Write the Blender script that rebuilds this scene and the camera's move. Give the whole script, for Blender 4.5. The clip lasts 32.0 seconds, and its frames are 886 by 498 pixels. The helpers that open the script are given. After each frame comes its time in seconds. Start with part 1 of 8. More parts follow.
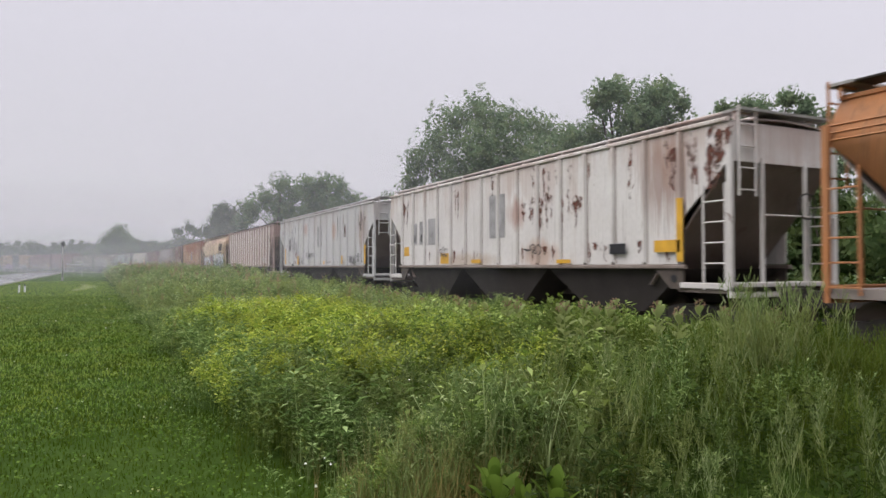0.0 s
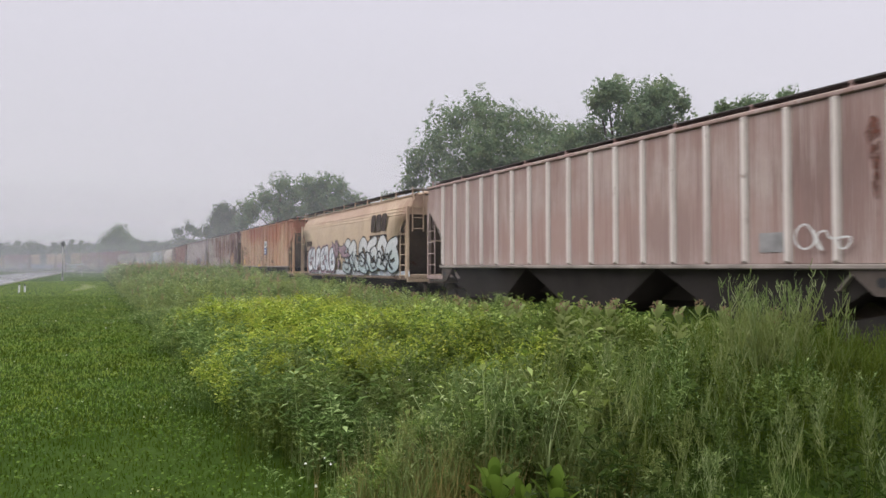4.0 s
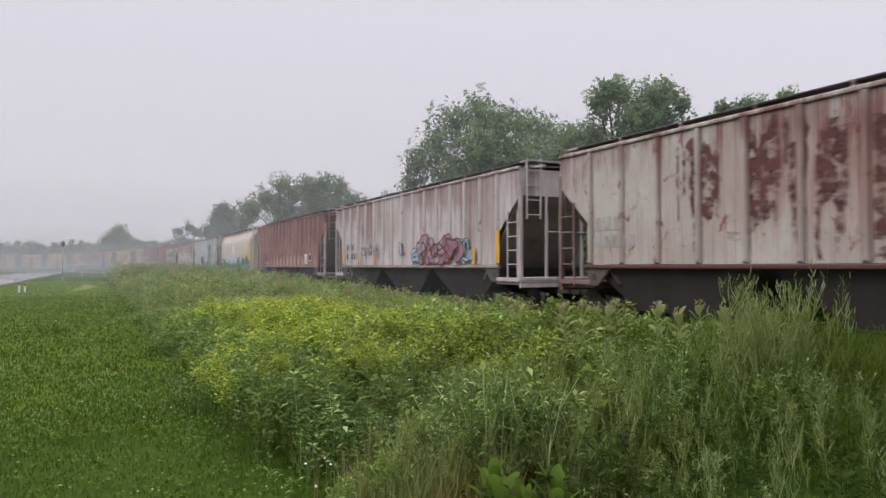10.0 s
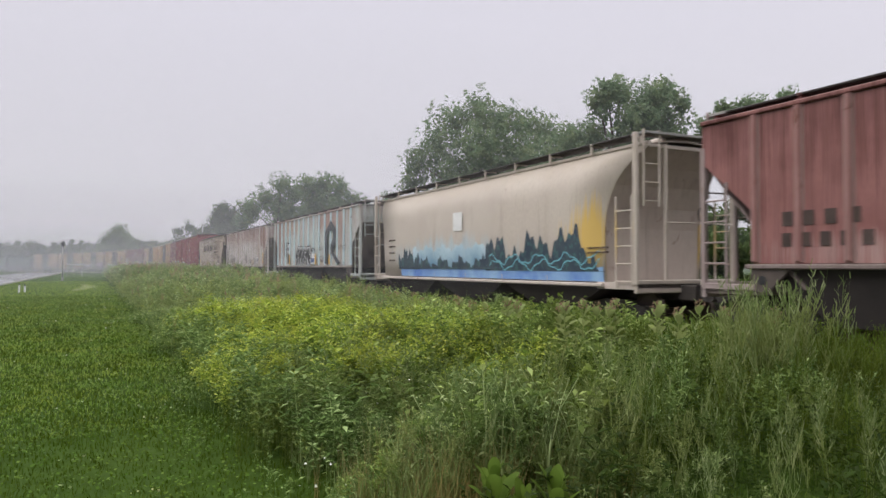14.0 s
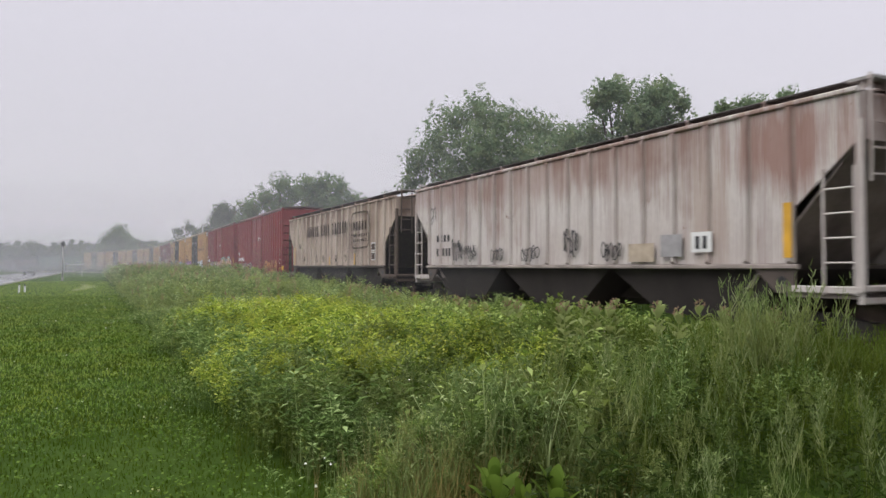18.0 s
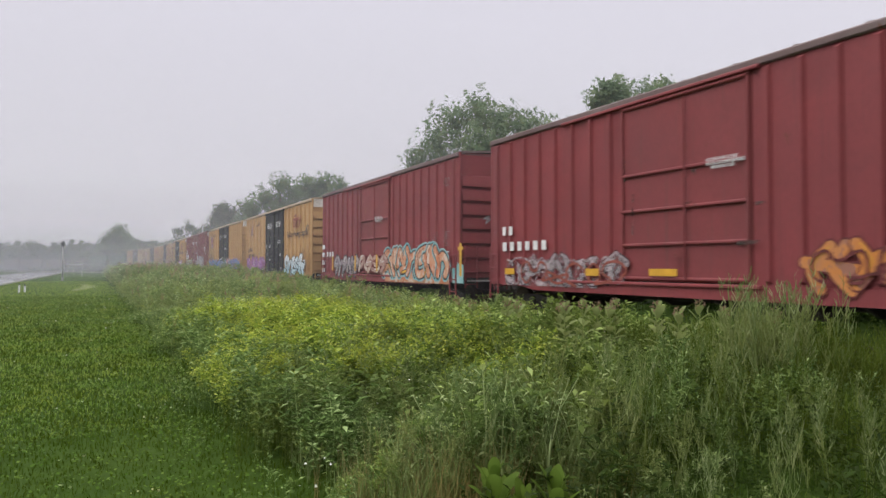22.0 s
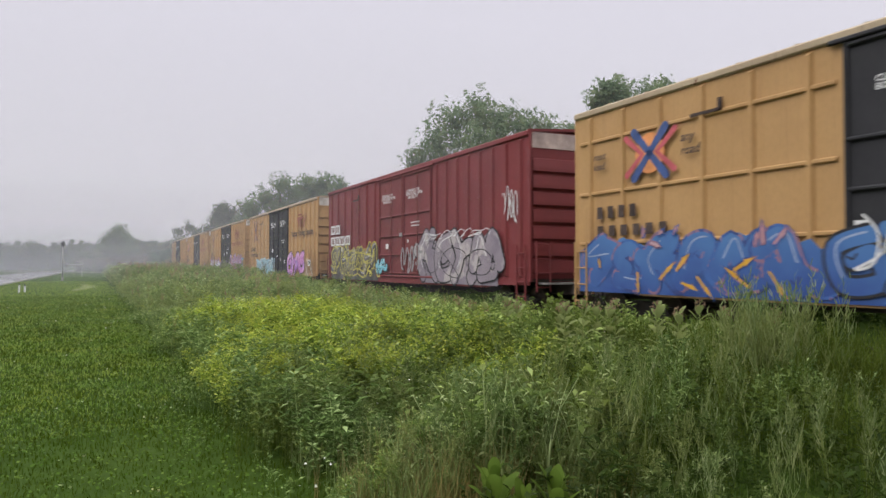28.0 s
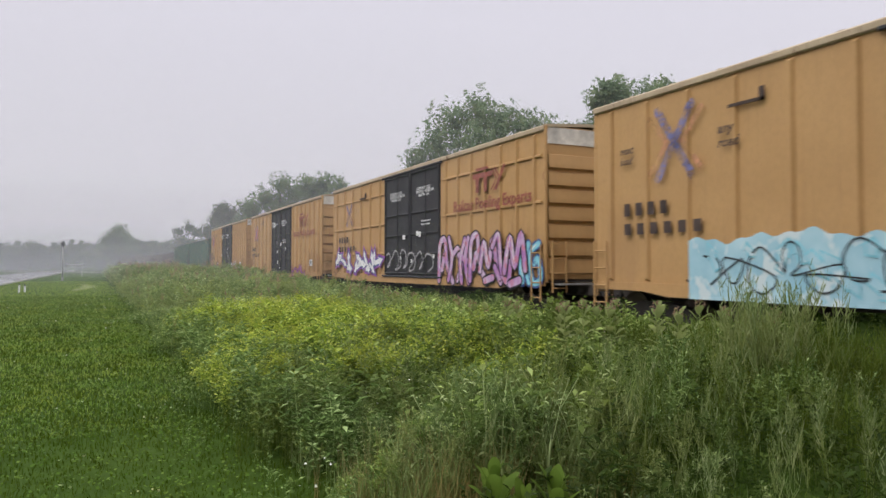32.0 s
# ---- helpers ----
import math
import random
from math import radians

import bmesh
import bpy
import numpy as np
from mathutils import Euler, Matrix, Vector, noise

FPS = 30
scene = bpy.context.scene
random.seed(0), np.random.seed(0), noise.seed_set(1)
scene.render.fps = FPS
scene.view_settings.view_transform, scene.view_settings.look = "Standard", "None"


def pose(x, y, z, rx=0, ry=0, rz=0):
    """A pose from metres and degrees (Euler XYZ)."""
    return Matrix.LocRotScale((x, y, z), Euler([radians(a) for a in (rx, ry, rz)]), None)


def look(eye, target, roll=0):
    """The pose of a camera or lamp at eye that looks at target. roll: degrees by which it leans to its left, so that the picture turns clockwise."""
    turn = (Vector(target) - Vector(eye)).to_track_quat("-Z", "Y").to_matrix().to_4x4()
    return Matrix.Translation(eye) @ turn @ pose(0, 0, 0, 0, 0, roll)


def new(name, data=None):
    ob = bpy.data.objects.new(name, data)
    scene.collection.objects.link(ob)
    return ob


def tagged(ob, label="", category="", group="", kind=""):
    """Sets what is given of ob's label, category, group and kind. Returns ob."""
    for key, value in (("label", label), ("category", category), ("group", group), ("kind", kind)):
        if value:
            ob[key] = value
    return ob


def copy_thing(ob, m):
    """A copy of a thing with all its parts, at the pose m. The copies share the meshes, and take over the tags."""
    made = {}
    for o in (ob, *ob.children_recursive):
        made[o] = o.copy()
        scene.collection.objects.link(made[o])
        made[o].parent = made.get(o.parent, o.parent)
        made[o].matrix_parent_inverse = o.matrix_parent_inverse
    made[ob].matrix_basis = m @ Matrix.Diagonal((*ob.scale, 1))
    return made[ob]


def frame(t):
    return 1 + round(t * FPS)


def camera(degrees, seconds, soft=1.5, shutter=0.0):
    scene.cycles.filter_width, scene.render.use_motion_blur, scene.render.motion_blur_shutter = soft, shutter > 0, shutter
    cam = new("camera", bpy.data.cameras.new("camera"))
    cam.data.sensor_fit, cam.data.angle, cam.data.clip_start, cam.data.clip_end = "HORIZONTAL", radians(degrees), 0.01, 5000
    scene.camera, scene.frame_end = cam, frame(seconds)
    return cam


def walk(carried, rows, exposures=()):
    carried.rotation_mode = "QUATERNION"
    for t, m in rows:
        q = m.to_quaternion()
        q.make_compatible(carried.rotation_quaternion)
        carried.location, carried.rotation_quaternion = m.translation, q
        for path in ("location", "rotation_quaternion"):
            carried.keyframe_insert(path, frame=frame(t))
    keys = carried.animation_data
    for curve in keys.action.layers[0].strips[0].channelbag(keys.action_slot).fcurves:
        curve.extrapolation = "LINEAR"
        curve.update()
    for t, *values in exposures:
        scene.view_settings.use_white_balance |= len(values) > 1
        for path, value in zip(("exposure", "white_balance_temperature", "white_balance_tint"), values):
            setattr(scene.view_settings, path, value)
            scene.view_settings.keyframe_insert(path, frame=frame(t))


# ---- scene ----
# All lengths in metres. The track runs along X (the train travels towards +X), Y grows from the
# camera towards the track, z = 0 is the lawn.
EYE = 1.7
RAIL = 0.2                 # top of rail
YC = 12.27                 # track centre line
CURVE_X, CURVE_R, CURVE_MAX = -130.0, 320.0, radians(42)
SPEED = 10.6
# how far the train runs ahead of its even pace, second by second
LEAD = {3: 0.2, 9: 0.15, 11: 0.25, 12: -0.1, 17: -0.5, 20: 0.15, 21: 0.45, 23: 0.4}

cam = camera(64.2, 32.0, soft=1.5, shutter=0.25)
_aim = (-0.8973 * math.cos(radians(1.42)), 0.4414 * math.cos(radians(1.42)), math.sin(radians(1.42)))
_view = look((0, 0, EYE), (_aim[0] * 10, _aim[1] * 10, EYE + _aim[2] * 10), 0.0)
walk(cam, [(0, _view), (32, _view)])


def track(s):
    """Place (x, y) and heading in degrees on the track at s metres along it; the far end curves."""
    if s >= CURVE_X:
        return s, YC, 0.0
    th = (CURVE_X - s) / CURVE_R
    if th <= CURVE_MAX:
        return CURVE_X - CURVE_R * math.sin(th), YC - CURVE_R * (1 - math.cos(th)), math.degrees(th)
    d = (th - CURVE_MAX) * CURVE_R
    th = CURVE_MAX
    return (CURVE_X - CURVE_R * math.sin(th) - d * math.cos(th),
            YC - CURVE_R * (1 - math.cos(th)) - d * math.sin(th), math.degrees(th))


# ---------------------------------------------------------------- world and sun
SUN_EL, SUN_AZ = radians(58), radians(-120)
world = bpy.data.worlds.new("overcast_sky")
scene.world = world
world.use_nodes = True
_n, _l = world.node_tree.nodes, world.node_tree.links
_n.clear()
_sky = _n.new("ShaderNodeTexSky")
_sky.sky_type, _sky.sun_disc = "NISHITA", False
_sky.sun_elevation, _sky.sun_rotation = SUN_EL, radians(210)
_sky.air_density, _sky.dust_density = 1.0, 5.0
_tc = _n.new("ShaderNodeTexCoord")
_sep = _n.new("ShaderNodeSeparateXYZ")
_l.new(_tc.outputs["Generated"], _sep.inputs[0])
_rmp = _n.new("ShaderNodeValToRGB")            # cloud deck, brighter towards the zenith
_rmp.color_ramp.elements[0].position, _rmp.color_ramp.elements[0].color = 0.0, (0.735, 0.715, 0.775, 1)
_rmp.color_ramp.elements[1].position, _rmp.color_ramp.elements[1].color = 1.0, (2.6, 2.57, 2.6, 1)
_e = _rmp.color_ramp.elements.new(0.36)
_e.color = (0.735, 0.715, 0.8, 1)
_l.new(_sep.outputs[2], _rmp.inputs[0])
_mix = _n.new("ShaderNodeMix")
_mix.data_type = "RGBA"
_mix.inputs[0].default_value = 0.97
_dim = _n.new("ShaderNodeVectorMath")
_dim.operation = "SCALE"
_dim.inputs[3].default_value = 0.1
_l.new(_sky.outputs[0], _dim.inputs[0])
_l.new(_dim.outputs[0], _mix.inputs[6])
_l.new(_rmp.outputs[0], _mix.inputs[7])
_bg = _n.new("ShaderNodeBackground")
_bg.inputs[1].default_value = 1.0
_l.new(_mix.outputs[2], _bg.inputs[0])
_out = _n.new("ShaderNodeOutputWorld")
_l.new(_bg.outputs[0], _out.inputs[0])
_sun = bpy.data.lights.new("sun", "SUN")
_sun.energy, _sun.angle, _sun.color = 1.7, radians(40), (1.0, 0.97, 0.93)
new("sun", _sun).matrix_world = look((8, -45, 62), (0, 0, 0))
scene.view_settings.exposure = 0.06


# ---------------------------------------------------------------- mesh helpers
class Mesh:
    """Collects vertices and faces of one part."""

    def __init__(self):
        self.v, self.f = [], []

    def add(self, vs, fs):
        k = len(self.v)
        self.v += [tuple(p) for p in vs]
        self.f += [tuple(i + k for i in f) for f in fs]
        return self

    def box(self, x0, x1, y0, y1, z0, z1):
        return self.add([(x, y, z) for x in (x0, x1) for y in (y0, y1) for z in (z0, z1)],
                        [(0, 1, 3, 2), (4, 6, 7, 5), (0, 4, 5, 1), (2, 3, 7, 6), (0, 2, 6, 4), (1, 5, 7, 3)])

    def cbox(self, x0, x1, y0, y1, z0, z1, c=0.02):
        """A box whose edges along its longest side are chamfered."""
        d = (x1 - x0, y1 - y0, z1 - z0)
        ax = d.index(max(d))
        lo, hi = (x0, y0, z0), (x1, y1, z1)
        a, b = [i for i in range(3) if i != ax]
        c = min(c, d[a] * 0.4, d[b] * 0.4)
        ring = [(lo[a] + c, lo[b]), (hi[a] - c, lo[b]), (hi[a], lo[b] + c), (hi[a], hi[b] - c),
                (hi[a] - c, hi[b]), (lo[a] + c, hi[b]), (lo[a], hi[b] - c), (lo[a], lo[b] + c)]
        vs = []
        for e in (lo[ax], hi[ax]):
            for p, q in ring:
                w = [0, 0, 0]
                w[ax], w[a], w[b] = e, p, q
                vs.append(w)
        fs = [(i, (i + 1) % 8, 8 + (i + 1) % 8, 8 + i) for i in range(8)] + [tuple(range(7, -1, -1)), tuple(range(8, 16))]
        return self.add(vs, fs)

    def prism(self, poly, y0, y1):
        """A polygon in (x, z), thick from y0 to y1."""
        n = len(poly)
        vs = [(x, y0, z) for x, z in poly] + [(x, y1, z) for x, z in poly]
        fs = [tuple(range(n)), tuple(range(2 * n - 1, n - 1, -1))]
        fs += [(i, i + n, (i + 1) % n + n, (i + 1) % n) for i in range(n)]
        return self.add(vs, fs)

    def prism_x(self, poly, x0, x1):
        """A polygon in (y, z), thick from x0 to x1."""
        n = len(poly)
        vs = [(x0, y, z) for y, z in poly] + [(x1, y, z) for y, z in poly]
        fs = [tuple(range(n)), tuple(range(2 * n - 1, n - 1, -1))]
        fs += [(i, i + n, (i + 1) % n + n, (i + 1) % n) for i in range(n)]
        return self.add(vs, fs)

    def tube(self, p, q, r, n=6, r2=None):
        p, q = Vector(p), Vector(q)
        d = (q - p).normalized()
        u = d.orthogonal().normalized()
        w = d.cross(u)
        r2 = r if r2 is None else r2
        vs = [p + (u * math.cos(a) + w * math.sin(a)) * r for a in (2 * math.pi * i / n for i in range(n))]
        vs += [q + (u * math.cos(a) + w * math.sin(a)) * r2 for a in (2 * math.pi * i / n for i in range(n))]
        fs = [(i, (i + 1) % n, (i + 1) % n + n, i + n) for i in range(n)] + [tuple(range(n - 1, -1, -1)), tuple(range(n, 2 * n))]
        return self.add(vs, fs)

    def path(self, pts, r, n=6):
        for p, q in zip(pts, pts[1:]):
            self.tube(p, q, r, n)
        return self

    def lathe_y(self, prof, cx=0.0, cz=0.0, n=20):
        """Profile (radius, y) turned round the Y axis through (cx, cz)."""
        vs = [(cx + r * math.cos(2 * math.pi * i / n), y, cz + r * math.sin(2 * math.pi * i / n)) for r, y in prof for i in range(n)]
        fs = [(k * n + i, k * n + (i + 1) % n, (k + 1) * n + (i + 1) % n, (k + 1) * n + i) for k in range(len(prof) - 1) for i in range(n)]
        return self.add(vs, fs)

    def sheet(self, rows, thick=None):
        """A sheet from rows of points; thick: the offset of its back."""
        m, n = len(rows), len(rows[0])
        vs = [p for r in rows for p in r]
        fs = [(i * n + j, i * n + j + 1, (i + 1) * n + j + 1, (i + 1) * n + j) for i in range(m - 1) for j in range(n - 1)]
        if thick:
            k = m * n
            t = Vector(thick)
            vs = vs + [tuple(Vector(p) + t) for p in vs]
            fs = fs + [tuple(x + k for x in reversed(f)) for f in fs]
            edge = [j for j in range(n)] + [i * n + n - 1 for i in range(1, m)] + [(m - 1) * n + j for j in range(n - 2, -1, -1)] + [i * n for i in range(m - 2, 0, -1)]
            fs += [(a, b, b + k, a + k) for a, b in zip(edge, edge[1:] + edge[:1])]
        return self.add(vs, fs)

    def data(self, name, material, smooth=False):
        me = bpy.data.meshes.new(name)
        me.from_pydata(self.v, [], self.f)
        bm = bmesh.new()
        bm.from_mesh(me)
        bmesh.ops.recalc_face_normals(bm, faces=bm.faces)
        bm.to_mesh(me)
        bm.free()
        me.materials.append(material)
        if smooth:
            me.polygons.foreach_set("use_smooth", [True] * len(me.polygons))
        return me


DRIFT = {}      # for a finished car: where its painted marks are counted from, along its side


def part(name, m, material, parent, label="", smooth=False, at=None):
    """One mesh object under a thing or a part. m: a Mesh, or mesh data to share."""
    me = m.data(name, material, smooth) if isinstance(m, Mesh) else m
    ob = new(name, me)
    ob.parent = parent
    if at is not None:
        ob.matrix_basis = at
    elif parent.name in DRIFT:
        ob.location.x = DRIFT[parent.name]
    if label:
        tagged(ob, label)
    return ob


def thing(name, label, category, group="", kind=""):
    ob = new(name)
    ob.empty_display_size = 0.3
    return tagged(ob, label, category, group, kind)


def np_mesh(name, verts, faces, material, smooth=False):
    """A mesh from arrays: vertices (n, 3) and faces (m, 3 or 4)."""
    me = bpy.data.meshes.new(name)
    k = faces.shape[1]
    me.vertices.add(len(verts))
    me.vertices.foreach_set("co", np.asarray(verts, dtype=np.float32).ravel())
    me.loops.add(len(faces) * k)
    me.loops.foreach_set("vertex_index", np.asarray(faces, dtype=np.int32).ravel())
    me.polygons.add(len(faces))
    me.polygons.foreach_set("loop_start", np.arange(0, len(faces) * k, k, dtype=np.int32))
    me.polygons.foreach_set("loop_total", np.full(len(faces), k, dtype=np.int32))
    me.update(calc_edges=True)
    me.materials.append(material)
    if smooth:
        me.polygons.foreach_set("use_smooth", np.ones(len(faces), dtype=bool))
    return me


# ---------------------------------------------------------------- materials
class Nodes:
    """A small helper to wire a material."""

    def __init__(self, name, rough=0.6, metal=0.0, spec=0.4):
        self.mat = bpy.data.materials.new(name)
        self.mat.use_nodes = True
        self.n, self.l = self.mat.node_tree.nodes, self.mat.node_tree.links
        self.b = self.n["Principled BSDF"]
        self.b.inputs["Roughness"].default_value = rough
        self.b.inputs["Metallic"].default_value = metal
        self.b.inputs["Specular IOR Level"].default_value = spec

    def coords(self, ob=None, scale=(1, 1, 1)):
        t = self.n.new("ShaderNodeTexCoord")
        if ob:
            t.object = ob
        m = self.n.new("ShaderNodeMapping")
        m.inputs[3].default_value = scale
        self.l.new(t.outputs["Object"], m.inputs[0])
        return m.outputs[0]

    def noise(self, co, scale, detail=4, rough=0.55, distort=0.0):
        t = self.n.new("ShaderNodeTexNoise")
        t.inputs["Scale"].default_value, t.inputs["Detail"].default_value = scale, detail
        t.inputs["Roughness"].default_value, t.inputs["Distortion"].default_value = rough, distort
        self.l.new(co, t.inputs["Vector"])
        return t.outputs[0]

    def ramp(self, fac, lo, hi, a=0.0, b=1.0):
        t = self.n.new("ShaderNodeMapRange")
        t.inputs[1].default_value, t.inputs[2].default_value = lo, hi
        t.inputs[3].default_value, t.inputs[4].default_value = a, b
        self.l.new(fac, t.inputs[0])
        return t.outputs[0]

    def math(self, op, a, b):
        t = self.n.new("ShaderNodeMath")
        t.operation = op
        for i, x in enumerate((a, b)):
            if isinstance(x, (int, float)):
                t.inputs[i].default_value = x
            else:
                self.l.new(x, t.inputs[i])
        return t.outputs[0]

    def mix(self, fac, a, b):
        t = self.n.new("ShaderNodeMix")
        t.data_type = "RGBA"
        for i, x in ((0, fac), (6, a), (7, b)):
            if isinstance(x, tuple):
                t.inputs[i].default_value = (*x, 1)
            elif isinstance(x, (int, float)):
                t.inputs[i].default_value = x
            else:
                self.l.new(x, t.inputs[i])
        return t.outputs[2]

    def colour(self, c):
        if isinstance(c, tuple):
            self.b.inputs["Base Color"].default_value = (*c, 1)
        else:
            self.l.new(c, self.b.inputs["Base Color"])
        return self

    def bump(self, height, strength=0.3, dist=0.01):
        t = self.n.new("ShaderNodeBump")
        t.inputs["Strength"].default_value, t.inputs["Distance"].default_value = strength, dist
        self.l.new(height, t.inputs["Height"])
        self.l.new(t.outputs[0], self.b.inputs["Normal"])
        return self

    def island(self):
        return self.n.new("ShaderNodeNewGeometry").outputs["Random Per Island"]


def plain(name, c, rough=0.6, metal=0.0, var=0.35, scale=3.0):
    """A worn surface of one colour with grain at two scales."""
    k = Nodes(name, rough, metal)
    co = k.coords()
    big, fine = k.noise(co, scale, 5), k.noise(co, scale * 14, 3)
    dark = tuple(x * (1 - var) for x in c)
    light = tuple(min(1, x * (1 + var * 0.6)) for x in c)
    col = k.mix(k.ramp(big, 0.3, 0.7), dark, light)
    col = k.mix(k.ramp(fine, 0.35, 0.75, 0.0, 0.25), col, dark)
    return k.colour(col).bump(fine, 0.2, 0.004).mat


def paint(name, root, base, fade, rust=(0.12, 0.045, 0.025), amount=0.3, streak=0.3, streak_col=(0.1, 0.07, 0.055), seed=0.0, patches=(), soak=None, rough=0.58):
    """Weathered freight-car paint in the car's own space: faded patches, rust and run-down streaks."""
    k = Nodes(name, rough, 0.0, 0.32)
    base, fade, streak_col = (tuple(0.82 * x for x in c) for c in (base, fade, streak_col))
    co = k.coords(root)
    sh = k.n.new("ShaderNodeVectorMath")
    sh.operation = "ADD"
    sh.inputs[1].default_value = (seed * 7.3, seed * 3.1, seed * 1.7)
    k.l.new(co, sh.inputs[0])
    co = sh.outputs[0]
    st = k.n.new("ShaderNodeMapping")
    st.inputs[3].default_value = (3.2, 3.2, 0.22)
    k.l.new(co, st.inputs[0])
    mott = k.noise(co, 0.7, 6, 0.6)
    fine = k.noise(co, 9.0, 4, 0.6)
    runs = k.noise(st.outputs[0], 1.6, 5, 0.6)
    spots = k.noise(co, 1.7, 8, 0.68, 0.6)
    col = k.mix(k.ramp(mott, 0.32, 0.68), base, fade)
    col = k.mix(k.ramp(fine, 0.4, 0.8, 0.0, 0.22), col, tuple(x * 0.55 for x in base))
    lo = 0.63 - 0.26 * streak
    col = k.mix(k.ramp(runs, lo, lo + 0.25, 0.0, 0.3 + 0.3 * streak), col, streak_col)
    lo = 0.7 - 0.3 * amount
    col = k.mix(k.ramp(spots, lo, lo + 0.08, 0.0, 0.85), col, rust)
    k.l.new(k.ramp(spots, lo, lo + 0.1, rough, 0.85), k.b.inputs["Roughness"])
    raw = k.coords(root)
    for x, z, rx, rz, tint, most in patches:       # cloudy stains with a place of their own
        mp = k.n.new("ShaderNodeMapping")
        mp.inputs[1].default_value, mp.inputs[3].default_value = (-x / rx, 0, -z / rz), (1 / rx, 0, 1 / rz)
        k.l.new(raw, mp.inputs[0])
        ln = k.n.new("ShaderNodeVectorMath")
        ln.operation = "LENGTH"
        k.l.new(mp.outputs[0], ln.inputs[0])
        wob = k.math("ADD", ln.outputs["Value"], k.ramp(k.noise(st.outputs[0], 1.1, 5, 0.65), 0.3, 0.7, -0.45, 0.45))
        col = k.mix(k.ramp(wob, 0.45, 1.1, most, 0.0), col, tint)
    if soak:                                       # stain run down from the roof edge
        tint, most, zb = soak
        sep = k.n.new("ShaderNodeSeparateXYZ")
        k.l.new(raw, sep.inputs[0])
        wide = k.n.new("ShaderNodeMapping")
        wide.inputs[3].default_value = (2.4, 2.4, 0.1)
        k.l.new(co, wide.inputs[0])
        run = k.math("ADD", k.ramp(sep.outputs[2], zb, 4.28), k.ramp(k.noise(wide.outputs[0], 1.2, 6, 0.66), 0.28, 0.72, -0.75, 0.75))
        run = k.math("ADD", run, k.ramp(k.noise(co, 0.45, 4, 0.6), 0.3, 0.7, -0.55, 0.55))
        col = k.mix(k.ramp(run, 0.5, 1.3, 0.0, most), col, tint)
    return k.colour(col).bump(fine, 0.15, 0.004).mat


def worn(name, c, lo=0.42, hi=0.58, scale=5.0, rough=0.85):
    """Paint or rust that has partly gone: it covers in patches and lets the sheet beneath show between."""
    k = Nodes(name, rough)
    co = k.coords()
    n = k.noise(co, scale, 6, 0.65)
    k.colour(k.mix(k.ramp(k.noise(co, scale * 0.4, 3), 0.3, 0.7), tuple(x * 0.7 for x in c), tuple(min(1, x * 1.2) for x in c)))
    t, mx = k.n.new("ShaderNodeBsdfTransparent"), k.n.new("ShaderNodeMixShader")
    k.l.new(k.ramp(n, lo, hi, 0.0, 0.92), mx.inputs[0])
    k.l.new(t.outputs[0], mx.inputs[1])
    k.l.new(k.b.outputs[0], mx.inputs[2])
    k.l.new(mx.outputs[0], k.n["Material Output"].inputs[0])
    return k.mat


def leaf_mat(name, lo, hi, tip=None, trans=0.35, deep=0.75):
    """Foliage: every leaf or blade a shade of its own, thin enough to let light through."""
    k = Nodes(name, 0.6, 0.0, 0.1)
    r = k.island()
    col = k.mix(r, lo, hi)
    if tip:
        col = k.mix(k.ramp(r, 0.8, 0.86), col, tip)
    co = k.coords()
    warm = (min(1, hi[0] * 1.35), hi[1] * 1.12, hi[2] * 0.9)
    col = k.mix(k.ramp(k.noise(co, 1.1, 2), 0.45, 0.68, 0.0, 0.7), col, warm)
    col = k.mix(k.ramp(k.noise(co, 0.55, 3), 0.42, 0.7, 0.0, deep), col, tuple(x * 0.5 for x in lo))
    k.colour(col)
    t = k.n.new("ShaderNodeBsdfTranslucent")
    k.l.new(col, t.inputs[0])
    mx = k.n.new("ShaderNodeMixShader")
    mx.inputs[0].default_value = trans
    k.l.new(k.b.outputs[0], mx.inputs[1])
    k.l.new(t.outputs[0], mx.inputs[2])
    k.l.new(mx.outputs[0], k.n["Material Output"].inputs[0])
    return k.mat


STEEL = plain("dark_steel", (0.035, 0.03, 0.028), 0.7, 0.0)
WHEEL = plain("wheel_steel", (0.08, 0.06, 0.05), 0.5, 0.6)
RAILHEAD = plain("rail_steel", (0.28, 0.24, 0.22), 0.35, 0.8)
GALV = plain("galvanised_grating", (0.3, 0.29, 0.28), 0.6, 0.2)
BLACK = plain("black_paint", (0.025, 0.025, 0.03), 0.5)
GRIME = plain("underframe_grime", (0.05, 0.042, 0.038), 0.85, 0.0, 0.45, 1.2)
# end sheets: rust, with the overhang's shade put into the colour as well
ENDS = plain("stained_shaded_end_sheet", (0.27, 0.23, 0.212), 0.85, 0.0, 0.5, 0.9)
LOWER = plain("grimy_platform_steel", (0.085, 0.068, 0.06), 0.85, 0.0, 0.5, 0.9)
# bay steel near black: the shade under the cars is put into its colour
BAY = plain("shaded_dusty_bay_steel", (0.027, 0.022, 0.021), 0.85, 0.0, 0.45, 1.0)
WHITE = plain("white_paint", (0.75, 0.74, 0.72), 0.55, 0.0, 0.15)
YELLOW = plain("yellow_reflective", (0.6, 0.33, 0.035), 0.5, 0.0, 0.2)

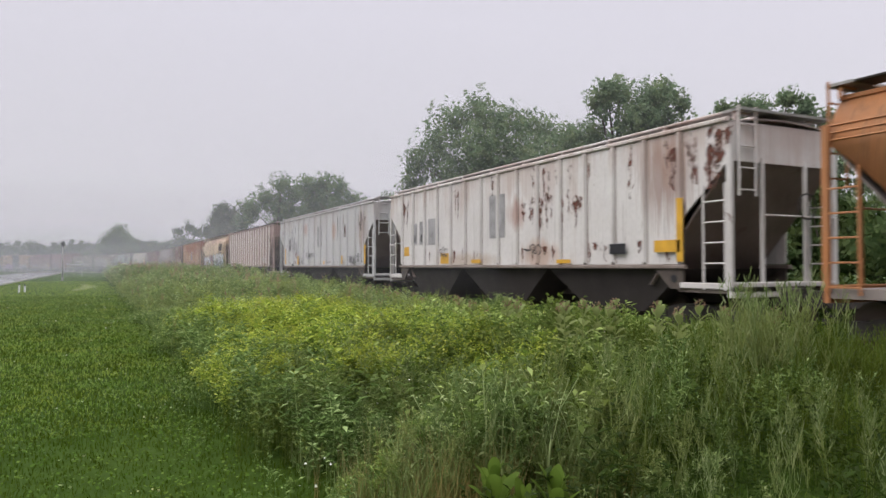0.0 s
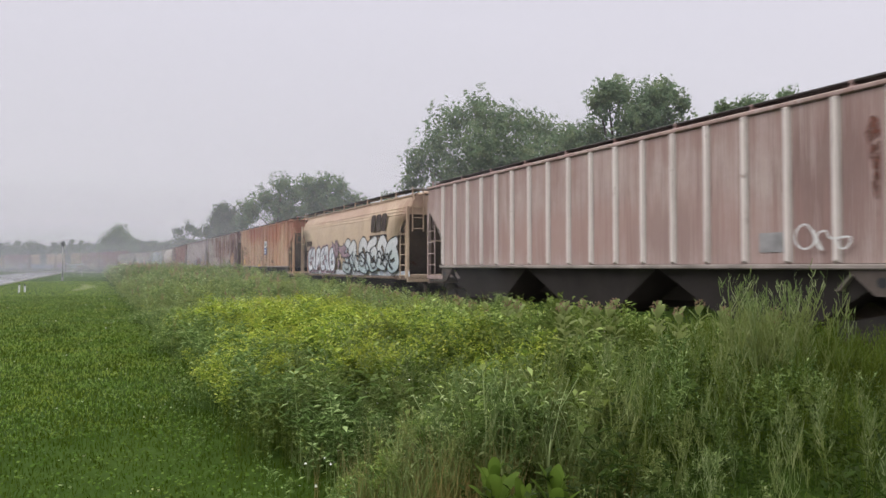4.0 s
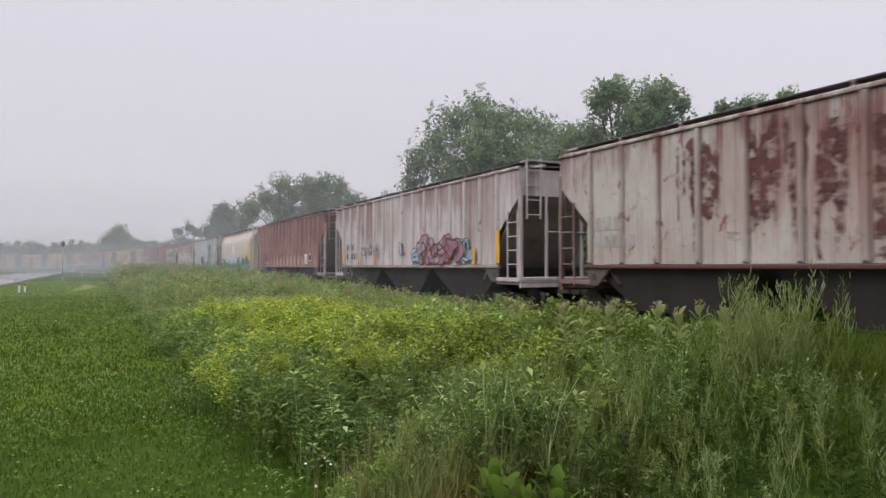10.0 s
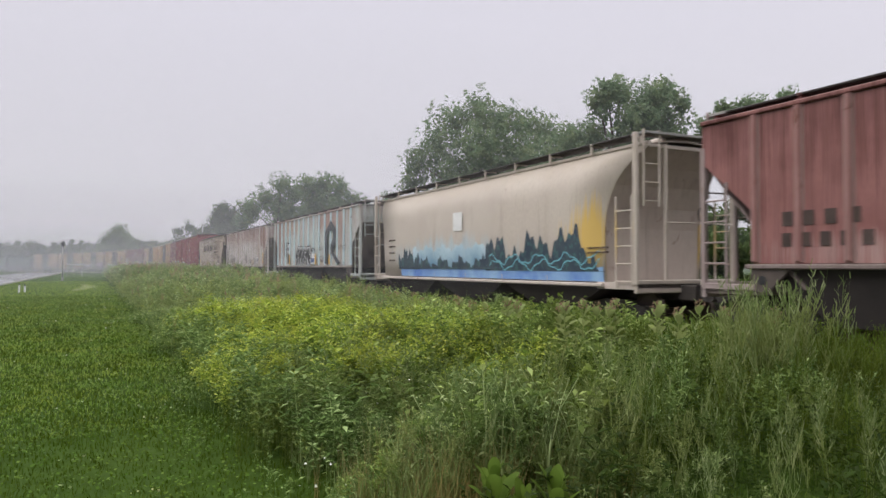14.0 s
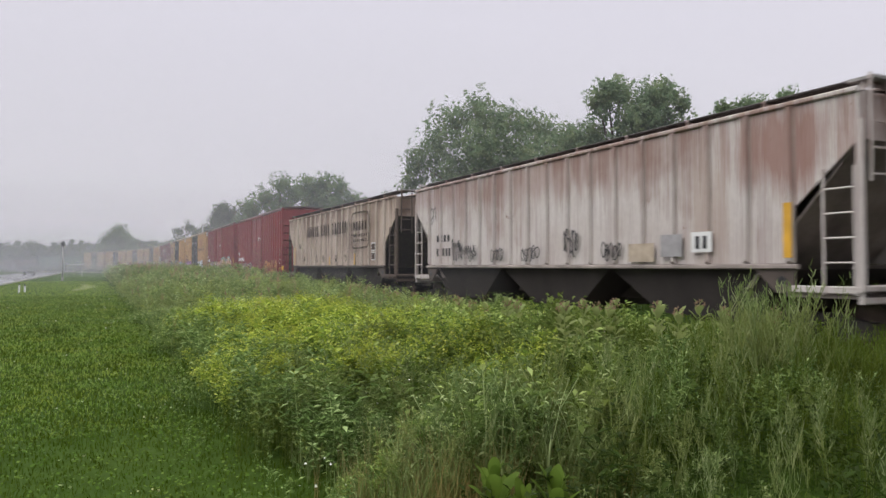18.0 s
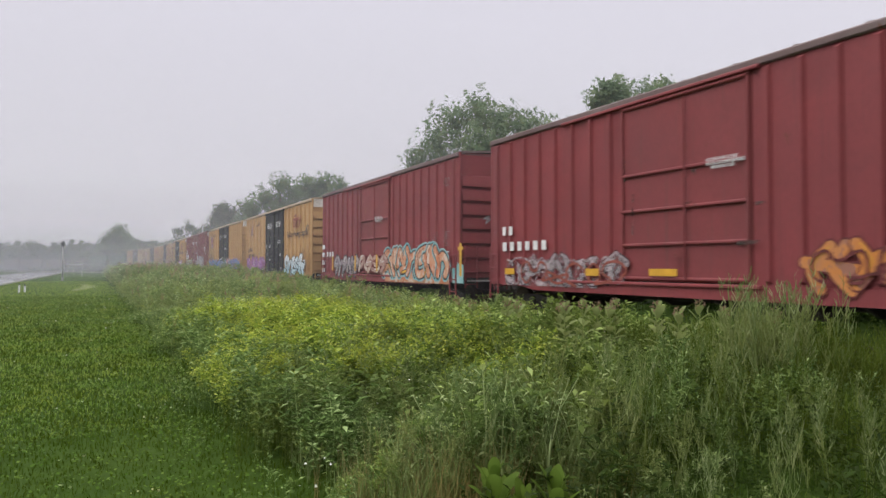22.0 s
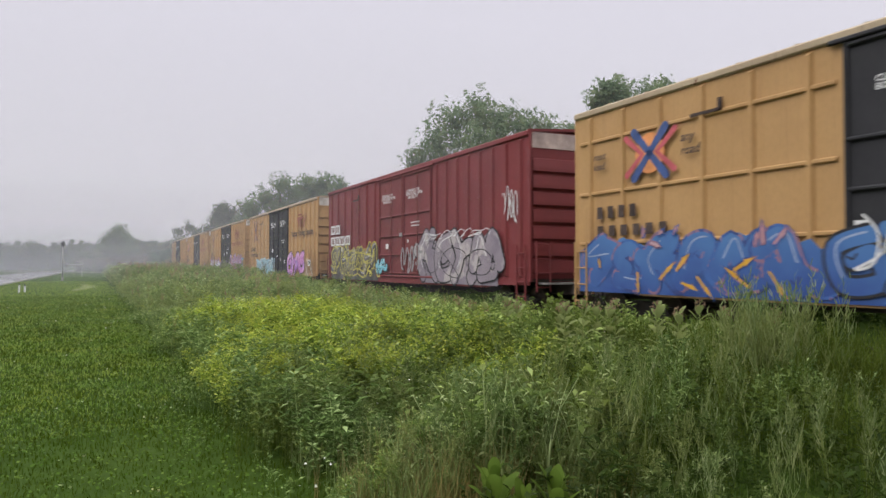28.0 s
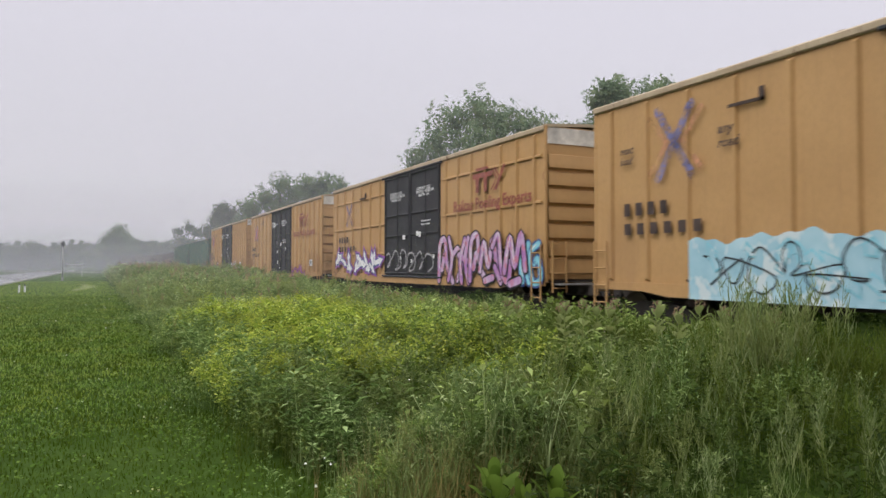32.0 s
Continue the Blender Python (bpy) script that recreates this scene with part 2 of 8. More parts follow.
# ---------------------------------------------------------------- ground, road, track
def ground_mat():
    k = Nodes("lawn_soil", 0.95, 0, 0.1)
    co = k.coords()
    a, b = k.noise(co, 0.35, 5), k.noise(co, 9, 6, 0.65)
    col = k.mix(k.ramp(a, 0.3, 0.7), (0.026, 0.053, 0.005), (0.039, 0.07, 0.008))
    col = k.mix(k.ramp(b, 0.35, 0.7, 0, 0.6), col, (0.018, 0.037, 0.004))
    return k.colour(col).bump(b, 0.6, 0.03).mat


def asphalt_mat():
    k = Nodes("wet_asphalt", 0.28, 0, 0.5)
    co = k.coords()
    a, b = k.noise(co, 0.4, 4), k.noise(co, 60, 3)
    col = k.mix(k.ramp(a, 0.3, 0.7), (0.05, 0.05, 0.054), (0.075, 0.075, 0.08))
    k.l.new(k.ramp(a, 0.3, 0.7, 0.18, 0.4), k.b.inputs["Roughness"])
    return k.colour(k.mix(k.ramp(b, 0.4, 0.7, 0, 0.3), col, (0.1, 0.1, 0.1))).bump(b, 0.2, 0.004).mat


m = Mesh()
R0 = 1600
m.add([(-R0, -R0, 0), (R0, -R0, 0), (R0, R0, 0), (-R0, R0, 0)], [(0, 1, 2, 3)])
ground = tagged(new("ground", m.data("ground", ground_mat())), "mown green lawn and field", "ground", kind="structure")

KERB = plain("concrete_kerb", (0.4, 0.39, 0.37), 0.85)


def strip(lo, hi, z0, z1, x0, x1):
    m = Mesh()
    return m.box(x0, x1, lo, hi, z0, z1)


tagged(new("road", strip(-17.5, -7.75, -0.2, 0.012, -420, 60).data("road", asphalt_mat())), "wet grey asphalt road beside the lawn", "road", kind="structure")
tagged(new("kerb", strip(-7.75, -7.55, -0.2, 0.14, -420, 60).data("kerb", KERB)), "concrete kerb along the road", "kerb", kind="structure")


def ballast_mat():
    k = Nodes("ballast_stone", 0.9)
    co = k.coords()
    v = k.n.new("ShaderNodeTexVoronoi")
    v.inputs["Scale"].default_value = 16
    k.l.new(co, v.inputs["Vector"])
    col = k.mix(k.ramp(v.outputs["Distance"], 0.0, 0.6), (0.1, 0.09, 0.08), (0.22, 0.2, 0.19))
    col = k.mix(k.ramp(k.noise(co, 0.6, 4), 0.4, 0.7, 0, 0.5), col, (0.07, 0.05, 0.04))
    return k.colour(col).bump(v.outputs["Distance"], 0.8, 0.03).mat


S = [60 - 6 * i for i in range(120)]


def along(profile, mat, name):
    m = Mesh()
    rows = []
    for s in S:
        x, y, h = track(s)
        a = radians(h)
        rows.append([(x - math.sin(a) * p, y + math.cos(a) * p, z) for p, z in profile])
    m.sheet(rows)
    return m.data(name, mat)


tagged(new("ballast_bed", along([(-2.6, -0.05), (-1.7, 0.03), (1.7, 0.03), (2.6, -0.05)], ballast_mat(), "ballast")), "grey crushed-stone ballast under the track", "ballast", kind="structure")
for d in (-0.7535, 0.7535):
    tagged(new("rail", along([(d - 0.075, 0.04), (d - 0.075, 0.055), (d - 0.012, 0.075), (d - 0.012, 0.155), (d - 0.036, 0.165), (d - 0.036, RAIL), (d + 0.036, RAIL),
                              (d + 0.036, 0.165), (d + 0.012, 0.155), (d + 0.012, 0.075), (d + 0.075, 0.055), (d + 0.075, 0.04)], RAILHEAD, "rail")), "worn steel rail", "rail", kind="structure")
TIE = plain("creosoted_tie", (0.07, 0.05, 0.04), 0.9)
tie = Mesh().cbox(-0.115, 0.115, -1.3, 1.3, -0.1, 0.045, 0.01).data("tie", TIE)
track_bed = tagged(new("track_ties", Mesh().box(-0.115, 0.115, -1.3, 1.3, -0.1, 0.045).data("tie_a", TIE)), "dark wooden railway ties", "railway ties", kind="structure")
track_bed.matrix_basis = pose(12.0, YC, 0)
for i in range(180):
    part("tie", tie, None, track_bed, at=pose(-0.52 * (i + 1), 0, 0))

# ---------------------------------------------------------------- rolling stock
CARS = []                  # (root, distance of its centre along the train)
WHEELSETS = []             # (wheelset, its place along the bogie)


def wheel_mesh():
    m = Mesh()
    for s in (-1, 1):
        y = s * 0.75
        m.lathe_y([(0.09, y - 0.07), (0.2, y - 0.05), (0.37, y - 0.05), (0.46, y - 0.07), (0.46, y + 0.06),
                   (0.37, y + 0.05), (0.2, y + 0.03), (0.09, y + 0.07)], n=24)
        for i in range(4):                     # cast marks that show the turning
            a = math.pi / 2 * i
            m.box(0.27 * math.cos(a) - 0.04, 0.27 * math.cos(a) + 0.04, y + s * 0.04, y + s * 0.065,
                  0.27 * math.sin(a) - 0.04, 0.27 * math.sin(a) + 0.04)
    m.tube((0, -1.05, 0), (0, 1.05, 0), 0.08, 10)
    return m.data("wheelset", WHEEL, False)


def frame_mesh():
    """Cast side frame of a three-piece bogie, seen from the side as a truss."""
    m = Mesh()
    outer = [(-1.18, 0.36), (-1.18, 0.56), (-0.9, 0.62), (-0.4, 0.72), (0.4, 0.72), (0.9, 0.62), (1.18, 0.56), (1.18, 0.36),
             (0.86, 0.36), (0.42, 0.2), (-0.42, 0.2), (-0.86, 0.36)]
    m.prism(outer, -0.09, 0.09)
    for s in (-1, 1):
        m.prism([(s * 0.98 - 0.17, 0.3), (s * 0.98 + 0.17, 0.3), (s * 0.98 + 0.17, 0.6), (s * 0.98 - 0.17, 0.6)], -0.13, 0.13)
    for i in (-0.2, 0.0, 0.2):                 # springs
        m.tube((i, -0.12, 0.26), (i, -0.12, 0.5), 0.07, 8)
    return m.data("side_frame", STEEL)


def bolster_mesh():
    m = Mesh()
    m.cbox(-0.2, 0.2, -1.15, 1.15, 0.42, 0.66, 0.05)
    m.tube((0, 0, 0.6), (0, 0, 0.82), 0.2, 12)
    m.cbox(-0.62, -0.54, -0.8, 0.8, 0.3, 0.42)
    m.cbox(0.54, 0.62, -0.8, 0.8, 0.3, 0.42)
    return m.data("bogie", STEEL)


def coupler_mesh():
    m = Mesh()
    m.cbox(-0.75, 0.1, -0.1, 0.1, 0.78, 0.98, 0.02)
    m.prism([(0.05, 0.72), (0.32, 0.72), (0.4, 0.8), (0.4, 0.98), (0.3, 1.04), (0.05, 1.04)], -0.19, 0.14)
    m.path([(-0.1, 0.35, 0.8), (0.1, 0.36, 0.55), (0.3, 0.3, 0.45), (0.42, 0.2, 0.52)], 0.03, 6)
    return m.data("coupler", STEEL)


WHEEL_ME, FRAME_ME, BOLSTER_ME, COUPLER_ME = wheel_mesh(), frame_mesh(), bolster_mesh(), coupler_mesh()


def running_gear(root, half, bogie_at):
    for s in (-1, 1):
        b = part("bogie", BOLSTER_ME, None, root, at=pose(s * bogie_at, 0, 0))
        for y in (-1.0, 1.0):
            part("side_frame", FRAME_ME, None, b, at=pose(0, y, 0))
        for x in (-0.89, 0.89):
            w = part("wheelset", WHEEL_ME, None, b, at=pose(x, 0, 0.46))
            WHEELSETS.append((w, x))
        part("coupler", COUPLER_ME, None, root, at=pose(s * (half - 0.4), 0, 0, 0, 0, 0 if s > 0 else 180))


def decal(root, x0, x1, z0, z1, y, mat, name="stencil_panel", label=""):
    """A thin painted or riveted plate on the near side."""
    return part(name, Mesh().box(x0, x1, y - 0.006, y, z0, z1), mat, root, label)


def bars(root, x0, x1, z0, z1, y, mat, rows=1, name="lettering", seed=1, fill=0.55):
    """Lettering that cannot be read, as rows of short bars."""
    rnd = random.Random(seed)
    m = Mesh()
    h = (z1 - z0) / rows
    for r in range(rows):
        zb = z0 + r * h
        x = x0 + rnd.uniform(0, 0.1) * (x1 - x0)
        while x < x1:
            w = rnd.uniform(0.5, 1.4) * h * 0.6
            e = min(x1, x + w)
            if e - x > 0.015:
                m.box(x, e, y - 0.006, y, zb + h * 0.12, zb + h * fill)
            x = e + h * rnd.uniform(0.15, 0.35)
    return tagged(part(name, m, mat, root), kind="stuff")


TEXTS = {}


def words(root, text, x, z, y, height, mat, name="lettering", shear=0.0, slant=0.0):
    """Readable lettering on the near side, from Blender's built-in font, reading towards +X."""
    key = (text, round(x, 3), round(z, 3), round(y, 4), height, mat.name)
    if key in TEXTS:
        return part(name, TEXTS[key], None, root)
    cu = bpy.data.curves.new("lettering", "FONT")
    cu.body, cu.size, cu.shear = text, height * 1.4, shear
    cu.offset = height * 0.03
    cu.resolution_u = 2
    ob = new("lettering", cu)
    me = bpy.data.meshes.new_from_object(ob.evaluated_get(bpy.context.evaluated_depsgraph_get()))
    bpy.data.objects.remove(ob)
    me.transform(pose(x, y - 0.006, z, 90, slant, 0))
    me.materials.clear()
    me.materials.append(mat)
    TEXTS[key] = me
    return part(name, me, None, root)


def stroke(m, pts, w, y, n=5):
    """A ribbon of width w along pts in (x, z), with round ends, at depth y."""
    d = []
    for i, p in enumerate(pts):
        a, b = pts[max(0, i - 1)], pts[min(len(pts) - 1, i + 1)]
        u = Vector((b[0] - a[0], b[1] - a[1])).normalized()
        d.append((u, Vector((-u[1], u[0]))))
    left, right = [], []
    for (u, v), p in zip(d, pts):
        left.append((p[0] + v[0] * w / 2, p[1] + v[1] * w / 2))
        right.append((p[0] - v[0] * w / 2, p[1] - v[1] * w / 2))
    k = len(m.v)
    c = len(pts)
    m.v += [(x, y - 2e-5 * i, z) for i, (x, z) in enumerate(left)] + [(x, y - 2e-5 * i, z) for i, (x, z) in enumerate(right)]
    m.f += [(k + i, k + i + 1, k + c + i + 1, k + c + i) for i in range(c - 1)]
    for e, s in ((0, -1), (c - 1, 1)):
        p, (u, v) = pts[e], d[e]
        q = len(m.v)
        m.v += [(p[0] + w / 2 * (v[0] * math.cos(a) + s * u[0] * math.sin(a)), y - 2e-5 * e, p[1] + w / 2 * (v[1] * math.cos(a) + s * u[1] * math.sin(a)))
                for a in (math.pi * i / n for i in range(1, n))]
        m.f.append((k + e, *range(q, q + n - 1), k + c + e))


def bend(pts, n=5):
    """A smooth line through pts."""
    out = []
    for i in range(len(pts) - 1):
        p0, p1, p2, p3 = pts[max(0, i - 1)], pts[i], pts[i + 1], pts[min(len(pts) - 1, i + 2)]
        for j in range(n):
            t = j / n
            out.append(tuple(0.5 * (2 * p1[c] + (p2[c] - p0[c]) * t + (2 * p0[c] - 5 * p1[c] + 4 * p2[c] - p3[c]) * t * t
                                    + (3 * p1[c] - p0[c] - 3 * p2[c] + p3[c]) * t ** 3) for c in (0, 1)))
    return out + [pts[-1]]


def spray_mat(name, root, a, b, c=None, scale=1.2, rise=None):
    """Sprayed paint that blends from a to b, in clouds or, with rise=(z0, z1), upwards."""
    k = Nodes(name, 0.5, 0.0, 0.3)
    co = k.coords(root)
    n = k.noise(co, scale, 3)
    if rise:
        sep = k.n.new("ShaderNodeSeparateXYZ")
        k.l.new(co, sep.inputs[0])
        up = k.ramp(sep.outputs[2], rise[0], rise[1])
        n = k.ramp(k.math("ADD", up, k.ramp(n, 0.3, 0.7, -0.25, 0.25)), 0.0, 1.0, 0.35, 0.65)
    col = k.mix(k.ramp(n, 0.35, 0.65), a, b)
    if c:
        col = k.mix(k.ramp(k.noise(co, scale * 2.3, 2), 0.52, 0.6), col, c)
    return k.colour(col).mat


# looping and hooked forms of sprayed pieces, in a unit square
FORMS = (([(-0.05, 0.75), (0.35, 0.97), (0.5, 0.3), (0.9, 0.06), (1.1, 0.45)], [(0.1, 0.35), (0.45, 0.05)]),
         ([(0.8, 0.95), (0.14, 0.72), (0.26, 0.08), (0.86, 0.16), (0.74, 0.6), (0.42, 0.5)],),
         ([(0.02, 0.05), (0.18, 0.85), (0.62, 0.97), (0.72, 0.4), (1.15, 0.02)], [(0.3, 0.3), (0.5, 0.6)]),
         ([(-0.1, 0.25), (0.2, 0.9), (0.5, 0.35), (0.82, 0.95), (1.1, 0.3)], [(0.25, 0.02), (0.8, 0.1)]),
         ([(0.08, 0.0), (0.32, 0.5), (0.06, 1.0)], [(0.3, 0.55), (0.76, 0.74), (1.06, 0.35), (0.78, 0.0)]),
         ([(0.28, 0.0), (0.08, 0.5), (0.42, 1.0)], [(0.72, 1.02), (0.52, 0.5), (0.9, 0.0)], [(-0.08, 0.64), (1.1, 0.42)]),
         ([(0.08, 0.12), (0.72, 0.04), (0.96, 0.5), (0.6, 0.96), (0.18, 0.7), (0.46, 0.4)],),
         ([(0.66, 1.04), (0.14, 0.52), (0.8, 0.56), (0.34, -0.04)], [(0.8, 0.9), (1.08, 0.7)]))


def shard(m, p, a, ln, w, k, y, hook):
    """A bent, pointed sprayed form, grown by k metres."""
    u, v = Vector((math.cos(a), math.sin(a))), Vector((-math.sin(a), math.cos(a)))
    q = [(-k, w / 2 + k), (ln * 0.55, w * 0.62 + k + hook), (ln * 0.5, w * 1.1 + k + hook), (ln + 2 * k, hook * 1.6), (ln * 0.5, -w * 1.0 - k + hook),
         (ln * 0.55, -w * 0.45 - k + hook), (-k, -w / 2 - k)]
    c = len(m.v)
    for s, t in q:
        e = u * s + v * t
        m.v.append((p[0] + e[0], y, p[1] + e[1]))
    m.f += [(c, c + 1, c + 5, c + 6), (c + 1, c + 2, c + 3), (c + 1, c + 3, c + 5), (c + 3, c + 4, c + 5)]


def graffiti(root, x0, x1, z0, z1, y, fill, line, halo=None, shine=None, n=5, weight=0.22, seed=1, lean=0.15):
    """A sprayed piece in thin layers on the near side: thick looping forms side by side where weight is large,
    else a thicket of bent arrows; each with its outline, a halo behind and thin shines. It spells nothing."""
    rnd = random.Random(seed)
    w, h = (x1 - x0) / n, z1 - z0
    ow = 0.055 if h > 1.0 else 0.035
    if weight >= 0.28:
        last = None
        for i in range(n):
            form = rnd.choice([f for f in FORMS if f is not last])
            last = form
            sw = min(w, h * 0.8) * (0.34 if weight >= 0.4 else 0.27) * rnd.uniform(0.9, 1.1)
            hh, ww = h * rnd.uniform(0.84, 1.0) - sw, w * rnd.uniform(1.25, 1.55) - sw * 0.8
            cx, cz, sh = x0 + w * (i + 0.5), z0 + sw / 2 + (h - sw - hh) * rnd.random(), rnd.uniform(-lean, lean) * 0.6
            lines = [bend([(cx + (u - 0.5) * ww + sh * (v - 0.5) * hh, cz + v * hh) for u, v in pts], 6) for pts in form]
            base = y - 0.0026 * i
            for name, mat, k, d in (("graffiti_halo", halo, ow * 4.5, 0.0), ("graffiti_outline", line, ow * 2, 0.0008), ("graffiti_fill", fill, 0.0, 0.0016)):
                if mat is None:
                    continue
                m = Mesh()
                for j, pts in enumerate(lines):
                    stroke(m, pts, sw + k, base - d - 0.0003 * j, 6)
                part(name, m, mat, root)
            if shine:
                m = Mesh()
                pts = lines[0][2:12]
                stroke(m, [(p + sw * 0.18, q + sw * 0.22) for p, q in pts], ow * 0.6, base - 0.0023)
                part("graffiti_shine", m, shine, root)
            if rnd.random() < 0.6:
                m = Mesh()
                p, q = lines[-1][-1]
                stroke(m, bend([(p - sw * 0.3, q + sw * 0.2), (p, q + sw * 0.05), (p + sw * 0.2, q + sw * 0.35)], 4), ow * 0.7, base - 0.0025)
                part("graffiti_detail", m, line, root)
        return
    forms = []
    for i in range(int(n * 2.4)):
        a = rnd.choice((0.5, 1.2, 1.57, 1.9, 2.6, -0.6, -1.3, 0.1)) + rnd.uniform(-0.3, 0.3)
        ln = h * rnd.uniform(0.45, 0.9)
        px, pz = rnd.uniform(x0 + 0.1 * w, x1 - 0.3 * w), z0 + h * rnd.uniform(0.2, 0.8)
        ln = min(ln, (z1 - pz) / max(0.2, math.sin(a)) if a > 0 else (pz - z0) / max(0.2, -math.sin(a)), 1.6 * h)
        forms.append((px, pz, a, max(0.12, ln), weight * h * rnd.uniform(0.5, 0.9), rnd.uniform(-0.12, 0.12) * h))
    for name, mat, k, d in (("graffiti_halo", halo, ow * 2.4, 0.0), ("graffiti_outline", line, ow, 0.004), ("graffiti_fill", fill, 0.0, 0.008)):
        if mat is None:
            continue
        for j, f in enumerate(forms):
            m = Mesh()
            shard(m, (f[0], f[1]), f[2], f[3], f[4], k, y - d - 0.0004 * (j % 6), f[5])
            part(name, m, mat, root)


def tag_lines(root, x0, x1, z0, z1, y, mat, n=3, seed=1, w=0.03):
    """A quick one-colour scrawl, drawn in one go; n: the number of its loops."""
    rnd = random.Random(seed)
    m = Mesh()
    pts = []
    for i in range(n):                              # each loop turns once round its own middle
        cx, cz = x0 + (x1 - x0) * (i + 0.5) / n, z0 + (z1 - z0) * rnd.uniform(0.4, 0.6)
        rx, rz, a0 = (x1 - x0) / n * rnd.uniform(0.3, 0.6), (z1 - z0) * rnd.uniform(0.25, 0.42), rnd.uniform(0, 6.28)
        pts += [(cx + rx * math.cos(a0 - 1.1 * k), cz + rz * math.sin(a0 - 1.1 * k)) for k in range(rnd.choice((4, 5, 6)))]
    stroke(m, bend(pts, 4), w, y)
    part("graffiti_tag", m, mat, root)


def ladder(x0, x1, z0, z1, y, r=0.02, step=0.4, along="x"):
    m = Mesh()
    p = (lambda a, z: (a, y, z)) if along == "x" else (lambda a, z: (y, a, z))
    m.tube(p(x0, z0), p(x0, z1), r * 1.4, 6)
    m.tube(p(x1, z0), p(x1, z1), r * 1.4, 6)
    z = z0 + 0.12
    while z < z1:
        m.tube(p(x0, z), p(x1, z), r, 5)
        z += step
    return m


def hopper(label, length, mat, ribs=16, rib_mat=None, bays=3, curve=False, walk_h=4.54, top=4.28, sill=1.55, low=(2.5, 3.52), bay_mat=None,
           rail_mat=None, dark=None, trim=None, group="freight train", rails=False, rib_shades=True):
    """A covered hopper car, centred at x = 0, standing on z = 0 (top of rail)."""
    root = thing("covered_hopper_car", label, "train car", group)
    mats = mat(root) if callable(mat) else mat
    rib_mat = rib_mat(root) if callable(rib_mat) else (rib_mat or mats)
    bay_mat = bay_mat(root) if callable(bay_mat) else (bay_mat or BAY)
    rail_mat = rail_mat or mats
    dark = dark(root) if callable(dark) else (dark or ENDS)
    trim = trim(root) if callable(trim) else (trim or rail_mat)
    # without rails the boards are dark steel, their shaded underside put into the colour
    board = GALV if rails else STEEL
    half = length / 2
    lh, lb = half - 0.98, half - 2.15
    w = 1.53
    # side sheets, cut on the slant over the end platforms
    if curve:
        zs = [sill, 1.9, 2.25, 2.5, 2.75, 3.0, 3.2, 3.4, 3.52, 3.65, 3.72, 3.85, 3.95, 4.1, top]
        if curve == "round":
            low = (2.5, 4.2)

        def wy(z):
            t = (z - sill) / (top - sill)
            return w - 0.1 * (2 * t - 0.75) ** 2 - 0.42 * max(0.0, t - 0.72) / 0.28 * max(0.0, t - 0.72) * 2.4

        def xe(z):
            if z >= low[1]:
                return lh
            if curve == "round":
                return lh - 1.05 + 1.05 * max(0.0, (z - 2.0) / (low[1] - 2.0)) ** 2.6
            t = max(0.0, (z - 2.25) / (low[1] - 2.25))
            return lb - 0.1 + (lh - lb + 0.1) * t ** 1.35
    else:
        zs = [sill, low[0], low[1], top]

        def wy(z):
            return w

        def xe(z):
            if z >= low[1]:
                return lh
            t = max(0.0, (z - low[0]) / (low[1] - low[0]))
            return lb + (lh - lb) * t
    for s in (-1, 1):
        nx = 2 if not curve else 9
        rows = [[(-xe(z) + 2 * xe(z) * i / (nx - 1), s * wy(z), z) for i in range(nx)] for z in zs]
        side = part("side_wall", Mesh().sheet(rows, (0, -s * 0.03, 0)), mats, root, smooth=bool(curve))
        if not curve:
            rib = Mesh().add([(-0.07, s * (w - 0.01), sill), (0.07, s * (w - 0.01), sill), (0.035, s * (w + 0.07), sill + 0.05), (-0.035, s * (w + 0.07), sill + 0.05),
                              (-0.07, s * (w - 0.01), top), (0.07, s * (w - 0.01), top), (0.035, s * (w + 0.07), top - 0.03), (-0.035, s * (w + 0.07), top - 0.03)],
                             [(0, 1, 2, 3), (4, 7, 6, 5), (0, 4, 5, 1), (1, 5, 6, 2), (2, 6, 7, 3), (3, 7, 4, 0)]).data("rib", rib_mat)
            # thin dark strips along each rib paint the shadow at its foot
            rib_shade = Mesh().box(0.066, 0.094, s * w - 0.004, s * w + 0.004, sill + 0.02, top - 0.03).box(-0.094, -0.066, s * w - 0.004, s * w + 0.004, sill + 0.02, top - 0.03).data("rib_shade_line", dark)
            for i in range(ribs):
                if s < 0 and rib_shades:
                    part("rib_shade_line", rib_shade, None, side, at=pose(-lb + 0.06 + (2 * lb - 0.12) * i / (ribs - 1), 0, 0))
                part("rib", rib, None, side, at=pose(-lb + 0.06 + (2 * lb - 0.12) * i / (ribs - 1), 0, 0))
        else:
            for zz in (3.55, 3.68, 3.81) if curve is True else ():
                part("bead", Mesh().cbox(-lh, lh, s * wy(zz) - 0.018, s * wy(zz) + 0.018, zz, zz + 0.03, 0.012), mats, root)
            for i in range(1, 6):
                x = -lb + 2 * lb * i / 6
                part("seam", Mesh().sheet([[(x - 0.016, s * (wy(z) + 0.012), z), (x + 0.016, s * (wy(z) + 0.012), z)] for z in zs[:9]]), ENDS if curve is True else mats, root)
        part("top_chord", Mesh().cbox(-lh, lh, s * wy(top) - 0.05, s * wy(top) + 0.05, top - 0.02, top + 0.07, 0.02), rail_mat, root)
        part("side_sill", Mesh().cbox(-lb - 0.1, lb + 0.1, s * (w + 0.03) - 0.05, s * (w + 0.03) + 0.05, sill - 0.1, sill - 0.01, 0.02), dark, root)
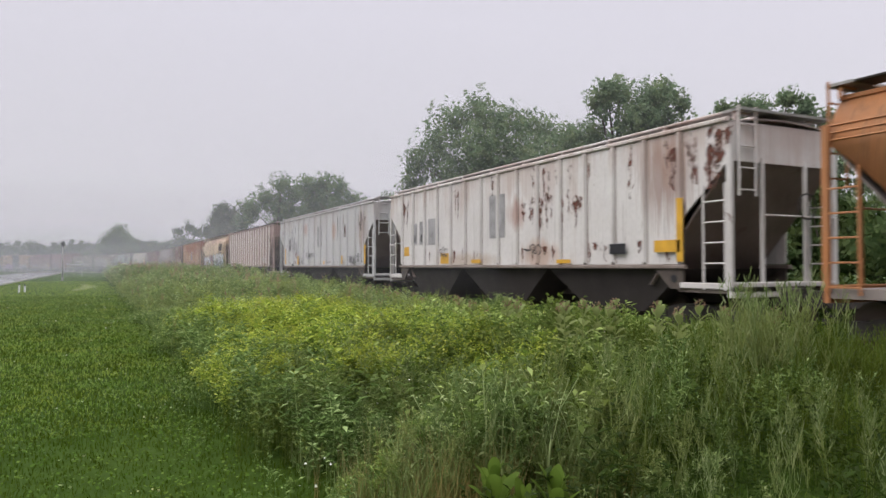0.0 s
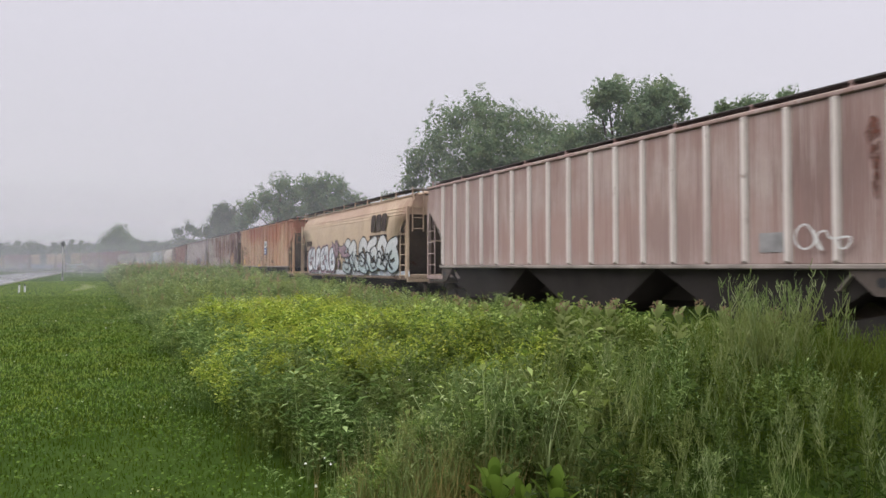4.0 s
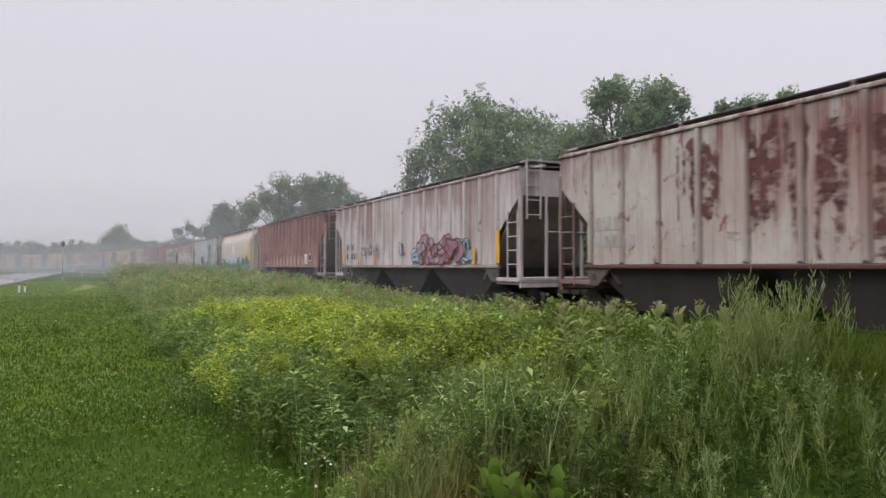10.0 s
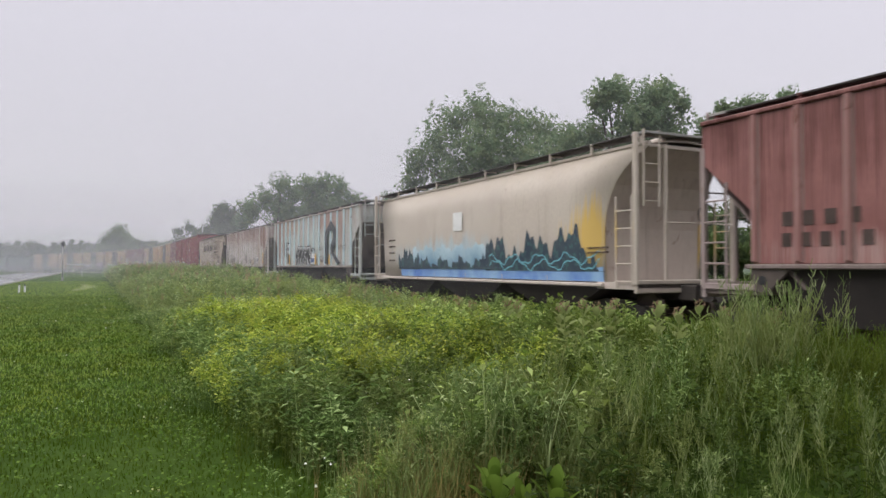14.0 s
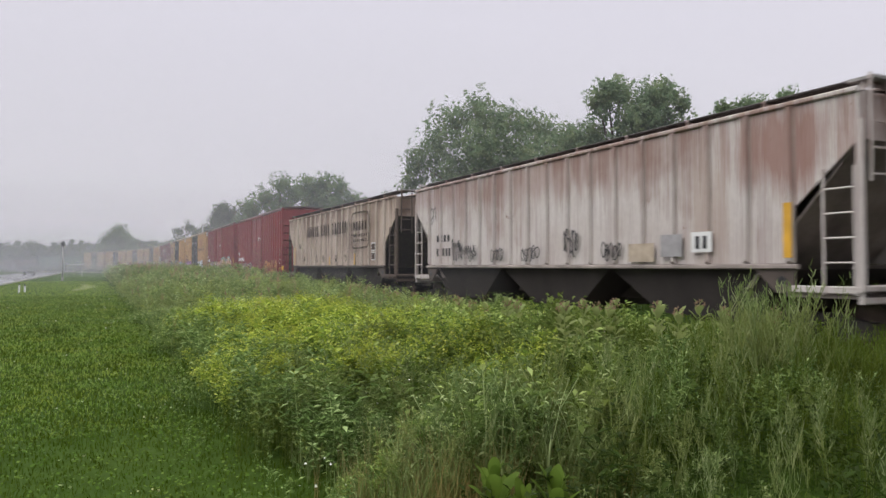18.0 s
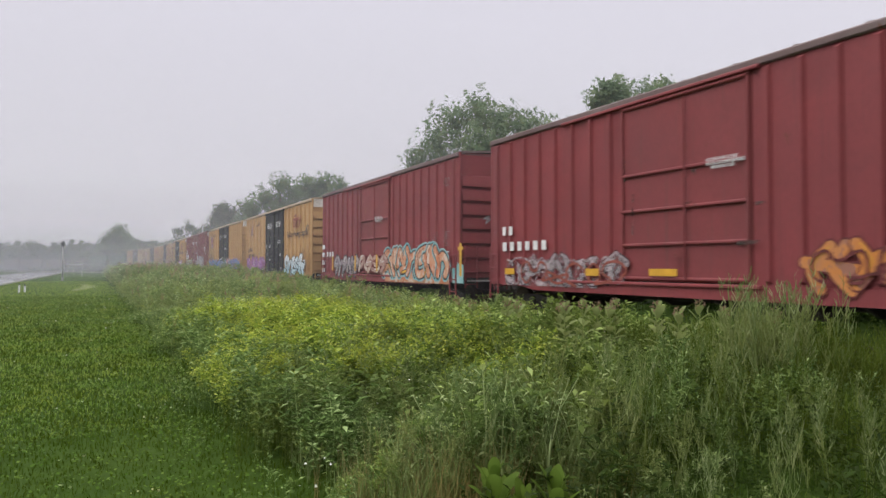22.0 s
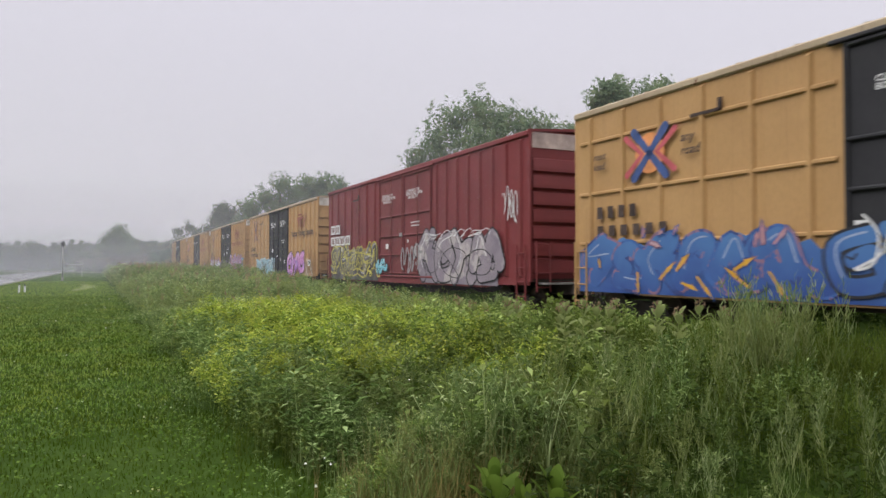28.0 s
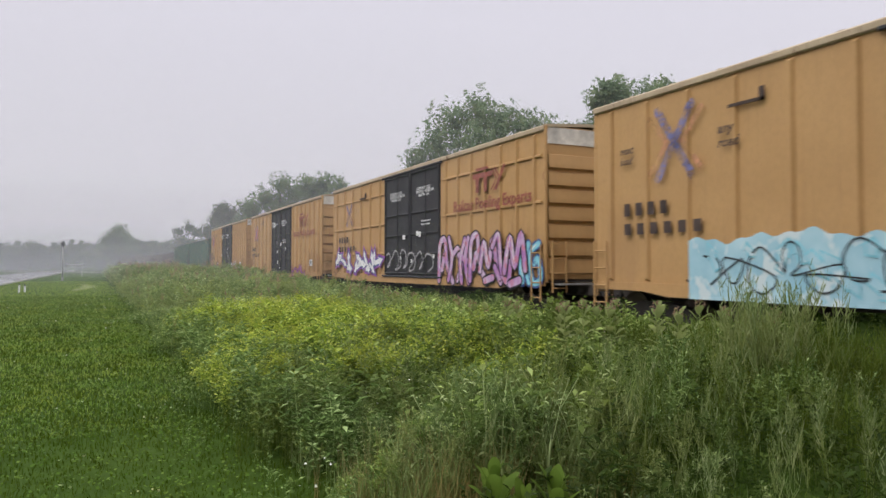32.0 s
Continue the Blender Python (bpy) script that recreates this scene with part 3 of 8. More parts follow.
    # ends
    for s in (-1, 1):
        zz = [1.1, 1.5, 2.0, low[0], (low[0] + low[1]) / 2, low[1]]
        xs = [min(lh - 0.03, (lb - 1.0 + (lh - lb + 1.0) * (z - 1.1) / (low[1] - 1.1))) for z in zz]
        if curve == "round":
            zz = [1.1, 1.9, 2.4, 2.9, 3.4, 3.8, low[1]]
            xs = [xe(z) - 0.04 for z in zz]
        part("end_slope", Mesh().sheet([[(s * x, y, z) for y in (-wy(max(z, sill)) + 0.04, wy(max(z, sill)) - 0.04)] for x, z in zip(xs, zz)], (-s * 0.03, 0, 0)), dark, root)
        part("end_panel", Mesh().sheet([[(s * lh, -wy(z) + 0.02, z), (s * lh, wy(z) - 0.02, z)] for z in (low[1], (low[1] + top) / 2, top)], (-s * 0.03, 0, 0)), mats, root)
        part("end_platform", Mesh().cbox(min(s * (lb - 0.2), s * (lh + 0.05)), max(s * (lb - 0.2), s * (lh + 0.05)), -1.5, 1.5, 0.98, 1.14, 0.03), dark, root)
        part("end_sill", Mesh().cbox(s * lh - 0.05, s * lh + 0.05, -1.52, 1.52, 0.9, 1.2, 0.02), trim, root)
        for y in (-1, 1):
            if not curve:
                x0, x1 = sorted((s * (lb - 0.05), s * lh))
                part("step_rail", Mesh().cbox(x0, x1, y * 1.54 - 0.03, y * 1.54 + 0.03, 1.06, 1.18, 0.015), trim, root)
                pad = part("jacking_pad", Mesh().prism([(s * (lb - 0.8), 1.46), (s * (lb + 0.02), 1.46), (s * (lb + 0.02), 1.04), (s * (lb - 0.34), 1.04)], y * 1.53 - 0.03, y * 1.53 + 0.03), LOWER, root)
                # a black disc paints the darkness of the pad's hole
                part("hole_dark_disc", Mesh().tube((s * (lb - 0.22), y * 1.56, 1.25), (s * (lb - 0.22), y * 1.568, 1.25), 0.085, 12), BLACK, pad)
            part("corner_post", Mesh().cbox(s * lh - 0.06, s * lh + 0.06, y * 1.5 - 0.05, y * 1.5 + 0.05, 1.1, low[1] + 0.3, 0.015), trim, root)
            part("side_ladder", ladder(s * (lh - 0.6), s * (lh - 0.06), 1.04, 3.1, y * 1.56, 0.018), trim, root)
            part("end_post", Mesh().cbox(s * lh - 0.03, s * lh + 0.03, y * 0.62 - 0.04, y * 0.62 + 0.04, 1.1, low[1] + 0.1, 0.01), trim, root)
        part("end_ladder", ladder(-1.32, -0.86, 2.85, top + 0.3, s * (lh + 0.06), 0.018, 0.42, "y"), trim, root)
        part("grab_rail", Mesh().path([(s * (lh + 0.08), -0.6, 2.5), (s * (lh + 0.08), 1.4, 2.5)], 0.02), trim, root)
        part("end_walk", Mesh().box(min(s * (lh - 0.35), s * (lh + 0.12)), max(s * (lh - 0.35), s * (lh + 0.12)), -1.3, 1.3, walk_h - 0.05, walk_h), GALV, root)
    part("brake_wheel", Mesh().path([(lh + 0.14, 0.5 + 0.26 * math.cos(a), 2.7 + 0.26 * math.sin(a)) for a in (math.pi / 6 * i for i in range(13))], 0.018), STEEL, root)
    # roof
    yt = wy(top)
    part("roof", Mesh().sheet([[(-lh, y, z), (lh, y, z)] for y, z in ((-yt, top), (-yt * 0.5, top + 0.1), (0, top + 0.13), (yt * 0.5, top + 0.1), (yt, top))], (0, 0, -0.03)), mats, root)
    for i in range(5):
        x = -lh + 2 * lh * (i + 0.5) / 5
        part("hatch_cover", Mesh().cbox(x - 1.4, x + 1.4, -0.4, 0.4, top + 0.12, top + 0.26, 0.05), mats, root)
    for s in (-1, 1):
        part("running_board", Mesh().box(-lh, lh, s * 1.0 - 0.22, s * 1.0 + 0.22, walk_h - 0.045, walk_h), board, root)
        part("board_rail", Mesh().tube((-lh, s * 1.24, walk_h - 0.02), (lh, s * 1.24, walk_h - 0.02), 0.024, 6), board if not rails else rail_mat, root)
        br = Mesh().cbox(-0.03, 0.03, -0.03, 0.03, top, walk_h, 0.008).box(-0.02, 0.02, -0.03, 0.4, walk_h - 0.08, walk_h - 0.045).data("board_bracket", rail_mat)
        for i in range(10):
            part("board_bracket", br, None, root, at=pose(-lh + 0.1 + (2 * lh - 0.2) * i / 9, s * 1.24, 0, 0, 0, 0 if s < 0 else 180))
    # underside: discharge bays and centre sill
    part("centre_sill", Mesh().cbox(-half + 0.5, half - 0.5, -0.22, 0.22, 0.72, 1.08, 0.03), GRIME, root)
    bw = 2 * lb / bays
    bay = Mesh()
    tx, bx, ty, by = bw * 0.5 - 0.03, 0.36, 1.44, 1.26
    bay.add([(-tx, -ty, sill - 0.1), (tx, -ty, sill - 0.1), (tx, ty, sill - 0.1), (-tx, ty, sill - 0.1),
             (-bx * 2.8, -by, 0.5), (bx * 2.8, -by, 0.5), (bx * 2.8, by, 0.5), (-bx * 2.8, by, 0.5)],
            [(0, 1, 2, 3), (4, 7, 6, 5), (0, 4, 5, 1), (1, 5, 6, 2), (2, 6, 7, 3), (3, 7, 4, 0)])
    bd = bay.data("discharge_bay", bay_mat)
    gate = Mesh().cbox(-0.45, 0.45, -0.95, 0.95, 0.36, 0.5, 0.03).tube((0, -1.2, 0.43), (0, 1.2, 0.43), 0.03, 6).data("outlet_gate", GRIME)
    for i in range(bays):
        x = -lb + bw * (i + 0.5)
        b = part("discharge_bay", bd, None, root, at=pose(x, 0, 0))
        part("outlet_gate", gate, None, b)
    running_gear(root, half, half - 2.25)
    BODY[root.name] = wy
    return root


def boxcar(label, length, mat, door_mat, posts=(8, 8), doors=(-1.5, 1.5), split=False, seams=(), top=5.24, sill=0.98, end_cap=None,
           group="freight train", double=True, roof_mat=None, sill_mat=None):
    """A high boxcar centred at x = 0 on z = 0 (top of rail). doors: the span of the door opening along x."""
    root = thing("boxcar", label, "train car", group)
    mats = mat(root)
    dm = door_mat(root) if callable(door_mat) else door_mat
    roof_mat = roof_mat(root) if callable(roof_mat) else (roof_mat or mats)
    half = length / 2
    lh = half - 1.08
    w = 1.5
    d0, d1 = doors
    for s in (-1, 1):
        for k, (x0, x1) in enumerate(((-lh, d0), (d1, lh))):
            side = part("side_wall", Mesh().box(x0, x1, min(s * w, s * (w - 0.05)), max(s * w, s * (w - 0.05)), sill + 0.14, top), mats, root)
            n = posts[k]
            rib = Mesh().add([(-0.075, s * (w - 0.005), sill + 0.2), (0.075, s * (w - 0.005), sill + 0.2), (0.04, s * (w + 0.07), sill + 0.26), (-0.04, s * (w + 0.07), sill + 0.26),
                              (-0.075, s * (w - 0.005), top - 0.12), (0.075, s * (w - 0.005), top - 0.12), (0.04, s * (w + 0.07), top - 0.18), (-0.04, s * (w + 0.07), top - 0.18)],
                             [(0, 1, 2, 3), (4, 7, 6, 5), (0, 4, 5, 1), (1, 5, 6, 2), (2, 6, 7, 3), (3, 7, 4, 0)]).data("side_post", mats)
            for i in range(n):
                part("side_post", rib, None, side, at=pose(x0 + (x1 - x0) * (i + 0.5) / n, 0, 0))
            for z in seams:
                part("horizontal_rib", Mesh().cbox(x0 + 0.2, x1 - 0.1, min(s * (w - 0.005), s * (w + 0.05)), max(s * (w - 0.005), s * (w + 0.05)), z, z + 0.09, 0.03), mats, side)
        part("side_sill", Mesh().prism([(-lh, sill + 0.16), (-lh, sill), (-lh + 1.6, sill - 0.02), (-lh + 2.4, sill - 0.12), (lh - 2.4, sill - 0.12), (lh - 1.6, sill - 0.02), (lh, sill), (lh, sill + 0.16)],
                                       min(s * (w - 0.03), s * (w + 0.045)), max(s * (w - 0.03), s * (w + 0.045))), sill_mat or mats, root)
        part("eave", Mesh().cbox(-lh - 0.02, lh + 0.02, min(s * (w - 0.04), s * (w + 0.06)), max(s * (w - 0.04), s * (w + 0.06)), top - 0.1, top + 0.06, 0.03), roof_mat, root)
        leaves = [(d0, (d0 + d1) / 2), ((d0 + d1) / 2, d1)] if double else [(d0, d1)]
        for k, (x0, x1) in enumerate(leaves):
            y0, y1 = s * (w - 0.05), s * (w + 0.015)
            dr = part("door", Mesh().box(x0 + 0.015, x1 - 0.015, min(y0, y1), max(y0, y1), sill + 0.2, top - 0.14), dm, root)
            ya, yb = sorted((s * (w + 0.015), s * (w + 0.075)))
            for z in (sill + 0.22, sill + 0.95, sill + 1.7, sill + 2.5, top - 0.24):
                part("door_rib", Mesh().cbox(x0 + 0.05, x1 - 0.05, ya, yb, z, z + 0.08, 0.025), dm, dr)
            for x in (x0 + 0.04, x1 - 0.12):
                part("door_stile", Mesh().cbox(x, x + 0.08, ya, yb, sill + 0.22, top - 0.16, 0.02), dm, dr)
            part("lock_rod", Mesh().tube(((x0 + x1) / 2 + 0.2, s * (w + 0.1), sill + 0.25), ((x0 + x1) / 2 + 0.2, s * (w + 0.1), top - 0.3), 0.022, 6), dm, dr)
            part("lock_handle", Mesh().box((x0 + x1) / 2 - 0.1, (x0 + x1) / 2 + 0.22, min(s * (w + 0.08), s * (w + 0.12)), max(s * (w + 0.08), s * (w + 0.12)), sill + 0.72, sill + 0.78), dm, dr)
        for z in (sill + 0.1, top - 0.15):
            part("door_track", Mesh().cbox(d0 - (0.2 if double else 2.2), d1 + 0.2, min(s * (w + 0.02), s * (w + 0.1)), max(s * (w + 0.02), s * (w + 0.1)), z, z + 0.08, 0.02), dm if split else mats, root)
        for e in (-1, 1):
            part("side_ladder", ladder(min(e * (lh - 0.5), e * (lh - 0.06)), max(e * (lh - 0.5), e * (lh - 0.06)), 0.55, 2.1, s * (w + 0.1), 0.018), mats, root)
    for s in (-1, 1):
        x0, x1 = sorted((s * lh, s * (lh - 0.06)))
        end = part("end_wall", Mesh().box(x0, x1, -w + 0.05, w - 0.05, sill + 0.14, top + 0.05), mats, root)
        ribm = Mesh()
        prof = [(0.0, -0.2), (0.08, -0.15), (0.075, -0.05), (0.045, 0.2), (0.0, 0.215)]
        ribm.sheet([[(s * (lh + p), y, z) for p, z in prof] for y in (-w + 0.1, w - 0.1)])
        rd = ribm.data("end_corrugation", mats)
        n = 8
        for i in range(n - 1):
            part("end_corrugation", rd, None, end, at=pose(0, 0, sill + 0.5 + (top - sill - 0.95) * i / (n - 1)))
        if end_cap:
            part("end_cap", Mesh().box(min(s * lh, s * (lh + 0.02)), max(s * lh, s * (lh + 0.02)), -w + 0.08, w - 0.08, top - 0.42, top + 0.02), end_cap, end, "pale panel at the top of the end")
        part("end_ladder", ladder(-1.35, -0.9, 0.8, 2.2, s * (lh + 0.14), 0.018, 0.4, "y"), mats, root)
        part("cross_walk", Mesh().box(min(s * lh, s * (lh + 0.3)), max(s * lh, s * (lh + 0.3)), -1.2, 1.2, 1.0, 1.05), GALV, root)
        part("corner_cap", Mesh().cbox(s * lh - 0.05, s * lh + 0.05, -w - 0.02, -w + 0.08, sill + 0.1, top + 0.04, 0.02), mats, root)
    # corrugated roof panels
    n = int(2 * lh / 1.2)
    pw = 2 * lh / n
    pan = Mesh().sheet([[(-pw / 2 + 0.02, y, z), (pw / 2 - 0.02, y, z)] for y, z in ((-w, top + 0.06), (0, top + 0.16), (w, top + 0.06))], (0, 0, -0.04)).data("roof_panel", roof_mat)
    seam = Mesh().sheet([[(-0.035, y, z), (0.035, y, z)] for y, z in ((-w, top + 0.09), (0, top + 0.2), (w, top + 0.09))], (0, 0, -0.08)).data("roof_seam", roof_mat)
    roof = part("roof", Mesh().box(-lh, lh, -w + 0.06, w - 0.06, top - 0.02, top + 0.02), roof_mat, root)
    for i in range(n):
        x = -lh + pw * (i + 0.5)
        part("roof_panel", pan, None, roof, at=pose(x, 0, 0))
        part("roof_seam", seam, None, roof, at=pose(x + pw / 2, 0, 0))
    part("underframe", Mesh().cbox(-half + 0.6, half - 0.6, -0.25, 0.25, 0.7, 1.0, 0.03).box(-lh, lh, -1.4, 1.4, sill + 0.1, sill + 0.18), GRIME, root)
    part("brake_tank", Mesh().tube((1.2, -0.7, 0.72), (2.6, -0.7, 0.72), 0.2, 12), GRIME, root)
    for x in [-lh + 2.9 + i * (2 * lh - 5.8) / 6 for i in range(7)]:
        part("crossbearer", Mesh().prism_x([(-1.4, sill + 0.1), (-0.25, 0.6), (0.25, 0.6), (1.4, sill + 0.1)], x - 0.05, x + 0.05), GRIME, root)
    part("brake_wheel", Mesh().path([(lh + 0.24, 0.5 + 0.26 * math.cos(a), 2.3 + 0.26 * math.sin(a)) for a in (math.pi / 6 * i for i in range(13))], 0.018), STEEL, root)
    running_gear(root, half, half - 2.6)
    BODY[root.name] = lambda z: w
    return root


BODY = {}


def fit_side(root, m, d):
    """Lays a flat mesh on the near side, d metres proud of it."""
    wy = BODY[root.name]
    m.v = [(x, -(wy(z) + d), z) for x, y, z in m.v]
    return m


def skyline(root, x0, x1, low, high, mat, d=0.01, n=40, name="painted_patch", label="", steps=4):
    """A painted patch between two curves low(x) and high(x)."""
    m = Mesh()
    rows = []
    for i in range(n + 1):
        x = x0 + (x1 - x0) * i / n
        a, b = low(x), max(low(x) + 0.005, high(x))
        rows.append([(x, 0, a + (b - a) * j / steps) for j in range(steps + 1)])
    m.sheet(rows)
    return part(name, fit_side(root, m, d), mat, root, label)


def jag(seed, base, amp, f=3.0):
    """A ragged curve round base."""
    r = random.Random(seed)
    ph = [r.uniform(0, 6.28) for _ in range(4)]
    return lambda x: base + amp * (0.5 * math.sin(f * x + ph[0]) + 0.35 * math.sin(2.7 * f * x + ph[1]) + 0.3 * math.sin(6.1 * f * x + ph[2]))


def runs(root, x0, x1, z0, z1, mat, n=6, seed=1, w=0.12, d=0.008, least=0.3):
    """Rust or dirt run down from z1, each run a part that tapers to its own length."""
    r = random.Random(seed)
    for i in range(n):
        m = Mesh()
        x, ln, ww = r.uniform(x0, x1), (z1 - z0) * r.uniform(least, 1.0), w * r.uniform(0.35, 1.3)
        zt = z1 - r.uniform(0, 0.25) * (z1 - z0)
        cols = [(0.0, 0.3), (0.06, 0.8), (0.2, 1.0), (0.36, 0.7), (0.5, 0.8), (0.66, 0.45), (0.8, 0.5), (1.0, 0.08)]
        for t, u in cols:
            j, u = r.uniform(-0.2, 0.2) * ww, u * r.uniform(0.7, 1.3)
            z = max(z0, zt - ln * t)
            m.v += [(x - ww * u / 2 + j, 0, z), (x + ww * u / 2 + j, 0, z)]
        m.f = [(2 * i, 2 * i + 1, 2 * i + 3, 2 * i + 2) for i in range(len(cols) - 1)]
        part("rust_run", fit_side(root, m, d + 0.0002 * (i % 9)), mat, root)


def digits(root, x0, x1, z0, z1, n, y, mat, name="number_bar"):
    """A row of n short bars in place of a number or mark, each a part."""
    w = (x1 - x0) / n
    for i in range(n):
        a, b = x0 + w * i + w * 0.2, x0 + w * (i + 1) - w * 0.28
        part(name, Mesh().box(a, b, y - 0.006, y, z0, z1), mat, root)


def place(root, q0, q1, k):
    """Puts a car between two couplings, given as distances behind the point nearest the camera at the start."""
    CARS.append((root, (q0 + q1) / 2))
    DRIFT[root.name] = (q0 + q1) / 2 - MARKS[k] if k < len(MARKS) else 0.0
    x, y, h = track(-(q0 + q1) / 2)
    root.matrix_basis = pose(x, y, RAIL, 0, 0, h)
    return root

# ---------------------------------------------------------------- the train, car by car
G = [-9.8, 8.6, 27.6, 46.7, 66.4, 83.8, 102.75, 121.95, 140.85, 159.6, 177.75, 196.85, 215.9, 235.1, 252.8, 270.5,
     291.5, 312.2, 333.0, 353.85, 374.6, 395.6, 416.5, 435.6, 454.6, 473.6, 492.6, 511.6, 530.6]
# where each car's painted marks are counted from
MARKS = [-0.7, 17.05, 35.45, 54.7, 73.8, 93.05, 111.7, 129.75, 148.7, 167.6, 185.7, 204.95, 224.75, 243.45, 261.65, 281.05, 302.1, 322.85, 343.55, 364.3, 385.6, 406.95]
lens = [b - a for a, b in zip(G, G[1:])]
WALL, RIBF = -1.536, -1.607        # decals on the sheet, and on the faces of the ribs
BOXW = -1.575                      # the same for the boxcars' posts
GREYP = plain("grey_paint_out", (0.3, 0.29, 0.3), 0.6)
RUST = worn("rust_stain", (0.14, 0.055, 0.04))
DARKST = worn("dark_run_stain", (0.09, 0.07, 0.065), 0.45, 0.7)
MAROON = plain("maroon_paint", (0.15, 0.035, 0.035), 0.75, 0, 0.45, 6.0)
PEEL = worn("peeling_maroon", (0.1, 0.036, 0.036), 0.4, 0.55, 4.0)
GONE = worn("worn_brown_lettering", (0.07, 0.05, 0.042), 0.35, 0.5, 7.0)
BROWN = plain("dark_brown_lettering", (0.06, 0.04, 0.035), 0.7, 0, 0.4)
INK = plain("black_spray", (0.02, 0.02, 0.024), 0.6, 0, 0.2)
CHALK = plain("white_spray", (0.66, 0.66, 0.66), 0.6, 0, 0.15)
BLUE = plain("blue_sign_paint", (0.05, 0.09, 0.25), 0.5)
CYAN = plain("cyan_spray", (0.2, 0.5, 0.6), 0.55, 0, 0.25)
PURPLE = plain("purple_spray", (0.28, 0.08, 0.34), 0.55, 0, 0.3)
FAINT = worn("faint_white_stencil", (0.42, 0.38, 0.38), 0.44, 0.62, 9.0)
DEEPRED = plain("dull_red_emblem", (0.26, 0.07, 0.05), 0.6, 0, 0.35, 5.0)


def P(name, base, fade, **kw):
    return lambda root: paint(name, root, base, fade, **kw)


def notice(c, x, z, w, y):
    """The three stencilled lines on a sliding door."""
    for k, text in enumerate(("CLOSE AND LOCK", "BOTH DOORS BEFORE", "MOVING CAR")):
        words(c, text, x + (0.0, 0.0, 0.22)[k] * w, z - (k + 1) * w * 0.14, y, w * 0.115, CHALK)


def small_marks(c, lh, y, mat, seed):
    """Stencilled data that every car carries: rows of short bars."""
    r = random.Random(seed)
    for _ in range(3):
        x = r.uniform(-lh * 0.8, lh * 0.7)
        bars(c, x, x + r.uniform(0.5, 0.9), 1.75, 1.75 + r.uniform(0.15, 0.32), y, mat, 3, "data_stencil", r.random())


# 0: orange
c = hopper("orange covered hopper with curved sides and dark roof", lens[0], P("orange_paint", (0.540, 0.216, 0.081), (0.450, 0.225, 0.117), amount=0.2, streak=0.5, seed=2), curve=True, sill=1.15)
place(c, G[0], G[1], 0)

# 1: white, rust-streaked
# its ends take a darker paint: rust plus painted shade of the overhang
c = hopper("white covered hopper streaked with rust, grey painted-out patches", lens[1], P("white_car_paint", (0.76, 0.73, 0.725), (0.67, 0.63, 0.62), soak=((0.3, 0.16, 0.11), 0.4, 2.8), patches=((6.9, 3.4, 0.9, 1.2, (0.2, 0.09, 0.06), 0.6), (1.0, 3.0, 0.5, 0.5, (0.3, 0.13, 0.09), 0.6), (-2, 1.7, 2.5, 0.25, (0.4, 0.3, 0.22), 0.6), (2.2, 1.8, 1.0, 0.4, (0.42, 0.26, 0.18), 0.6)), amount=0.2, streak=0.25, seed=1), 15, rails=True, dark=P("shaded_white_end_sheet", (0.3, 0.25, 0.225), (0.2, 0.15, 0.13), amount=0.3, seed=9))
place(c, G[1], G[2], 1)
decal(c, -1.57, -0.67, 2.35, 3.64, WALL, GREYP, "painted_out_patch")
for x0, x1, z0, z1 in ((-7.5, -6.95, 2.33, 3.1), (-6.72, -6.12, 2.3, 3.15), (-5.98, -5.1, 2.28, 3.2)):
    decal(c, x0, x1, z0, z1, WALL, GREYP, "painted_out_patch")
digits(c, -7.4, -7.05, 2.4, 2.66, 2, WALL - 0.007, INK)
digits(c, -6.65, -6.2, 2.4, 2.66, 2, WALL - 0.007, INK)
decal(c, -8.15, -7.7, 1.9, 2.25, WALL, YELLOW, "yellow_marking")
decal(c, -4.95, -4.3, 1.6, 1.95, WALL, YELLOW, "yellow_marking")
runs(c, -8.4, -7.8, 2.7, 4.15, RUST, 10, 7, 0.2)
decal(c, 5.55, 6.3, 1.8, 2.05, RIBF, YELLOW, "yellow_marking")
decal(c, 6.2, 6.38, 1.6, 2.9, RIBF, YELLOW, "yellow_marking")
decal(c, 2.0, 2.6, 1.58, 1.68, RIBF, YELLOW, "yellow_marking")
decal(c, -2.6, -2.0, 1.6, 1.72, RIBF, YELLOW, "yellow_marking")
decal(c, 4.1, 4.65, 1.78, 2.02, RIBF, INK, "stencil_panel")
runs(c, -7, 6.3, 3.0, 4.25, RUST, 13, 3, 0.14)
runs(c, 0.3, 3.0, 2.4, 3.5, RUST, 16, 4, 0.18)
runs(c, -6, 6.4, 1.6, 2.1, RUST, 26, 5, 0.16)
runs(c, 5.9, 7.6, 3.0, 4.25, RUST, 14, 6, 0.2)
tag_lines(c, 0.5, 1.3, 1.82, 2.15, RIBF, INK, 3, 2)
tag_lines(c, -4.9, -4.3, 1.8, 2.2, RIBF, INK, 3, 3)

# 2: white, cleaner
c = hopper("white covered hopper with a few dark rust marks", lens[2], P("white_car_paint_b", (0.6, 0.595, 0.61), (0.55, 0.535, 0.54), soak=((0.34, 0.26, 0.22), 0.3, 3.0), patches=((7.0, 3.0, 0.7, 1.2, (0.25, 0.14, 0.1), 0.55), (3.0, 3.3, 0.35, 0.5, (0.4, 0.25, 0.2), 0.6), (-2.4, 3.6, 0.4, 0.5, (0.3, 0.15, 0.1), 0.6)), amount=0.1, streak=0.12, seed=5), 14, rails=True, dark=P("shaded_white_end_sheet", (0.3, 0.25, 0.225), (0.2, 0.15, 0.13), amount=0.3, seed=9), rib_shades=False)
place(c, G[2], G[3], 2)
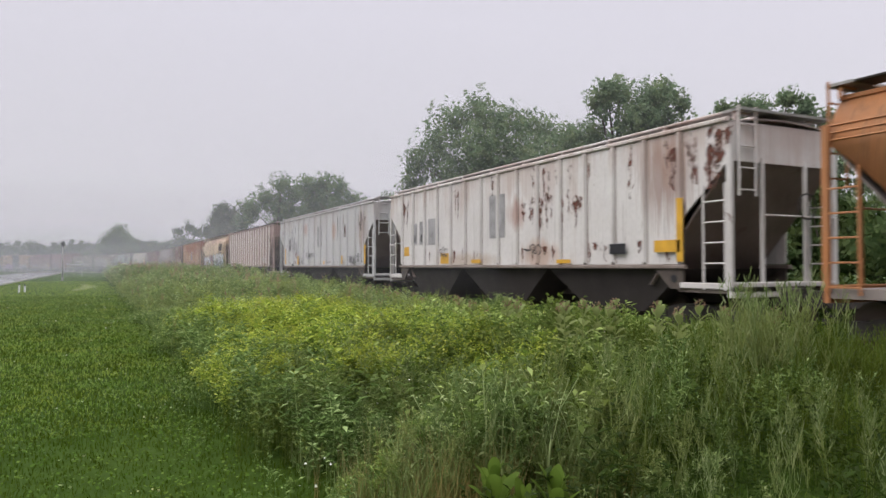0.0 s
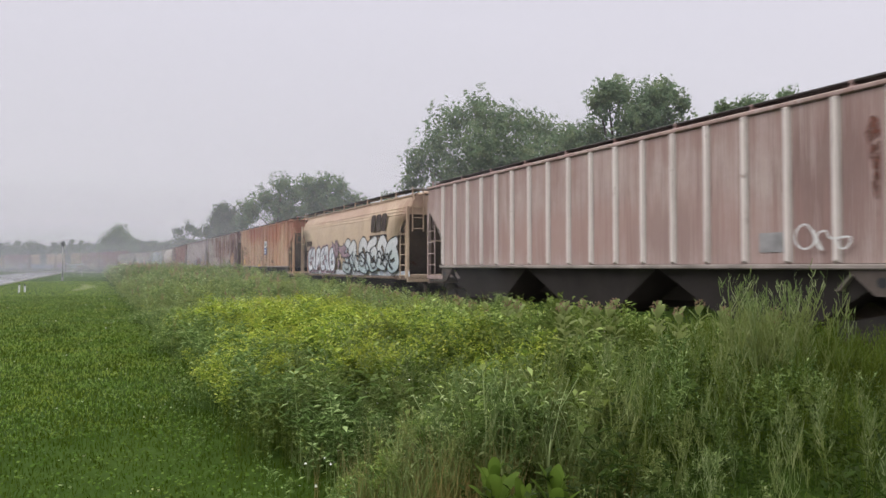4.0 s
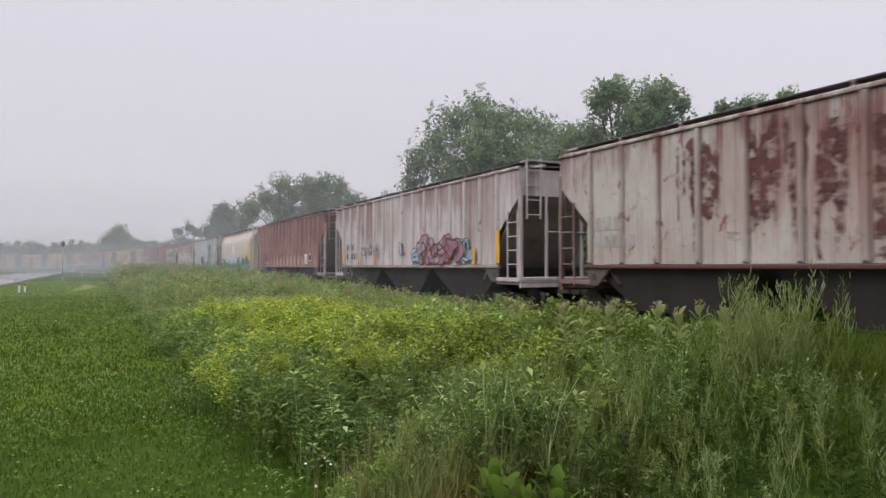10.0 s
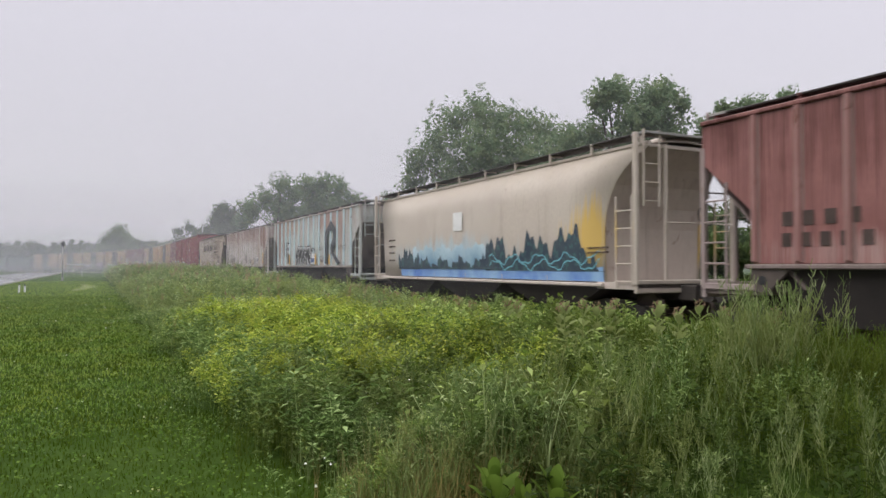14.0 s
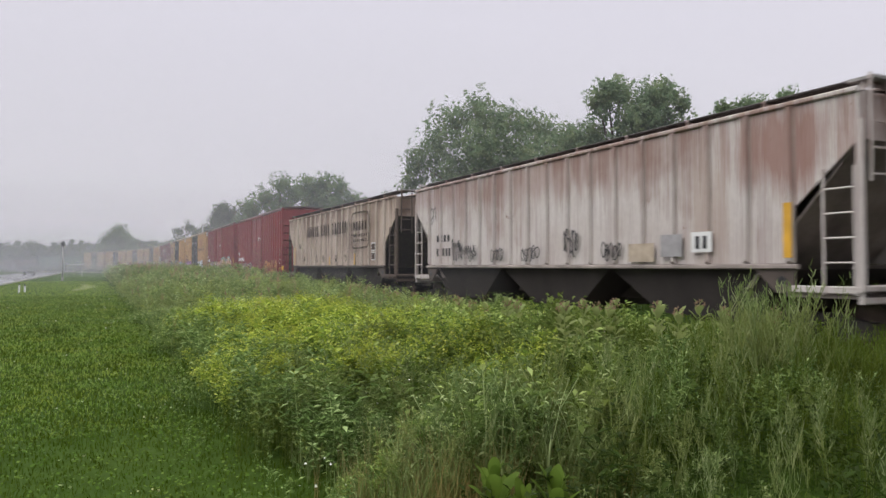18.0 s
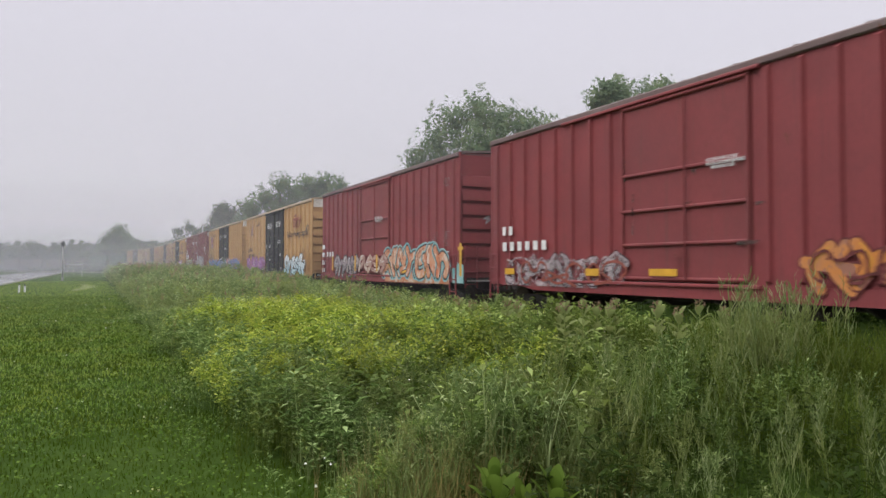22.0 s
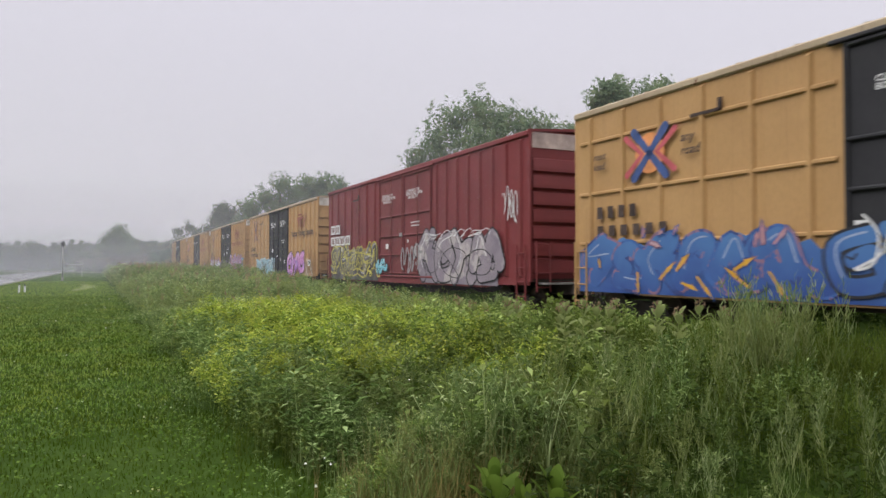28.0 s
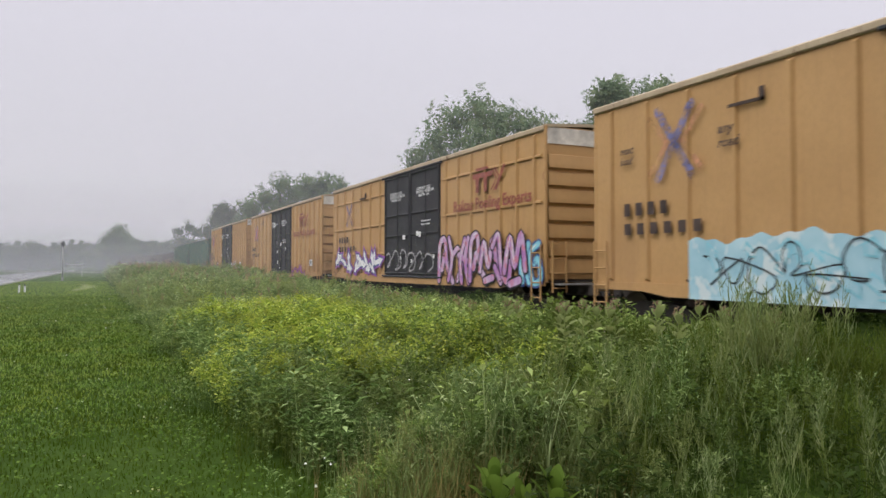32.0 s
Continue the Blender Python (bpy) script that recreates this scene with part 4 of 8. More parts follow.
decal(c, -1.72, -0.93, 2.55, 3.63, WALL, GREYP, "painted_out_patch")
for x0, x1, z0, z1 in ((-7.95, -7.4, 2.41, 3.2), (-7.18, -6.52, 2.42, 3.27), (-6.36, -5.63, 2.25, 2.94)):
    decal(c, x0, x1, z0, z1, WALL, GREYP, "painted_out_patch")
digits(c, -7.86, -7.5, 2.5, 2.76, 2, WALL - 0.007, INK)
digits(c, -7.82, -7.55, 2.9, 3.12, 2, WALL - 0.007, INK)
digits(c, -7.1, -6.62, 2.52, 2.78, 2, WALL - 0.007, INK)
digits(c, -7.05, -6.85, 2.95, 3.17, 1, WALL - 0.007, INK)
decal(c, 3.8, 4.3, 1.67, 2.0, RIBF, GREYP, "stencil_panel")
digits(c, 3.88, 4.22, 1.73, 1.94, 2, RIBF - 0.007, INK)
decal(c, -6.93, -6.58, 1.53, 1.66, RIBF, INK, "stencil_panel")
for x0, x1, z1 in ((2.64, 2.8, 2.02), (-0.35, -0.15, 1.8), (5.85, 6.05, 2.47), (-8.9, -8.74, 2.6), (-5.62, -5.4, 2.12)):
    decal(c, x0, x1, 1.62, z1, RIBF if x0 > -6 else WALL, YELLOW, "yellow_marking")
# single long dark runs below the roof, with rust beside them
for x0, z0, z1, mat, w, n in ((1.87, 2.65, 4.1, INK, 0.12, 1), (2.7, 2.7, 4.1, RUST, 0.1, 2), (2.95, 2.9, 3.6, RUST, 0.22, 4), (4.49, 3.2, 4.1, DARKST, 0.12, 1),
                              (5.2, 2.95, 4.2, INK, 0.12, 1), (5.12, 3.1, 3.6, RUST, 0.2, 3), (5.6, 3.1, 3.75, RUST, 0.34, 4), (4.86, 3.2, 4.0, DARKST, 0.08, 2),
                              (-7.29, 3.0, 3.75, INK, 0.14, 2), (-7.1, 3.1, 3.7, RUST, 0.07, 1), (-6.9, 3.3, 3.72, DARKST, 0.14, 1), (-6.41, 3.45, 3.95, INK, 0.14, 1), (-6.15, 3.55, 3.8, DARKST, 0.08, 2), (-2.5, 3.2, 4.0, RUST, 0.16, 2)):
    runs(c, x0 - 0.06, x0 + 0.06, z0, z1, mat, n, int(x0 * 10) + 200, w, least=0.8)
runs(c, -8, 6, 1.58, 1.8, RUST, 22, 9, 0.1)
tag_lines(c, 4.28, 5.65, 1.57, 2.18, RIBF, INK, 8, 4)
tag_lines(c, -9.75, -8.92, 3.08, 3.75, WALL, MAROON, 4, 5, 0.028)
tag_lines(c, -6.34, -5.65, 1.6, 2.4, RIBF, MAROON, 4, 6, 0.028)
tag_lines(c, -3.75, -2.3, 1.95, 2.3, RIBF, INK, 6, 7, 0.03)
tag_lines(c, -5.27, -4.95, 1.67, 2.0, RIBF, DARKST, 2, 8, 0.03)
tag_lines(c, -4.72, -4.5, 1.62, 1.92, RIBF, INK, 3, 12, 0.03)

# 3: pinkish grey
c = hopper("pinkish grey ribbed covered hopper with brown stains", lens[3], P("pink_grey_paint", (0.5, 0.4, 0.375), (0.42, 0.3, 0.28), soak=((0.24, 0.14, 0.125), 0.5, 2.6), patches=((6.5, 2.8, 1.0, 1.6, (0.16, 0.09, 0.08), 0.7), (0, 2.3, 7.0, 0.9, (0.32, 0.2, 0.18), 0.6), (3, 2.2, 1.2, 0.8, (0.24, 0.17, 0.16), 0.5), (-5, 2.3, 1.6, 0.8, (0.26, 0.17, 0.16), 0.5)), amount=0.15, streak=0.7, streak_col=(0.22, 0.13, 0.12), seed=6), 18,
           rib_mat=P("pale_rib_paint", (0.84, 0.77, 0.74), (0.74, 0.65, 0.62), seed=7))
place(c, G[3], G[4], 3)
runs(c, 5.5, 7, 2.0, 4.0, RUST, 8, 22, 0.22)
decal(c, 3.4, 3.9, 1.75, 2.1, WALL, GREYP, "stencil_panel")
tag_lines(c, 4.2, 5.2, 1.7, 2.2, RIBF, CHALK, 3, 23)

# 4: tan, smooth-sided
c = hopper("tan curved-side covered hopper with silver graffiti along it", lens[4], P("tan_paint", (0.64, 0.49, 0.35), (0.57, 0.43, 0.31), soak=((0.33, 0.2, 0.15), 0.45, 3.0), patches=((7.4, 3.5, 0.9, 1.0, (0.24, 0.14, 0.09), 0.6), (0, 4.0, 8, 0.35, (0.34, 0.22, 0.17), 0.6), (-7.6, 2.0, 0.8, 1.6, (0.3, 0.2, 0.14), 0.5)), amount=0.1, streak=0.3, streak_col=(0.25, 0.15, 0.1), seed=8), curve=True, sill=1.1, dark=P("tan_end_dark", (0.2, 0.14, 0.1), (0.12, 0.08, 0.06), amount=0.3, seed=3))
place(c, G[4], G[5], 4)
for i in range(3):
    x = 2.5 + 0.62 * i
    part("emblem_block", Mesh().prism([(x + 0.06, 2.98), (x + 0.44, 2.98), (x + 0.52, 3.08), (x + 0.66, 3.6), (x + 0.6, 3.7), (x + 0.24, 3.7), (x + 0.12, 3.6), (x, 3.08)], -1.56, -1.552), BROWN, c, "dark brown slanted emblem block")
part("emblem_bar", Mesh().box(2.4, 4.35, -1.56, -1.552, 2.72, 2.84), BROWN, c, "dark brown bar under the emblem")
digits(c, -7.9, -6.8, 2.62, 2.9, 4, -1.55, BROWN)
digits(c, -7.9, -6.2, 2.15, 2.42, 6, -1.55, BROWN)
SILVER = spray_mat("silver_spray", c, (0.55, 0.55, 0.6), (0.3, 0.36, 0.42), (0.7, 0.72, 0.75), 1.6)
AQUA = spray_mat("aqua_spray", c, (0.33, 0.42, 0.44), (0.52, 0.52, 0.53), None, 0.9, (1.2, 2.4))
MAUVE = plain("mauve_spray", (0.3, 0.2, 0.24), 0.6)
skyline(c, -7.4, 6.6, lambda x: 1.12, jag(4, 1.32, 0.05), SILVER, 0.006)
graffiti(c, -7.4, -2.6, 1.2, 2.6, -1.56, SILVER, INK, MAUVE, CHALK, 6, 0.42, 14)
graffiti(c, -2.5, -1.0, 1.45, 2.75, -1.575, MAUVE, INK, None, CHALK, 3, 0.22, 15)
graffiti(c, -1.2, 5.6, 1.15, 2.85, -1.565, AQUA, INK, None, CHALK, 6, 0.42, 17, 0.3)
tag_lines(c, -1.0, 5.4, 1.2, 2.3, -1.60, INK, 9, 18, 0.07)
small_marks(c, 7.5, -1.56, BROWN, 5)

# 5: rusty orange-brown
c = hopper("rusty orange-brown ribbed covered hopper with a small sign", lens[5], P("rusty_tan_paint", (0.6, 0.43, 0.3), (0.55, 0.33, 0.21), soak=((0.27, 0.09, 0.055), 0.8, 2.0), patches=((-3.0, 3.9, 3.2, 0.9, (0.3, 0.1, 0.055), 0.75), (3.5, 3.8, 3.5, 1.0, (0.32, 0.11, 0.06), 0.75), (7.5, 3.4, 1.0, 1.4, (0.24, 0.1, 0.06), 0.6)), amount=0.22, streak=0.8, streak_col=(0.34, 0.13, 0.07), rust=(0.24, 0.08, 0.04), seed=9), 15)
place(c, G[5], G[6], 5)
decal(c, 0.42, 1.15, 2.82, 3.25, RIBF, CHALK, "sign_plate", "white sign plate with a dark diamond")
decal(c, 0.42, 1.15, 2.32, 2.81, RIBF, BLUE, "sign_plate", "blue lower half of the sign")
part("diamond", Mesh().prism([(0.78, 2.88), (0.98, 3.05), (0.78, 3.22), (0.58, 3.05)], RIBF - 0.014, RIBF - 0.008), INK, c)
bars(c, 0.5, 1.08, 2.4, 2.75, RIBF - 0.007, CHALK, 2, "lettering", 9)
digits(c, -7.35, -6.2, 2.8, 3.08, 4, WALL, BROWN)
digits(c, -7.35, -6.0, 2.42, 2.68, 6, WALL, BROWN)
tag_lines(c, -0.7, 0.3, 1.78, 2.35, RIBF, INK, 5, 42)
decal(c, -1.55, -0.85, 1.5, 1.64, RIBF, YELLOW, "yellow_marking")
decal(c, -7.3, -7.0, 1.7, 2.1, WALL, YELLOW, "yellow_marking")
small_marks(c, 6.5, RIBF, BROWN, 6)

# 6: white with peeling maroon
c = hopper("dirty white covered hopper with peeling maroon lettering", lens[6], P("peeling_paint", (0.52, 0.48, 0.455), (0.42, 0.35, 0.325), soak=((0.14, 0.045, 0.042), 0.85, 1.7), patches=((6.5, 3.2, 1.6, 1.5, (0.13, 0.05, 0.045), 0.85), (1.0, 3.0, 4.5, 1.3, (0.26, 0.12, 0.1), 0.6), (5.9, 2.0, 0.8, 0.7, (0.42, 0.22, 0.07), 0.6)), rust=(0.17, 0.05, 0.045), amount=0.4, streak=0.45, streak_col=(0.2, 0.1, 0.08), seed=10), 14, dark=P("maroon_end", (0.12, 0.05, 0.045), (0.08, 0.04, 0.035), amount=0.3, seed=4), trim=P("grimy_end_fittings", (0.26, 0.19, 0.18), (0.16, 0.09, 0.085), amount=0.3, seed=6))
place(c, G[6], G[7], 6)
for i, (x0, x1, zb) in enumerate(((-4.6, -4.1, 2.4), (-3.4, -2.9, 2.3), (-2.0, -1.5, 2.5), (-1.1, 0.2, 1.6), (0.6, 1.1, 2.0), (1.6, 2.1, 2.2), (2.7, 3.1, 2.6), (3.6, 4.4, 2.8), (4.9, 5.3, 2.4), (5.5, 7.0, 2.6))):
    skyline(c, x0, x1, jag(60 + i, zb, 0.18, 9), jag(80 + i, 3.8, 0.2, 7), PEEL, 0.008, 14, "peeling_lettering")
runs(c, -6, 7.6, 1.6, 4.2, PEEL, 44, 61, 0.24)
decal(c, 4.45, 5.0, 1.78, 2.1, RIBF, INK, "stencil_panel")
runs(c, 5.9, 6.7, 1.6, 2.8, plain("orange_run", (0.5, 0.24, 0.05), 0.8), 7, 62, 0.16)
runs(c, 2.8, 3.4, 1.6, 2.4, plain("yellow_run", (0.5, 0.4, 0.12), 0.8), 5, 63, 0.16)
digits(c, -7.9, -6.9, 2.35, 2.65, 3, WALL, GREYP)
digits(c, -7.9, -6.4, 1.95, 2.22, 5, WALL, GREYP)

# 7: pale grey with red and blue piece
c = hopper("pale grey covered hopper with red and blue graffiti", lens[7], P("pale_grey_paint", (0.62, 0.57, 0.59), (0.5, 0.43, 0.44), soak=((0.19, 0.12, 0.118), 0.92, 1.3), patches=((-6, 4.0, 3.5, 0.7, (0.24, 0.15, 0.15), 0.75), (4, 4.0, 4.5, 0.6, (0.24, 0.16, 0.16), 0.7), (6.6, 3.0, 1.0, 1.2, (0.24, 0.16, 0.15), 0.6), (-1.5, 3.2, 2.0, 0.8, (0.34, 0.26, 0.25), 0.5)), amount=0.12, streak=0.65, streak_col=(0.26, 0.19, 0.19), seed=11), 15, rib_mat=P("pale_grey_rib", (0.63, 0.57, 0.58), (0.52, 0.45, 0.46), seed=18))
place(c, G[7], G[8], 7)
REDS = spray_mat("red_spray", c, (0.2, 0.08, 0.12), (0.3, 0.21, 0.26), (0.27, 0.32, 0.38), 1.2)
BLUES = spray_mat("blue_spray", c, (0.1, 0.2, 0.34), (0.24, 0.36, 0.46), None, 1.2)
graffiti(c, -0.6, 0.4, 1.62, 2.2, RIBF, BLUES, INK, None, CHALK, 2, 0.3, 70)
graffiti(c, 0.1, 3.3, 1.58, 2.66, RIBF - 0.012, REDS, MAROON, None, None, 4, 0.42, 71, 0.25)
tag_lines(c, 0.2, 3.3, 1.65, 2.55, RIBF - 0.035, MAROON, 6, 73, 0.07)
graffiti(c, 3.2, 3.9, 1.6, 2.45, RIBF, BLUES, INK, None, CHALK, 2, 0.3, 72)
decal(c, 3.8, 4.3, 1.72, 2.0, RIBF, GREYP, "stencil_panel")
for x0, x1, z1 in ((4.15, 4.36, 2.1), (5.62, 5.84, 2.6), (-6.4, -6.25, 2.1), (-4.66, -4.5, 2.1), (-8.65, -8.5, 2.3)):
    decal(c, x0, x1, 1.6, z1, RIBF, YELLOW, "yellow_marking")
digits(c, -8.45, -7.4, 2.25, 2.52, 4, WALL, INK)
digits(c, -8.45, -6.85, 1.82, 2.1, 5, WALL, INK)
for x0, x1, s in ((-6.3, -5.5, 74), (-5.4, -4.7, 75), (-4.5, -4.0, 76), (-1.95, -1.25, 77)):
    tag_lines(c, x0, x1, 1.85, 2.5, RIBF, INK, 4, s)

# 8: dull red
c = hopper("faded dark red ribbed covered hopper with pale dust", lens[8], P("dull_red_paint", (0.34, 0.155, 0.145), (0.24, 0.1, 0.092), soak=((0.09, 0.03, 0.028), 0.9, 1.5), patches=((-3, 3.6, 2.5, 1.0, (0.12, 0.045, 0.04), 0.75), (3, 3.4, 2.0, 1.2, (0.15, 0.055, 0.05), 0.7), (0.5, 1.75, 7.5, 0.4, (0.42, 0.3, 0.28), 0.65), (6.5, 3.6, 1.8, 1.0, (0.13, 0.05, 0.045), 0.7)), amount=0.12, streak=0.75, streak_col=(0.16, 0.07, 0.065), seed=12), 17,
           rib_mat=P("paler_red_rib", (0.4, 0.23, 0.215), (0.3, 0.14, 0.13), streak=0.4, seed=3), dark=P("dusty_end_sheet", (0.27, 0.22, 0.205), (0.2, 0.15, 0.14), seed=8), trim=P("pale_end_fittings", (0.42, 0.35, 0.34), (0.3, 0.22, 0.21), amount=0.3, seed=9))
place(c, G[8], G[9], 8)
digits(c, -8.2, -6.6, 2.2, 2.45, 4, WALL, BROWN)
digits(c, -8.2, -6.4, 1.84, 2.08, 5, WALL, BROWN)
decal(c, 3.2, 3.75, 1.65, 2.2, RIBF, CHALK, "stencil_panel")
bars(c, 3.25, 3.7, 1.7, 2.1, RIBF - 0.008, GREYP, 3)
runs(c, 1.95, 2.25, 1.6, 2.2, YELLOW, 3, 81, 0.14)
runs(c, 3.75, 3.95, 1.6, 2.2, YELLOW, 3, 82, 0.12)
decal(c, 4.1, 4.6, 1.82, 2.2, RIBF, CHALK, "stencil_panel")
decal(c, 4.14, 4.56, 1.86, 2.16, RIBF - 0.007, INK, "stencil_panel")

# 9: cream, rounded
c = hopper("cream rounded covered hopper with a painted blue skyline", lens[9], P("cream_paint", (0.576, 0.512, 0.448), (0.512, 0.440, 0.384), patches=((6.6, 2.2, 1.2, 0.9, (0.6, 0.4, 0.1), 0.9), (-1.3, 1.9, 4.0, 0.6, (0.34, 0.47, 0.55), 0.6), (0, 4.1, 9, 0.25, (0.42, 0.36, 0.3), 0.6)), amount=0.05, streak=0.12, seed=13), curve="round", sill=1.12, dark=P("cream_end", (0.64, 0.56, 0.51), (0.52, 0.44, 0.39), seed=2))
place(c, G[9], G[10], 9)
NAVY = spray_mat("navy_spray", c, (0.03, 0.045, 0.07), (0.05, 0.07, 0.085), (0.05, 0.1, 0.11), 2.0)
SKYB = spray_mat("sky_spray", c, (0.13, 0.25, 0.36), (0.44, 0.56, 0.62), None, 1.1, (1.4, 2.4))
BAND = spray_mat("blue_band", c, (0.1, 0.2, 0.5), (0.25, 0.4, 0.6), None, 0.9)
skyline(c, -6.4, 5.9, lambda x: 1.14, jag(92, 1.48, 0.03), BAND, 0.008)
skyline(c, -6.6, -4.6, lambda x: 1.4, jag(93, 1.95, 0.3, 4), NAVY, 0.01)
skyline(c, 0.3, 6.0, lambda x: 1.38, lambda x: jag(95, 2.05, 0.5, 3.2)(x) + 0.35 * math.exp(-((x - 4.2) / 0.5) ** 2) - 0.5 * max(0, x - 4.8), NAVY, 0.015, 70)
skyline(c, -5.2, 0.5, lambda x: 1.45, jag(96, 2.15, 0.16, 5.0), SKYB, 0.009, 60)
skyline(c, -5.4, 0.6, lambda x: 1.42, jag(97, 1.66, 0.25, 4.5), NAVY, 0.03, 60)
m = Mesh()
for k in range(2):
    stroke(m, [(0.6 + i * 0.14, 1.55 + k * 0.16 + 0.13 * math.sin(i * 0.7 + k) + 0.05 * math.sin(i * 1.9)) for i in range(38)], 0.03, 0)
part("graffiti_wave", fit_side(c, m, 0.024), CYAN, c)
decal(c, -1.84, -1.2, 2.68, 3.28, -1.545, CHALK, "painted_patch")
bars(c, 5.35, 6.15, 1.8, 2.02, -1.55, BROWN, 2)
for z in (1.7, 2.0, 2.25, 2.5):
    bars(c, -7.6, -6.9, z, z + 0.14, -1.55, BROWN, 1, "lettering", z)

# 10: pale teal
c = hopper("pale teal ribbed covered hopper with a big dark emblem", lens[10], P("teal_paint", (0.47, 0.53, 0.52), (0.48, 0.45, 0.425), soak=((0.24, 0.135, 0.105), 0.55, 2.3), patches=((-7.0, 3.2, 1.4, 1.8, (0.22, 0.13, 0.11), 0.8), (-4.5, 3.9, 2.5, 0.6, (0.33, 0.23, 0.18), 0.7), (3.4, 3.9, 2.0, 0.7, (0.26, 0.14, 0.11), 0.75), (5.5, 3.0, 1.2, 1.4, (0.28, 0.17, 0.13), 0.65), (0, 1.7, 5, 0.25, (0.38, 0.24, 0.15), 0.5)), amount=0.12, streak=0.5, streak_col=(0.26, 0.16, 0.14), seed=14), 15,
           rib_mat=P("blue_rib_paint", (0.5, 0.66, 0.72), (0.56, 0.66, 0.69), streak=0.2, seed=5))
place(c, G[10], G[11], 10)
m = Mesh()
for poly in ([(1.76, 1.65), (2.18, 1.65), (2.18, 3.05), (1.76, 3.25)], [(1.76, 3.25), (2.18, 3.05), (2.75, 3.4), (2.75, 3.83)],
             [(2.75, 3.83), (2.75, 3.4), (3.12, 3.2), (3.55, 3.4)], [(3.55, 3.4), (3.12, 3.2), (3.12, 2.85), (3.55, 2.65)],
             [(3.12, 2.85), (3.55, 2.65), (3.1, 2.3), (2.7, 2.55)], [(2.7, 2.55), (3.1, 2.3), (2.75, 2.05)], [(2.7, 2.3), (3.05, 2.3), (4.35, 1.65), (3.7, 1.65)]):
    m.prism(poly, RIBF - 0.006, RIBF)
part("emblem", m, plain("dark_grey_emblem", (0.06, 0.065, 0.075), 0.65, 0, 0.35, 4.0), c, "large dark grey angular emblem")
graffiti(c, -4.1, -1.1, 1.55, 2.57, RIBF - 0.004, INK, CHALK, INK, None, 4, 0.42, 103)
decal(c, -7.25, -6.65, 2.1, 3.0, WALL, INK, "number_panel")
decal(c, -6.45, -5.8, 1.68, 3.0, WALL, INK, "number_panel")
for x in (-7.15, -6.35):
    digits(c, x, x + 0.45, 2.65, 2.88, 2, WALL - 0.007, CHALK)
    digits(c, x, x + 0.45, 2.25, 2.5, 2, WALL - 0.007, CHALK)
decal(c, -0.95, -0.1, 1.65, 2.2, RIBF, CHALK, "stencil_panel")
decal(c, -0.9, -0.2, 1.72, 1.95, RIBF - 0.007, BLUE, "stencil_panel")
for x0, z1 in ((-5.75, 2.2), (-0.08, 2.2), (2.45, 2.1)):
    decal(c, x0, x0 + 0.18, 1.62, z1, RIBF - 0.01, YELLOW, "yellow_marking")
for x0, x1, s in ((-0.95, -0.1, 104), (0.7, 1.5, 105), (0.8, 1.5, 106), (4.0, 5.2, 107)):
    tag_lines(c, x0, x1, 1.7 if s == 106 else 2.3, 2.1 if s == 106 else 2.55, RIBF, INK, 4, s)

# 11: dirty white with tags
c = hopper("dirty white ribbed covered hopper with scrawled black tags", lens[11], P("dirty_white_paint", (0.64, 0.6, 0.585), (0.53, 0.47, 0.45), soak=((0.21, 0.13, 0.11), 0.85, 1.9), patches=((7.2, 3.6, 1.4, 0.9, (0.22, 0.1, 0.075), 0.75), (1.5, 3.9, 5.0, 0.7, (0.3, 0.22, 0.2), 0.7), (-6, 3.9, 3.0, 0.6, (0.3, 0.22, 0.21), 0.65), (5.5, 2.6, 0.6, 1.5, (0.34, 0.26, 0.22), 0.55)), amount=0.15, streak=0.6, streak_col=(0.3, 0.22, 0.21), seed=15), 17)
place(c, G[11], G[12], 11)
decal(c, 3.7, 4.22, 1.78, 2.18, RIBF, CHALK, "stencil_panel")
digits(c, 3.78, 4.15, 1.85, 2.1, 2, RIBF - 0.007, INK)
decal(c, 1.85, 2.65, 1.6, 2.0, RIBF, plain("tan_patch", (0.4, 0.33, 0.26), 0.7), "stencil_panel")
decal(c, 2.85, 3.45, 1.7, 2.16, RIBF, GREYP, "stencil_panel")
decal(c, 5.8, 5.97, 1.65, 2.6, RIBF, YELLOW, "yellow_marking")
digits(c, -8.2, -7.1, 2.35, 2.58, 4, WALL, INK)
digits(c, -8.2, -7.05, 1.86, 2.12, 5, WALL, INK)
for x0, x1, z1, s, n in ((-6.86, -6.1, 2.42, 111, 7), (-5.96, -5.2, 2.25, 112, 7), (-4.27, -3.55, 2.12, 113, 6), (-2.6, -1.7, 2.1, 114, 5), (-0.6, 0.0, 2.5, 115, 6), (0.9, 1.6, 2.1, 116, 5), (-8.9, -8.2, 3.6, 117, 3)):
    tag_lines(c, x0, x1, 1.62 if s != 117 else 2.9, z1, RIBF if s != 117 else WALL, INK, n, s, 0.034)

